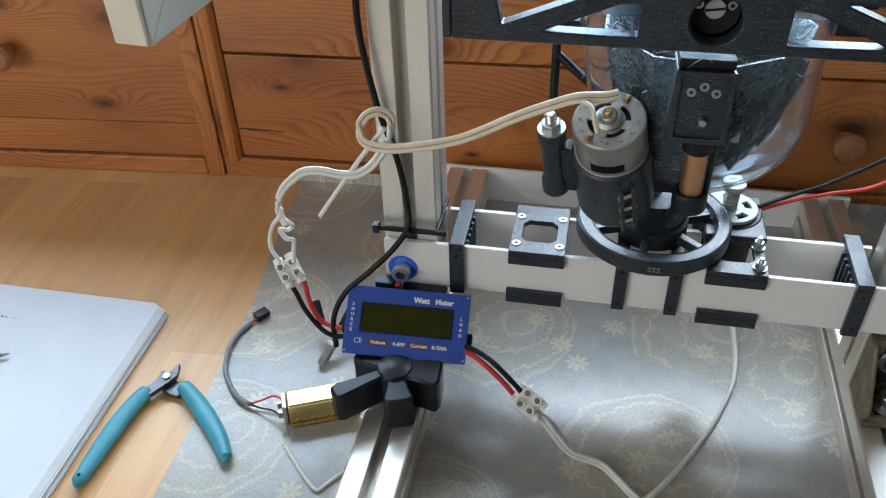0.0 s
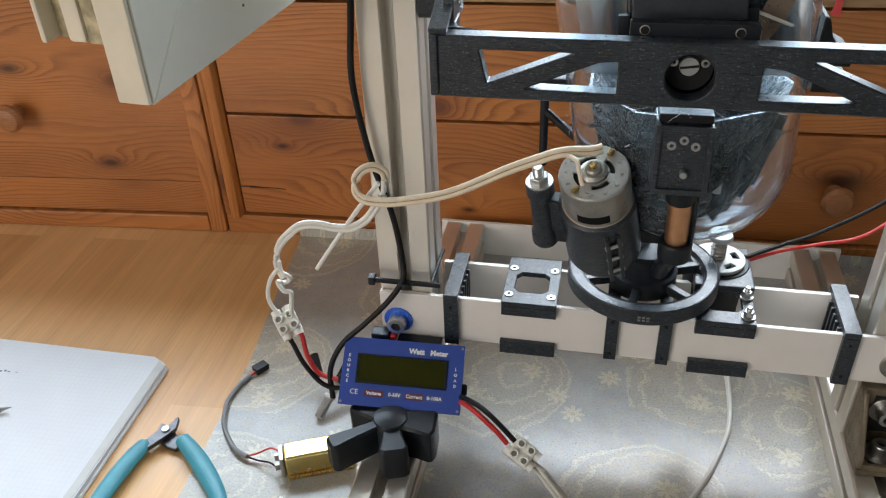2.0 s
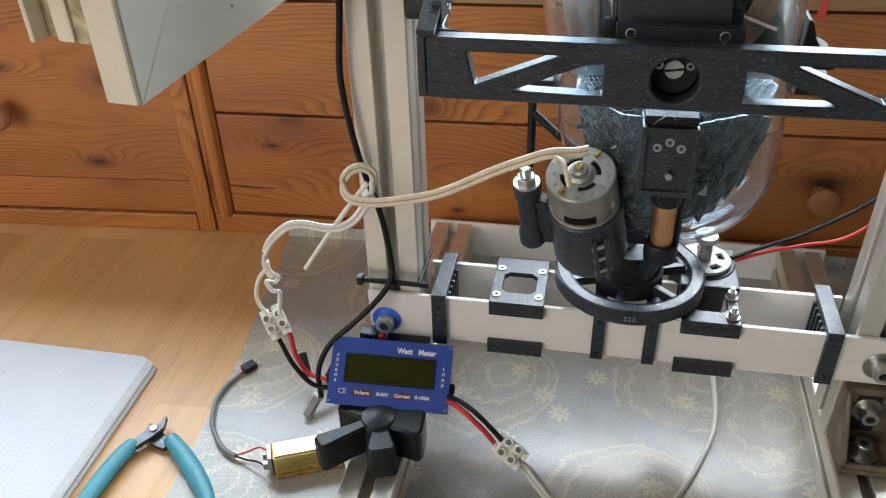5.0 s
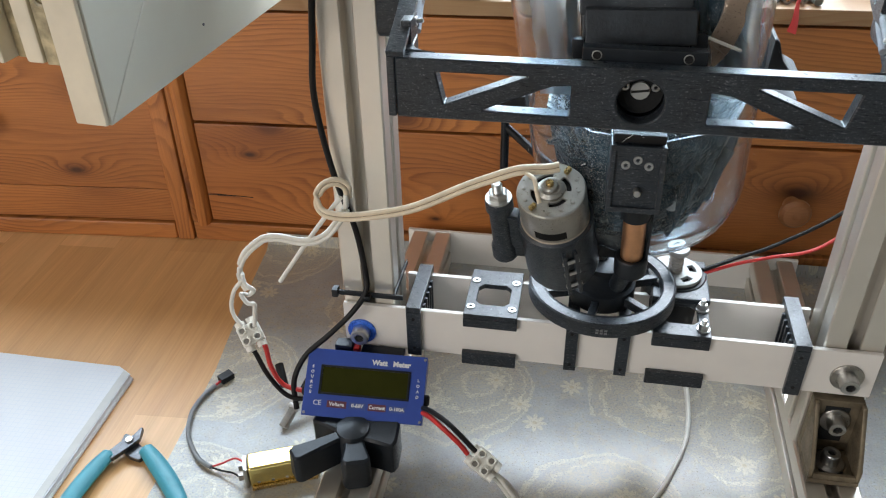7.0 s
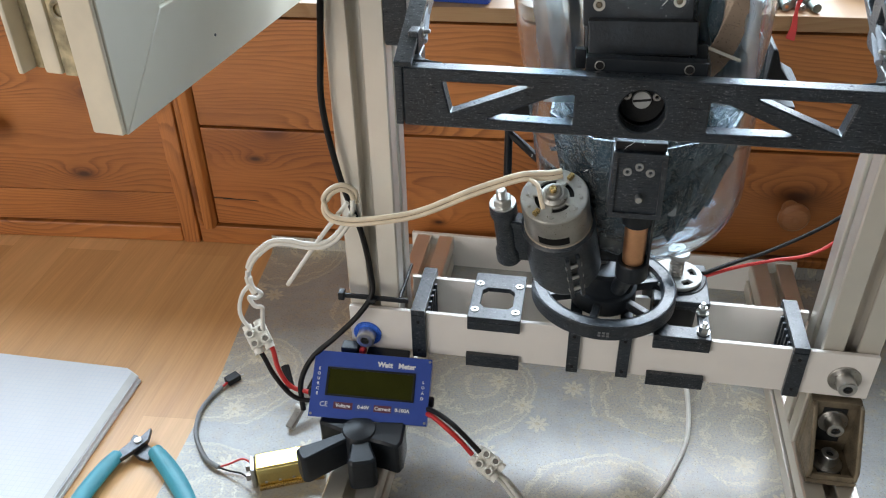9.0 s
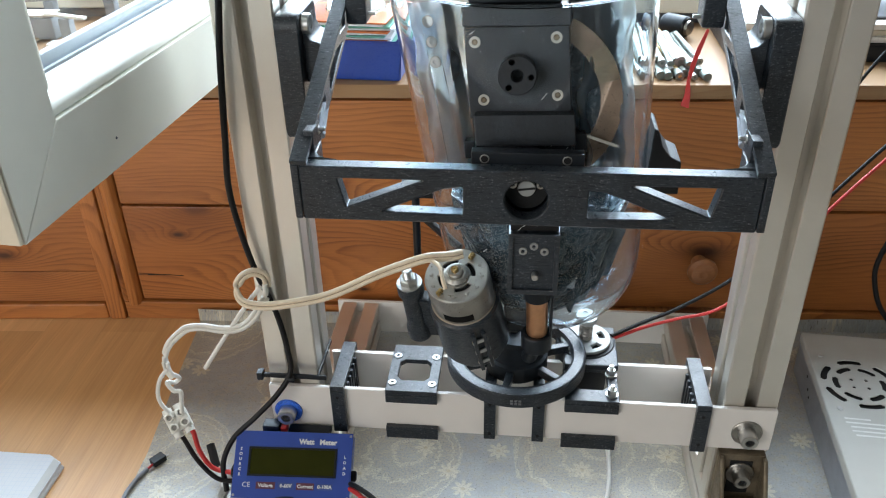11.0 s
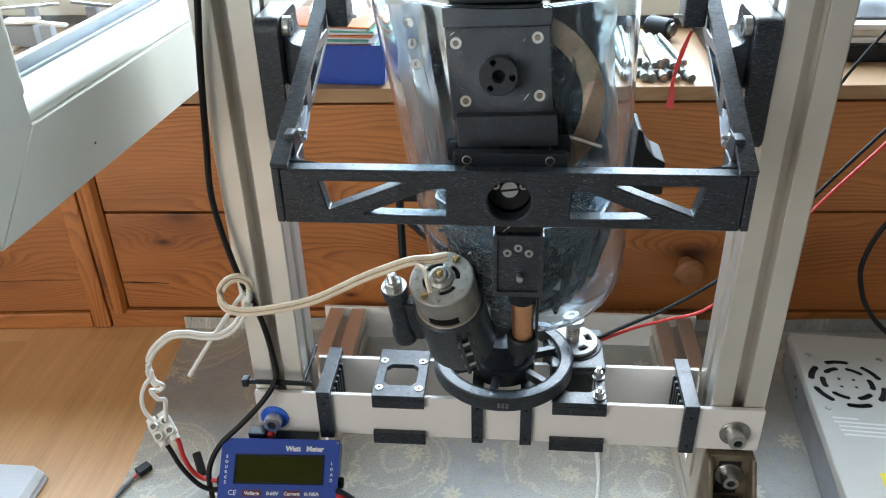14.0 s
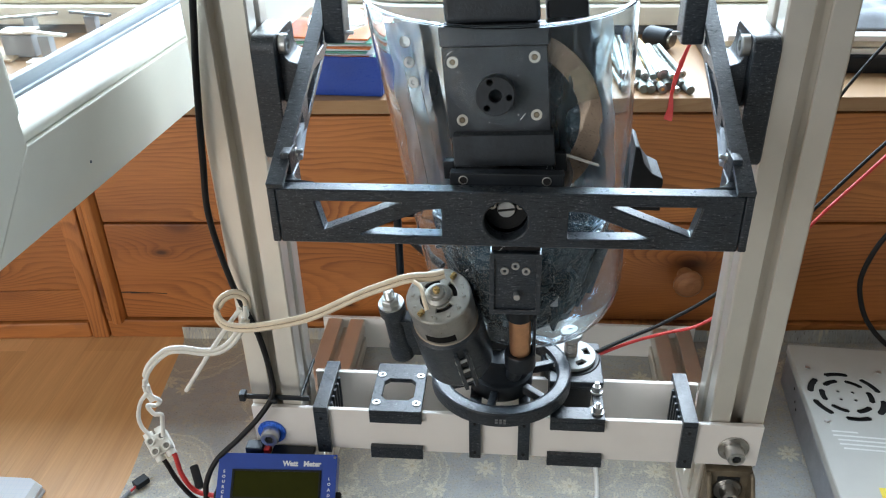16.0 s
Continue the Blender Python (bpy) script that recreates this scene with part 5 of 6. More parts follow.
for deg, wide, low in ((-138, 0.010, 0.236), (-112, 0.005, 0.242), (-64, 0.012, 0.232), (-38, 0.007, 0.240), (-12, 0.010, 0.238)):
    a = radians(deg)
    part("fin", box((-0.0008, -wide / 2, 0.0), (0.0008, wide / 2, 0.05), 0.0004, axis((fc.x + 0.047 * math.cos(a), fc.y + 0.047 * math.sin(a), low), (fc.x + 0.062 * math.cos(a + 0.2), fc.y + 0.062 * math.sin(a + 0.2), 0.292), deg * 0.7)), SMOKE, funnel)
part("core", lathe([(0, 0.2060), (0.012, 0.2070), (0.030, 0.2150), (0.044, 0.2280), (0.051, 0.2480), (0.056, 0.2700), (0.063, 0.3000), (0.064, 0.3060), (0.062, 0.3060), (0.022, 0.2560), (0.018, 0.330), (0, 0.330)], Matrix.Translation((fc.x, fc.y, 0)), 9), SMOKE, funnel, "dark faceted funnel")
part("pale_disc", lathe([(0, 0), (0.008, 0), (0.008, 0.001), (0, 0.001)], axis((0.2290, -0.0080, 0.2560), (0.2290, -0.4, 0.42)), 24), GREY_CLUT, funnel)
part("clip", box((0.2300, -0.0100, 0.3300), (0.2520, -0.0060, 0.3420), 0.001), GREY_CLUT, funnel, "grey clip")

lp = thing("lift_bracket", (0.29, 0.06, 0.28), "curved black bracket clipped round the tube", "bracket")
bm = sheet(round_poly([(0.2770, 0.3180), (0.2985, 0.3180), (0.2985, 0.3250), (0.2905, 0.3290), (0.2850, 0.3360), (0.2815, 0.3470), (0.2785, 0.3490)], 0.0012, 3), [], 0.03, front(0.030), 0.0006)
part("bracket", bm, BLACK_RUB, lp)
part("block", box((0.2790, 0.030, 0.3010), (0.2990, 0.060, 0.3110), 0.001), BLACK_RUB, lp)
part("web", box((0.2790, 0.042, 0.3112), (0.2860, 0.060, 0.3178), 0.0004), BLACK_RUB, lp)
ll = thing("lift_bracket", (0.115, 0.06, 0.24), "curved black bracket clipped round the tube", "bracket")
part("block", box((0.1060, 0.040, 0.2860), (0.1330, 0.058, 0.2980), 0.002), BLACK_RUB, ll)
part("strut", rod((0.1155, 0.050, 0.228), (0.1155, 0.050, 0.287), 0.0030), PRINT_SMOOTH, ll)
part("arm", cable([(0.1165, 0.050, 0.270), (0.128, 0.046, 0.262), (0.140, 0.036, 0.257), (0.150, 0.028, 0.254)], 0.0030), BLACK_RUB, ll)

# ---- watt meter on its knob ----
wm = thing("watt_meter", (0.023, -0.036, 0.07), "blue watt meter box with a blank dark display", "meter")
ex = Vector((0.996, 0.075, -0.041)).normalized()
ey = Vector((0.0, 0.757, 0.653)).normalized()
ez = ex.cross(ey).normalized()
ey = ez.cross(ex)
WMX = Matrix.Translation((0.0232, -0.0361, 0.0887)) @ Matrix((ex, ey, ez)).transposed().to_4x4() @ Matrix.Scale(1.035, 4)
body = part("case", box((-0.0436, -0.0240, -0.0210), (0.0436, 0.0240, 0.0), 0.0012, WMX), BLUE_PLA, wm)
part("cover_plate", box((-0.0442, -0.0246, 0.0002), (0.0442, 0.0246, 0.0010), 0.0004, WMX), BLUE_PLA, wm)
part("display_frame", sheet([(-0.0335, -0.0085), (0.0330, -0.0085), (0.0330, 0.0130), (-0.0335, 0.0130)], [[(-0.0318, -0.0070), (0.0313, -0.0070), (0.0313, 0.0115), (-0.0318, 0.0115)]], 0.0009, WMX @ Matrix.Translation((0, 0, 0.0011)), 0.0002), PRINT_SMOOTH, wm, "dark display bezel")
part("display", box((-0.0318, -0.0070, 0.0011), (0.0313, 0.0115, 0.0015), 0, WMX), LCD, wm, "blank olive liquid crystal display", smooth=False)


def on_wm(x, y, z=0.0012, turn=0):
    return WMX @ Matrix.Translation((x, y, z)) @ Matrix.Rotation(radians(turn), 4, "Z")


lettering("Watt   Meter", 0.0052, on_wm(0.0180, 0.0174), LABEL_WHITE, wm, bold=0.00028)
for k, ch in enumerate("SOURCE"):
    lettering(ch, 0.0030, on_wm(-0.0395, 0.0110 - k * 0.0037), LABEL_WHITE, wm, bold=0.0001)
for k, ch in enumerate("LOAD"):
    lettering(ch, 0.0030, on_wm(0.0390, 0.0070 - k * 0.0040), LABEL_WHITE, wm, bold=0.0001)
lettering("CE", 0.0052, on_wm(-0.0335, -0.0150), LABEL_WHITE, wm)
for x0, x1, text, dark in ((-0.0262, -0.0118, "Voltage", True), (-0.0098, 0.0022, "0-60V", False), (0.0040, 0.0172, "Current", True), (0.0192, 0.0312, "0-100A", False)):
    part("print_field", box((x0, -0.0176, 0.0011), (x1, -0.0126, 0.0012), 0, WMX), LABEL_DARK if dark else plain("blue_field", (0.05, 0.09, 0.30), 0.5), wm, smooth=False)
    lettering(text, 0.0036, on_wm((x0 + x1) / 2, -0.0151, 0.0014), LABEL_WHITE, wm, bold=0.00012)
for sx in (-1, 1):
    for sy in (-1, 1):
        part("corner_screw", lathe([(0, 0), (0.0011, 0), (0.0009, 0.0004), (0, 0.0004)], WMX @ Matrix.Translation((sx * 0.0425, sy * 0.0225, 0.001)), 10), STEEL_DARK, wm)
part("grommet", lathe([(0, 0), (0.0042, 0), (0.0042, 0.003), (0.003, 0.004), (0, 0.004)], WMX @ Matrix.Translation((0.0436, -0.006, -0.009)) @ Matrix.Rotation(radians(90), 4, "Y"), 16), BLACK_RUB, wm)
part("grommet", lathe([(0, 0), (0.0042, 0), (0.0042, 0.003), (0.003, 0.004), (0, 0.004)], WMX @ Matrix.Translation((-0.0436, -0.006, -0.009)) @ Matrix.Rotation(radians(-90), 4, "Y"), 16), BLACK_RUB, wm)

bp = thing("black_plug", (0.0, -0.015, 0.10), "black plug with a red edge behind the watt meter", "plug")
part("shell", box((-0.0060, -0.0130, 0.0960), (0.0080, -0.0030, 0.1060), 0.0012), PRINT_SMOOTH, bp)
part("red_edge", box((0.0084, -0.0120, 0.0970), (0.0130, -0.0040, 0.1040), 0.0008), RED_WIRE, bp)
part("flat_cover", box((0.0140, -0.0120, 0.0960), (0.0480, -0.0020, 0.1005), 0.0008), PRINT_SMOOTH, bp)

knob = thing("clamp_knob", (0.026, -0.085, 0.0425), "black plastic star clamp knob screwed to the foot profile", "knob")
kc = Vector((0.0205, -0.0650, 0.0))
part("hub", lathe([(0, 0.0440), (0.013, 0.0440), (0.014, 0.047), (0.014, 0.070), (0.012, 0.074), (0.006, 0.0755), (0, 0.0755)], Matrix.Translation(kc), 32), PRINT_SMOOTH, knob)
for a, ln, w, z0, z1 in ((219, 0.049, 0.0078, 0.046, 0.0725), (288, 0.032, 0.0110, 0.042, 0.0715), (4, 0.034, 0.0150, 0.042, 0.0725), (150, 0.034, 0.0130, 0.046, 0.0710)):
    mm = Matrix.Translation(kc) @ Matrix.Rotation(radians(a), 4, "Z")
    pts = [(0.004, -w * 0.55), (ln * 0.55, -w * 0.75), (ln - 0.003, -w), (ln, -w * 0.6), (ln, w * 0.6), (ln - 0.003, w), (ln * 0.55, w * 0.75), (0.004, w * 0.55)]
    part("lobe", sheet(pts, [], z1 - z0, mm @ Matrix.Translation((0, 0, z0)), 0.0018), PRINT_SMOOTH, knob)
part("spindle", rod((kc.x, kc.y, 0.0418), (kc.x, kc.y, 0.0445), 0.006), STEEL, knob)

# ---- wires ----


def wire(name, pts, r, mat, label, flat=1.0, **kw):
    return part(name, cable(pts, r, flat, **kw), mat, None, label, category="cable")


flex = [(0.157, -0.032, 0.286), (0.150, -0.034, 0.2850), (0.134, -0.035, 0.2835), (0.118, -0.033, 0.276), (0.0991, -0.030, 0.2655), (0.0632, -0.030, 0.2465), (0.0269, -0.030, 0.2370), (0.0073, -0.027, 0.2345), (-0.0012, -0.023, 0.2365), (-0.0035, -0.019, 0.2430), (0.0005, -0.016, 0.2500), (0.0080, -0.013, 0.2525), (0.0150, -0.011, 0.2480), (0.0155, -0.011, 0.2390)]
mf = wire("motor_flex", flex, 0.0017, CREAM_WIRE, "cream twin flex from the motor to the post", 1.85, seg=14)
part("seam", cable([(x, y, z) for x, y, z in flex], 0.00085, seg=8), SEAM, mf, "brown seam between the cores")
wire("motor_flex_core", [(0.138, -0.0375, 0.2830), (0.143, -0.0440, 0.2830), (0.1455, -0.0500, 0.2775), (0.1475, -0.0530, 0.2720)], 0.0014, CREAM_WIRE, "single cream flex core soldered to the motor")
wire("white_flex", [(0.0150, -0.0125, 0.2430), (0.0140, -0.014, 0.2320), (0.0090, -0.016, 0.2235), (0.0010, -0.018, 0.2130), (-0.0085, -0.020, 0.2075), (-0.0210, -0.020, 0.2060), (-0.0335, -0.020, 0.2075), (-0.0450, -0.020, 0.2060), (-0.0536, -0.020, 0.2000), (-0.0630, -0.020, 0.1900), (-0.0685, -0.020, 0.1786), (-0.0680, -0.022, 0.1680), (-0.0635, -0.025, 0.1615)], 0.0016, WHITE_WIRE, "white twin flex looping down from the post", 1.6, seg=14)
wire("white_flex_core", [(-0.0670, -0.023, 0.1690), (-0.0740, -0.025, 0.1600), (-0.0775, -0.027, 0.1480), (-0.0765, -0.028, 0.1380), (-0.0710, -0.029, 0.1300)], 0.0016, WHITE_WIRE, "single white flex core to the terminal block")
wire("white_flex_core", [(-0.0640, -0.0240, 0.1650), (-0.0600, -0.0225, 0.1600), (-0.0650, -0.0215, 0.1545), (-0.0690, -0.0255, 0.1575), (-0.0640, -0.0280, 0.1520), (-0.0595, -0.0265, 0.1500), (-0.0600, -0.0270, 0.1420), (-0.0610, -0.029, 0.1310)], 0.0017, WHITE_WIRE, "knotted single white flex core")
wire("white_flex_end", [(0.0120, -0.0155, 0.2420), (0.0020, -0.017, 0.2290), (-0.0130, -0.019, 0.2080), (-0.0290, -0.020, 0.1840), (-0.0388, -0.020, 0.1690)], 0.0017, WHITE_WIRE, "loose white flex end hanging down")
wire("post_cable", [(0.0210, -0.004, 0.56), (0.0150, -0.004, 0.48), (0.0103, -0.004, 0.4384), (0.0057, -0.004, 0.4045), (0.0000, -0.004, 0.3486), (-0.0030, -0.004, 0.3078), (0.0040, -0.003, 0.2546), (0.0140, 0.004, 0.2044), (0.0195, 0.001, 0.1700), (0.0202, -0.004, 0.1538), (0.0100, -0.012, 0.1385), (-0.0080, -0.017, 0.1190), (-0.0260, -0.024, 0.1020), (-0.0350, -0.032, 0.0820), (-0.0330, -0.040, 0.0600)], 0.0022, BLACK_RUB, "black round cable running down the post", seg=12)
tie = thing("cable_tie", (0.02, 0.0, 0.148), "black cable tie round the post", "cable tie")
part("strap", box((-0.0015, -0.0030, 0.1480), (0.0480, -0.0010, 0.1520), 0.0005), PRINT_SMOOTH, tie)
part("strap_side", box((0.0405, -0.0008, 0.1482), (0.0420, 0.0450, 0.1518), 0.0004), PRINT_SMOOTH, tie)
part("lock_head", box((-0.0065, -0.0050, 0.1465), (-0.0015, 0.0020, 0.1535), 0.0008), PRINT_SMOOTH, tie)
part("wrap", box((0.0165, -0.0078, 0.1480), (0.0240, -0.0031, 0.1520), 0.0012), PRINT_SMOOTH, tie)

wire("red_lead", [(-0.0600, -0.031, 0.1180), (-0.0546, -0.031, 0.1140), (-0.0512, -0.034, 0.0960), (-0.0440, -0.034, 0.0790), (-0.0300, -0.034, 0.0745), (-0.0170, -0.0330, 0.0750)], 0.0019, RED_WIRE, "red silicone lead into the watt meter")
wire("black_lead", [(-0.0675, -0.031, 0.1150), (-0.0630, -0.031, 0.1040), (-0.0546, -0.035, 0.0880), (-0.0420, -0.038, 0.0730), (-0.0300, -0.038, 0.0690), (-0.0170, -0.0350, 0.0710)], 0.0019, BLACK_RUB, "black silicone lead into the watt meter")
wire("black_lead", [(0.0640, -0.0360, 0.0735), (0.0760, -0.050, 0.0850), (0.0900, -0.064, 0.0910), (0.1030, -0.069, 0.0820), (0.1130, -0.071, 0.0710)], 0.0019, BLACK_RUB, "black silicone lead out of the watt meter")
wire("red_lead", [(0.0640, -0.0380, 0.0705), (0.0750, -0.052, 0.0815), (0.0880, -0.066, 0.0860), (0.1000, -0.070, 0.0770), (0.1075, -0.0715, 0.0680)], 0.0019, RED_WIRE, "red silicone lead out of the watt meter")


def terminal_block(c, toward, spin):
    """A two-pole screw terminal with four screw towers on its face."""
    tb = thing("terminal_block", c, "cream nylon screw terminal block on hanging wires", "connector", "terminal blocks")
    mm = axis(c, toward, spin)
    part("body", box((-0.0085, -0.0080, -0.0060), (0.0085, 0.0080, 0.0030), 0.0010, mm), NYLON, tb)
    for sx in (-1, 1):
        for sy in (-1, 1):
            w = mm @ Matrix.Translation((sx * 0.0045, sy * 0.0042, 0.0031))
            part("tower", lathe([(0.0021, -0.001), (0.0021, -0.0001), (0.0021, 0.0022), (0.0028, 0.0026), (0.0034, 0.0020), (0.0034, 0.0)], w, 18), NYLON, tb)
            part("screw", lathe([(0, 0.0), (0.0020, 0.0), (0.0020, 0.0008), (0, 0.0008)], w, 12), STEEL_DARK, tb)
        part("sleeve", lathe([(0.0024, 0), (0.0037, 0), (0.0037, 0.004), (0.0024, 0.004)], mm @ Matrix.Translation((sx * 0.0045, 0.0080, -0.0015)) @ Matrix.Rotation(radians(-90), 4, "X"), 16, close=True), NYLON, tb)
        part("sleeve", lathe([(0.0024, 0), (0.0037, 0), (0.0037, 0.004), (0.0024, 0.004)], mm @ Matrix.Translation((sx * 0.0045, -0.0080, -0.0015)) @ Matrix.Rotation(radians(90), 4, "X"), 16, close=True), NYLON, tb)
    return tb


terminal_block((-0.0655, -0.0290, 0.1225), (0.05, -0.40, 0.52), 22)
terminal_block((0.1190, -0.0730, 0.0620), (0.17, -0.40, 0.52), 52)
wire("cloth_flex", [(0.1240, -0.0760, 0.0560), (0.1310, -0.0720, 0.0440), (0.1400, -0.0750, 0.0330), (0.1530, -0.0760, 0.0170), (0.1740, -0.0740, 0.0065), (0.1850, -0.0820, 0.0050), (0.1990, -0.0960, 0.0045), (0.2060, -0.0990, 0.0045), (0.2200, -0.0820, 0.0045), (0.2348, -0.0607, 0.0045), (0.2500, -0.0350, 0.0045), (0.2620, -0.0110, 0.0045), (0.2770, 0.0321, 0.0045), (0.2806, 0.0858, 0.0045), (0.2760, 0.1400, 0.0045)], 0.0017, WHITE_WIRE, "cream flex lying in a loop on the oilcloth", 1.5, seg=12)
wire("cloth_flex", [(0.1265, -0.0745, 0.0560), (0.1370, -0.0700, 0.0400), (0.1500, -0.0725, 0.0220), (0.1640, -0.0740, 0.0095)], 0.0014, WHITE_WIRE, "cream flex core dropping to the oilcloth")
wire("thin_flex", [(-0.0640, -0.0960, 0.0035), (-0.0540, -0.1060, 0.0035), (-0.0390, -0.1210, 0.0035), (-0.0267, -0.1303, 0.0035), (-0.0200, -0.1230, 0.0035), (-0.0120, -0.1130, 0.0040), (-0.0030, -0.1100, 0.0040)], 0.0013, WHITE_WIRE, "thin clear flex on the oilcloth")

wire("red_motor_lead", [(0.2700, 0.066, 0.1480), (0.3000, 0.090, 0.1440), (0.3296, 0.110, 0.1395), (0.3689, 0.120, 0.1475), (0.4150, 0.135, 0.1900), (0.4511, 0.150, 0.2329), (0.4939, 0.160, 0.2819), (0.5450, 0.175, 0.3380), (0.60, 0.20, 0.38)], 0.0014, RED_WIRE, "red lead from the small motor rising past the post")
wire("black_motor_lead", [(0.2700, 0.068, 0.1500), (0.3000, 0.090, 0.1500), (0.3282, 0.110, 0.1500), (0.3697, 0.120, 0.1736), (0.4150, 0.135, 0.2100), (0.4476, 0.150, 0.2433), (0.4910, 0.160, 0.2936), (0.5450, 0.175, 0.3500), (0.60, 0.20, 0.39)], 0.0016, BLACK_RUB, "black lead from the small motor rising past the post")
wire("black_loop_cable", [(0.5700, 0.205, 0.2350), (0.5450, 0.200, 0.2060), (0.5300, 0.200, 0.1800), (0.5229, 0.200, 0.1463), (0.5280, 0.200, 0.1200), (0.5400, 0.200, 0.0950), (0.5602, 0.195, 0.0732), (0.5900, 0.190, 0.0560)], 0.0024, BLACK_RUB, "black cable hanging in a loop")
wire("thin_black_cable", [(0.4700, 0.225, 0.3000), (0.4805, 0.220, 0.3264), (0.4977, 0.220, 0.3554), (0.5300, 0.225, 0.4000)], 0.0014, BLACK_RUB, "thin black cable over the sill")

# ---- small gold can motor with its lead ----
gm = thing("gold_can_motor", (-0.047, -0.060, 0.002), "small shiny gold and silver can motor on the oilcloth", "motor")
GM = Matrix.Translation((-0.0715, -0.0700, 0.0135)) @ Matrix.Rotation(radians(23.5), 4, "Z")
part("can", box((0.003, -0.0090, -0.0110), (0.0580, 0.0090, 0.0110), 0.0022, GM, 3), GOLD, gm)
part("end_cap", box((-0.0010, -0.0085, -0.0105), (0.0027, 0.0085, 0.0105), 0.0015, GM), STEEL, gm, "silver end cap")
for yy in (-0.005, 0.005):
    part("terminal", box((-0.0050, yy - 0.0012, -0.003), (-0.0012, yy + 0.0012, 0.003), 0.0004, GM), STEEL_DARK, gm)
for k in range(4):
    part("hole", lathe([(0, 0), (0.0014, 0), (0.0010, 0.0003), (0, 0.0002)], GM @ Matrix.Translation((0.010 + k * 0.011, -0.0090, -0.0050)) @ Matrix.Rotation(radians(90), 4, "X"), 10), STEEL_DARK, gm)
part("base_tab", box((0.004, -0.0115, -0.0113), (0.0560, -0.0092, -0.0080), 0.0006, GM), BRASS, gm)
wire("grey_lead", [(-0.1390, 0.0270, 0.0050), (-0.1440, 0.0140, 0.0050), (-0.1462, -0.0020, 0.0050), (-0.1450, -0.0130, 0.0050), (-0.1400, -0.0290, 0.0050), (-0.1320, -0.0420, 0.0050), (-0.1180, -0.0570, 0.0055), (-0.1040, -0.0640, 0.0060)], 0.0020, GREY_WIRE, "grey sheathed lead curving over the oilcloth")
wire("thin_red_lead", [(-0.1030, -0.0630, 0.0060), (-0.0950, -0.0610, 0.0090), (-0.0850, -0.0580, 0.0130), (-0.0755, -0.0620, 0.0150)], 0.0008, RED_WIRE, "thin red motor lead")
wire("thin_black_lead", [(-0.1030, -0.0640, 0.0055), (-0.0930, -0.0670, 0.0070), (-0.0820, -0.0700, 0.0100), (-0.0735, -0.0750, 0.0120)], 0.0008, BLACK_RUB, "thin black motor lead")
plug = thing("lead_plug", (-0.133, 0.038, 0.003), "small black plug on the grey lead", "plug")
PLM = Matrix.Translation((-0.1335, 0.0380, 0.0060)) @ Matrix.Rotation(radians(-35), 4, "Z")
part("shell", box((-0.0045, -0.0060, -0.0030), (0.0045, 0.0070, 0.0030), 0.0008, PLM), PRINT_SMOOTH, plug)
part("pin", rod(PLM @ Vector((0.002, 0.007, 0)), PLM @ Vector((0.002, 0.011, 0)), 0.0006), STEEL, plug)
wire("plug_tail", [(-0.1390, 0.0270, 0.0050), (-0.1360, 0.0330, 0.0055)], 0.0011, RED_WIRE, "short red tail at the plug")

# crocodile clip and black stub beside the meter
cc = thing("crocodile_clip", (-0.0430, 0.0, 0.004), "steel crocodile clip lying beside the watt meter", "clip")
CM = axis((-0.0610, -0.0120, 0.0050), (-0.0470, 0.0270, 0.0280))
part("lower_jaw", box((-0.0035, -0.0030, 0.0), (0.0035, -0.0008, 0.040), 0.0008, CM), STEEL, cc)
part("upper_jaw", box((-0.0035, 0.0008, 0.0), (0.0035, 0.0030, 0.036), 0.0008, CM @ Matrix.Rotation(radians(5), 4, "X")), STEEL_DARK, cc)
part("spring", rod(CM @ Vector((-0.005, 0, 0.020)), CM @ Vector((0.005, 0, 0.020)), 0.0022), STEEL, cc)
part("boot", rod(CM @ Vector((0, 0, 0.034)), CM @ Vector((0.001, 0.0, 0.060)), 0.0034, 0.0026), BLACK_RUB, cc, "black rubber boot")
st = thing("heat_shrink_stub", (-0.049, 0.02, 0.003), "short black sleeve beside the leads", "sleeve")
part("sleeve", rod((-0.0695, 0.0220, 0.0190), (-0.0785, 0.0370, 0.0310), 0.0038), BLACK_RUB, st)

# ---- notebook, pen and side cutters ----
nb = thing("notebook", (-0.33, -0.08, 0.0), "open white squared-paper notebook pad lying on the desk", "notebook")
rnd = random.Random(7)
z = 0.0004
for k in range(7):
    o = rnd.uniform(-0.0008, 0.0008)
    x1 = -0.2185 + o - 0.0003 * k
    y1 = 0.0350 + rnd.uniform(-0.0006, 0.0006)
    poly = [(-0.52, -0.30), (x1 + 0.0005, -0.30), (x1 - 0.0012, y1 - 0.0085), (x1 - 0.0165, y1), (-0.52, y1 + 0.0005)]
    part("page" if k < 6 else "top_page", sheet(poly, [], 0.0008, Matrix.Translation((0, 0, z))), PAPER if k == 6 else PAPER_PLAIN, nb, smooth=False)
    z += 0.00092
part("bound_edge", sheet([(-0.2290, -0.30), (-0.2218, -0.30), (-0.2225, 0.0262), (-0.2300, 0.0305)], [], 0.0004, Matrix.Translation((0, 0, z))), BINDING, nb, "pale grey glued edge of the pad", smooth=False)
bm = bmesh.new()
for k in range(5):
    box((-0.372 + k * 0.004, -0.006 + rnd.uniform(-0.0012, 0.001), z), (-0.3695 + k * 0.004, -0.0045 + rnd.uniform(-0.0006, 0.001), z + 0.0001), 0, bm=bm)
part("pencil_marks", bm, GREY_WIRE, nb, smooth=False)
pen = thing("pen", (-0.40, -0.05, 0.01), "dark pen lying on the notebook", "pen")
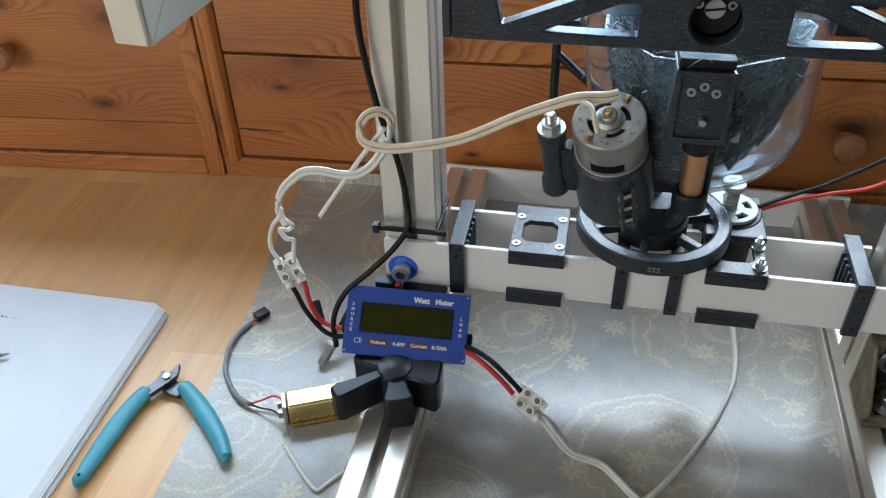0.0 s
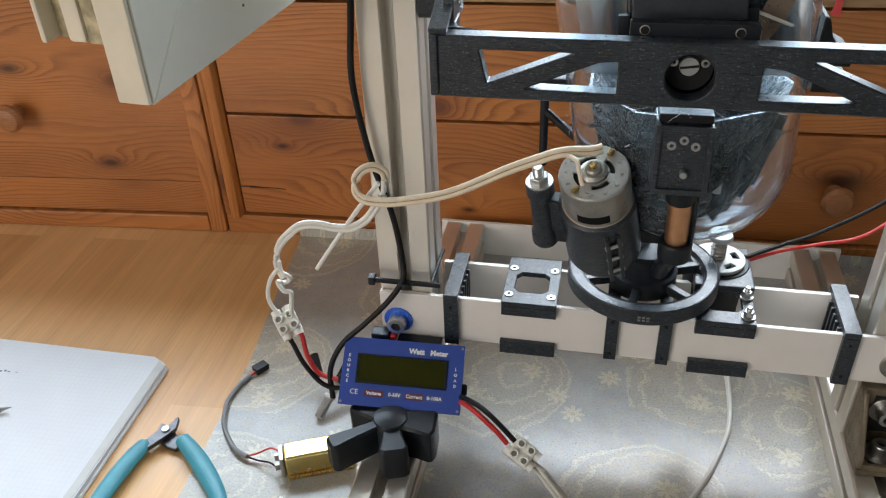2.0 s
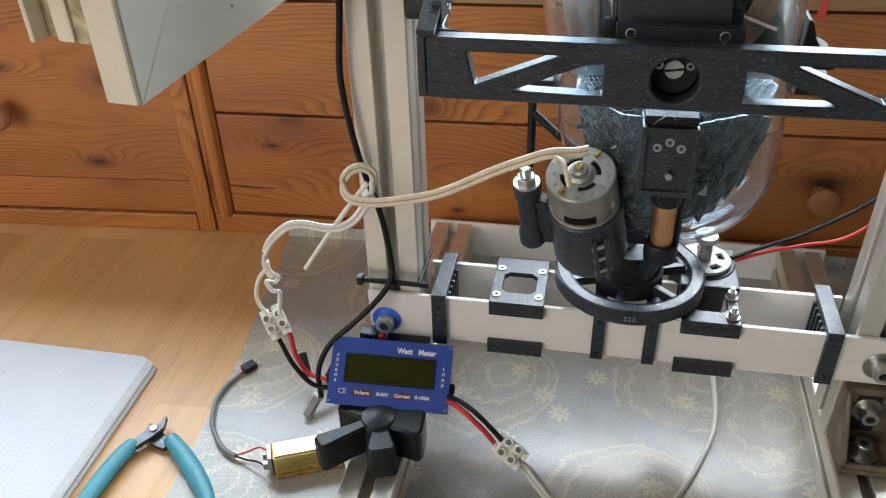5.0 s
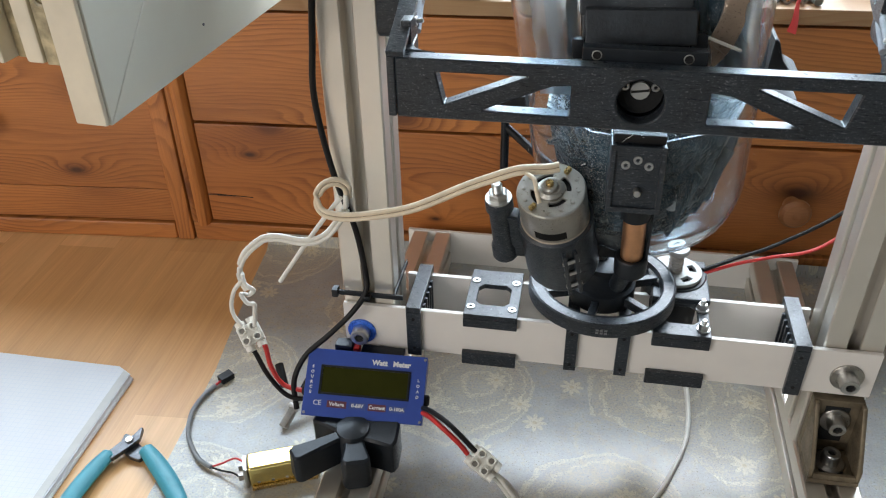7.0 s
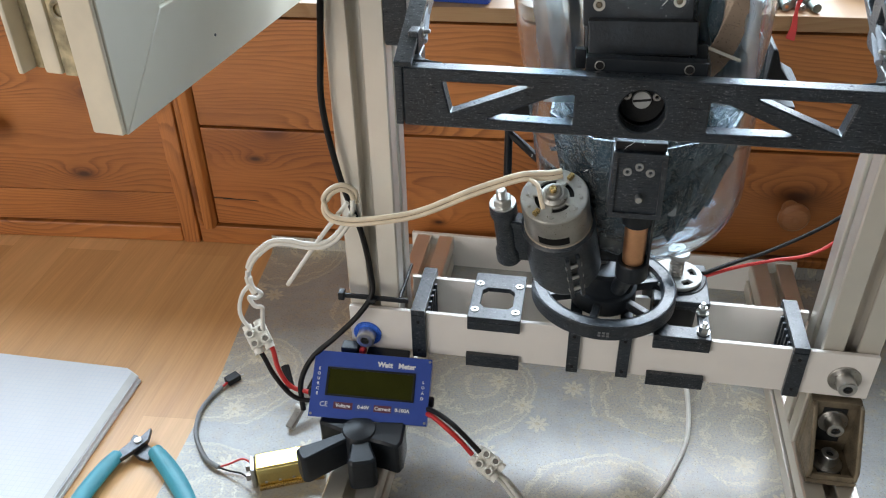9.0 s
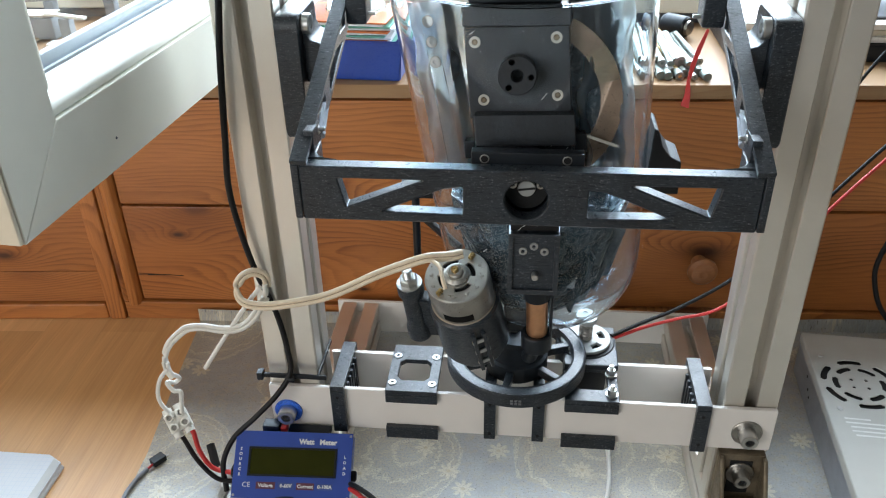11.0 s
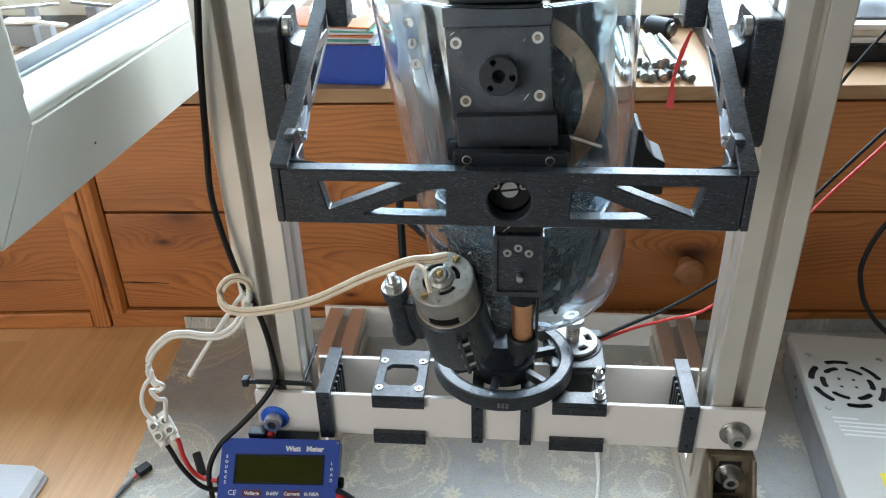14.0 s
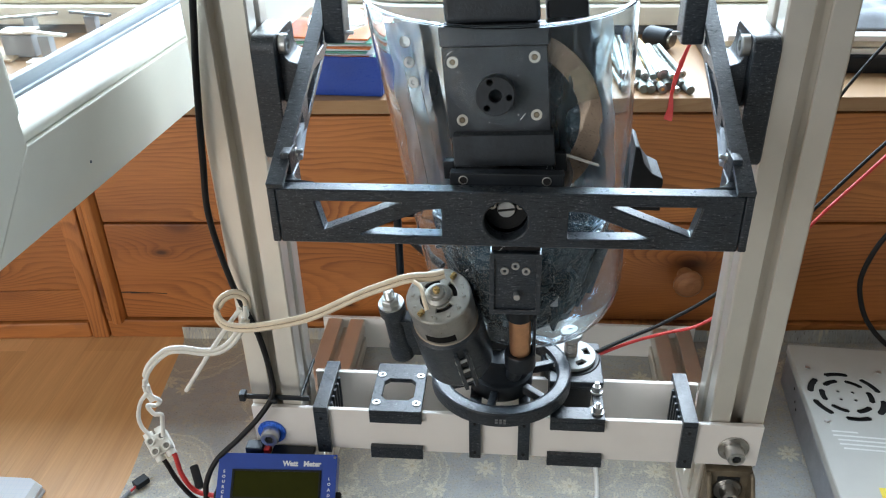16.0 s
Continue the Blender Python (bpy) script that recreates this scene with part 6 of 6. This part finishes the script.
part("tip", rod((-0.3275, -0.0495, z + 0.004), (-0.3400, -0.0560, z + 0.004), 0.0004, 0.0035), STEEL_DARK, pen)
part("barrel", rod((-0.3400, -0.0560, z + 0.004), (-0.4400, -0.1080, z + 0.004), 0.0037), PRINT_SMOOTH, pen)

cut = thing("side_cutters", (-0.175, -0.09, 0.0), "small side cutters with teal plastic grips, lying open", "cutters")


def grip(pts, name="grip"):
    path = smooth_path(pts, 6)
    bm = bmesh.new()
    rings = []
    for i, p in enumerate(path):
        d = (path[min(i + 1, len(path) - 1)] - path[max(i - 1, 0)]).normalized()
        s = Vector((-d.y, d.x, 0)).normalized()
        f = i / (len(path) - 1)
        w = 0.0048 + 0.0030 * math.sin(math.pi * min(1, f * 0.85 + 0.12)) - (0.0035 if i in (0, len(path) - 1) else 0)
        h = 0.0050 - (0.003 if i in (0, len(path) - 1) else 0)
        rings.append([bm.verts.new(p + s * (w * math.cos(2 * math.pi * k / 12)) + Vector((0, 0, h * math.sin(2 * math.pi * k / 12)))) for k in range(12)])
    for a, b in zip(rings, rings[1:]):
        for k in range(12):
            bm.faces.new((a[k], a[(k + 1) % 12], b[(k + 1) % 12], b[k]))
    bm.faces.new(rings[0])
    bm.faces.new(rings[-1][::-1])
    return part(name, bm, TEAL, cut, "teal plastic grip")


g1 = grip([(-0.1915, -0.0635, 0.0075), (-0.1960, -0.0800, 0.0075), (-0.1998, -0.1060, 0.0070), (-0.2012, -0.1350, 0.0066), (-0.2015, -0.1610, 0.0064)])
g2 = grip([(-0.1665, -0.0545, 0.0075), (-0.1520, -0.0660, 0.0075), (-0.1330, -0.0825, 0.0072), (-0.1140, -0.1020, 0.0072), (-0.1000, -0.1205, 0.0072)])
for a, b in ((g1, (-0.2010, -0.1540)), (g2, (-0.1038, -0.1145))):
    part("grip_hole", lathe([(0, 0), (0.0014, 0), (0.0011, 0.0005), (0, 0.0003)], Matrix.Translation((b[0], b[1], 0.0114)), 10), BLACK_HOLE, a)
bm = sheet(round_poly([(-0.1960, -0.0700), (-0.1865, -0.0720), (-0.1780, -0.0575), (-0.1735, -0.0480), (-0.1768, -0.0355), (-0.1788, -0.0352), (-0.1812, -0.0445), (-0.1880, -0.0520)], 0.0015, 3), [], 0.0042, Matrix.Translation((0, 0, 0.0058)), 0.0006)
part("jaw", bm, JAW, cut, "dark steel cutting jaw")
bm = sheet(round_poly([(-0.1660, -0.0660), (-0.1625, -0.0570), (-0.1720, -0.0510), (-0.1800, -0.0450), (-0.1900, -0.0402), (-0.1922, -0.0412), (-0.1912, -0.0505), (-0.1860, -0.0575), (-0.1760, -0.0640)], 0.0015, 3), [], 0.0042, Matrix.Translation((0, 0, 0.0012)), 0.0006)
part("jaw", bm, JAW, cut, "dark steel cutting jaw")
part("pivot", lathe([(0, 0), (0.0034, 0), (0.0034, 0.0010), (0.0028, 0.0016), (0, 0.0016)], Matrix.Translation((-0.1815, -0.0508, 0.0100)), 20), STEEL, cut)

# ---- power supply ----
ps = thing("power_supply", (0.53, 0.12, 0.002), "white vented metal power supply box on the oilcloth", "power supply")
PS = Matrix.Translation((0.4800, 0.2200, 0.0)) @ Matrix.Rotation(radians(-3.5), 4, "Z")
part("base_tray", box((0.0008, -0.2292, 0.0026), (0.1142, -0.0008, 0.0470), 0.0008, PS), PSU_SIDE, ps, "grey sheet metal tray")
fcx, fcy = 0.0377, -0.0739
holes = []
for rr, ph, wdt in ((0.0315, 0.30, 0.0029), (0.0215, 0.75, 0.0027)):
    for k in range(6):
        a0 = ph + k * math.pi / 3
        span = 0.62
        o = [(fcx + (rr + wdt) * math.cos(a0 + span * q / 5), fcy + (rr + wdt) * math.sin(a0 + span * q / 5)) for q in range(6)]
        e1 = a0 + span + wdt / rr * 0.7
        e0 = a0 - wdt / rr * 0.7
        i_ = [(fcx + (rr - wdt) * math.cos(a0 + span * q / 5), fcy + (rr - wdt) * math.sin(a0 + span * q / 5)) for q in range(5, -1, -1)]
        holes.append(o + [(fcx + rr * math.cos(e1), fcy + rr * math.sin(e1))] + i_ + [(fcx + rr * math.cos(e0), fcy + rr * math.sin(e0))])
holes += [circle2(fcx + dx, fcy + dy, 0.0016, 10) for dx in (-0.0065, 0.0065) for dy in (-0.0055, 0.0055)]
plid = part("lid", sheet([(0, -0.23), (0.115, -0.23), (0.115, 0), (0, 0)], holes, 0.0012, PS @ Matrix.Translation((0, 0, 0.0488)), 0.0003), PSU_MET, ps, "white enamelled lid with curved fan slots")
part("side_flange", box((-0.0002, -0.23, 0.0400), (0.0006, 0.0, 0.0486), 0.0002, PS), PSU_MET, ps)
# black sheet that stands in for the shade below the fan slots
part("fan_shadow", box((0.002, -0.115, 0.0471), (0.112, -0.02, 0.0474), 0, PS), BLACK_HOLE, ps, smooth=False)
for dx, dy in ((0.0107, -0.0357), (0.0110, -0.1120), (0.0760, -0.1110), (0.0760, -0.0360)):
    part("lid_screw", lathe([(0, 0), (0.0026, 0), (0.0022, 0.0009), (0.0008, 0.0010), (0, 0.0006)], PS @ Matrix.Translation((dx, dy, 0.0501)), 14), STEEL, plid)
for k, (w0, w1) in enumerate(((0.012, 0.034), (0.012, 0.086), (0.015, 0.082), (0.015, 0.090), (0.017, 0.076))):
    part("printed_line", box((w0, -0.1250 - k * 0.0052, 0.0501), (w1, -0.1230 - k * 0.0052, 0.0502), 0, PS), GREY_PRINT, plid, smooth=False)
part("warning_label", box((0.0330, -0.2250, 0.0501), (0.0850, -0.1880, 0.0503), 0, PS), YELLOW, ps, "yellow warning label", smooth=False)
bm = bmesh.new()
for k in range(4):
    box((0.037, -0.1960 - k * 0.007, 0.0504), (0.080 - 0.006 * (k % 2), -0.1930 - k * 0.007, 0.0505), 0, PS, bm=bm)
part("label_print", bm, PRINT_SMOOTH, ps, smooth=False)
for k, (yy, zz) in enumerate(((-0.045, 0.030), (-0.055, 0.022), (-0.062, 0.018), (-0.12, 0.036), (-0.02, 0.042), (-0.16, 0.033))):
    part("side_hole", lathe([(0, 0), (0.0016, 0), (0.0012, 0.0003), (0, 0.0002)], PS @ Matrix.Translation((0.0006, yy, zz)) @ Matrix.Rotation(radians(-90), 4, "Y"), 10), BLACK_HOLE if k < 3 else STEEL, ps)

# ---- things on the sill ----
SZ = 0.2884
bb = thing("blue_box", (0.02, 0.31, SZ), "blue plastic box filled with packaged cards on the sill", "box")
BBM = Matrix.Translation((0.020, 0.278, SZ)) @ Matrix.Rotation(radians(-3), 4, "Z")
bm = bmesh.new()
lo = [(-0.060, 0.0), (0.052, 0.0), (0.052, 0.075), (-0.060, 0.075)]
hi = [(-0.064, -0.004), (0.056, -0.004), (0.056, 0.079), (-0.064, 0.079)]
vl, vh = [bm.verts.new((*p, 0.0)) for p in lo], [bm.verts.new((*p, 0.040)) for p in hi]
vi = [bm.verts.new((p[0] * 0.95, p[1] * 0.95 + 0.002, 0.040)) for p in hi]
vb = [bm.verts.new((p[0] * 0.95, p[1] * 0.95 + 0.002, 0.004)) for p in lo]
for k in range(4):
    j = (k + 1) % 4
    bm.faces.new((vl[k], vl[j], vh[j], vh[k]))
    bm.faces.new((vh[k], vh[j], vi[j], vi[k]))
    bm.faces.new((vi[k], vi[j], vb[j], vb[k]))
bm.faces.new(vl[::-1])
bm.faces.new(vb)
bmesh.ops.bevel(bm, geom=bm.edges[:], offset=0.0012, segments=2, affect="EDGES")
bmesh.ops.transform(bm, matrix=BBM, verts=bm.verts)
part("tub", bm, BLUE_BOX, bb)
rnd = random.Random(11)
for k in range(12):
    mat = (LABEL_WHITE, GREEN, LABEL_WHITE, ORANGE)[k % 4]
    zz = 0.030 + k * 0.0022
    mm = BBM @ Matrix.Translation((-0.004 + rnd.uniform(-0.004, 0.004), 0.037, zz)) @ Matrix.Rotation(radians(rnd.uniform(-3, 3)), 4, "Z")
    part("card_pack", box((-0.050, -0.034, 0), (0.046, 0.034, 0.0018), 0.0006, mm), mat, bb)
part("clear_bag", lathe([(0, 0.057), (0.018, 0.058), (0.030, 0.061), (0.026, 0.070), (0.012, 0.076), (0, 0.078)], BBM @ Matrix.Translation((0.004, 0.036, 0)), 20), ACRYLIC, bb, "crumpled clear plastic bag")

rnd = random.Random(5)
for k in range(17):
    r = 0.0046 if k == 9 else rnd.uniform(0.0023, 0.0036)
    a = radians(rnd.uniform(92, 107))
    lay = k % 2
    px, py = 0.3150 + 0.0030 * k + rnd.uniform(-0.0015, 0.0015), 0.296 + lay * 0.016 + rnd.uniform(-0.006, 0.008)
    ln = rnd.uniform(0.085, 0.120)
    zz = SZ + 0.0037 + lay * 0.0066
    p0 = Vector((px, py, zz))
    p1 = p0 + Vector((math.cos(a) * ln, math.sin(a) * ln, 0.001))
    rodt = thing("threaded_rod", (px, py, SZ), "zinc plated steel rod lying in a bundle on the sill", "rod", "rods on the sill")
    part("shank", rod(p0, p1, r), BRASS if k in (8, 11) else ZINC_DULL, rodt)
    part("sleeve_end", lathe([(r * 0.5, 0), (r * 1.25, 0), (r * 1.25, 0.012), (r * 1.0, 0.013), (r * 0.5, 0.0005)], axis(p0 - (p1 - p0).normalized() * 0.0005, p1), 14), ZINC_DULL if k % 3 else STEEL_DARK, rodt)
hang = Matrix(((1, 0, 0, 0.3455), (0, 0.451, 0.893, 0.2765), (0, 0.893, -0.451, 0.2820), (0, 0, 0, 1)))
bm = sheet(round_poly([(-0.0070, -0.0125), (0.0010, -0.0150), (0.0020, -0.004), (0.0012, 0.011), (0.0055, 0.026), (0.0115, 0.044), (0.0165, 0.058), (0.0140, 0.059), (0.0062, 0.042), (0.0005, 0.025), (-0.0020, 0.010), (-0.0035, -0.002)], 0.0012, 3), [], 0.0010, hang, 0.0002)
part("red_strap", bm, RED_WIRE, None, "red rubber strap hanging over the sill's edge", category="strap")
bc = thing("black_canister", (0.345, 0.44, SZ), "black cylindrical tool lying on the sill", "tool")
part("barrel", lathe([(0, 0), (0.010, 0), (0.0115, 0.002), (0.0115, 0.026), (0.009, 0.030), (0, 0.030)], axis((0.364, 0.424, SZ + 0.0117), (0.300, 0.480, SZ + 0.0117)), 28), PRINT_SMOOTH, bc)
part("end_cap", lathe([(0, 0), (0.008, 0), (0.0075, 0.003), (0, 0.003)], axis((0.364, 0.424, SZ + 0.0117), (0.428, 0.368, SZ + 0.0117)), 20), STEEL_DARK, bc)

bk = thing("paper_stack", (0.50, 0.42, SZ), "stack of white booklets on a flat black case", "papers")
part("black_case", box((0.395, 0.352, SZ), (0.640, 0.470, SZ + 0.017), 0.002), PRINT_SMOOTH, bk, "flat black case")
for k in range(3):
    part("booklet", box((0.40 + 0.004 * k, 0.358 + 0.003 * (k % 2), SZ + 0.0173 + k * 0.0065), (0.635 - 0.005 * k, 0.470, SZ + 0.0233 + k * 0.0065), 0.0012), (WHITE_PLA, UPVC_OLD, WHITE_PLA)[k], bk)
gc = thing("folded_cloth", (0.56, 0.42, SZ), "folded grey cloth on the paper stack", "cloth")
bm = bmesh.new()
bmesh.ops.create_grid(bm, x_segments=24, y_segments=16, size=0.5)
for v in bm.verts:
    x, y = v.co.x, v.co.y
    v.co = Vector((0.565 + x * 0.14, 0.420 + y * 0.09, SZ + 0.0375 + 0.016 * max(0, 1 - (2.1 * abs(x)) ** 4) * max(0, 1 - (2.1 * abs(y)) ** 4) * (0.7 + 0.5 * noise.noise(Vector((x * 5, y * 7, 1))))))
r = bmesh.ops.extrude_face_region(bm, geom=bm.faces[:])
bmesh.ops.translate(bm, verts=[g for g in r["geom"] if isinstance(g, bmesh.types.BMVert)], vec=(0, 0, 0.002))
part("cloth", bm, GREY_CLUT, gc)

# clutter further along the sill, seen through the sash's pane
rnd = random.Random(21)
for k in range(14):
    x = -0.17 - k * 0.036 + rnd.uniform(-0.01, 0.01)
    y = 0.275 + rnd.uniform(0.0, 0.13)
    w, d, h = rnd.uniform(0.02, 0.05), rnd.uniform(0.02, 0.06), rnd.uniform(0.006, 0.030)
    if k % 3 == 0:
        ob = thing("card_sheet", (x, y, SZ), "tan cardboard sheet lying on the sill", "card")
        part("sheet", box((x - w, y - d * 0.6, SZ), (x + w, y + d * 0.6, SZ + 0.003), 0.0008), TAN, ob)
    elif k % 3 == 1:
        ob = thing("metal_bar", (x, y, SZ), "steel bar lying on the sill", "bar")
        part("bar", box((x - w, y - 0.008, SZ), (x + w, y + 0.008, SZ + h * 0.5), 0.001, None), STEEL, ob)
    else:
        ob = thing("grey_case", (x, y, SZ), "small grey case on the sill", "case")
        part("body", box((x - w * 0.6, y - d * 0.4, SZ), (x + w * 0.6, y + d * 0.4, SZ + h), 0.003), GREY_CLUT, ob)
        part("lid", box((x - w * 0.62, y - d * 0.42, SZ + h + 0.0003), (x + w * 0.62, y + d * 0.42, SZ + h + 0.004), 0.0015), STEEL_DARK, ob)
for k in range(16):
    x, y = -0.16 - rnd.uniform(0, 0.50), 0.30 + rnd.uniform(0, 0.14)
    a = radians(rnd.uniform(-25, 25))
    ln = rnd.uniform(0.05, 0.13)
    zz = SZ + 0.034 + rnd.uniform(0, 0.008)
    st_ = thing("steel_strip", (x, y, SZ), "thin steel strip in a heap of tools on the sill", "strip", "strips on the sill")
    part("strip", box((-ln / 2, -0.003, -0.0015), (ln / 2, 0.003, 0.0015), 0.0005, Matrix.Translation((x, y, zz)) @ Matrix.Rotation(a, 4, "Z")), (STEEL, GREY_WIRE, STEEL_DARK, NYLON)[k % 4], st_)
    part("rest", box((-0.006, -0.006, SZ - zz), (0.006, 0.006, -0.0017), 0.001, Matrix.Translation((x, y, zz))), GREY_CLUT, st_)
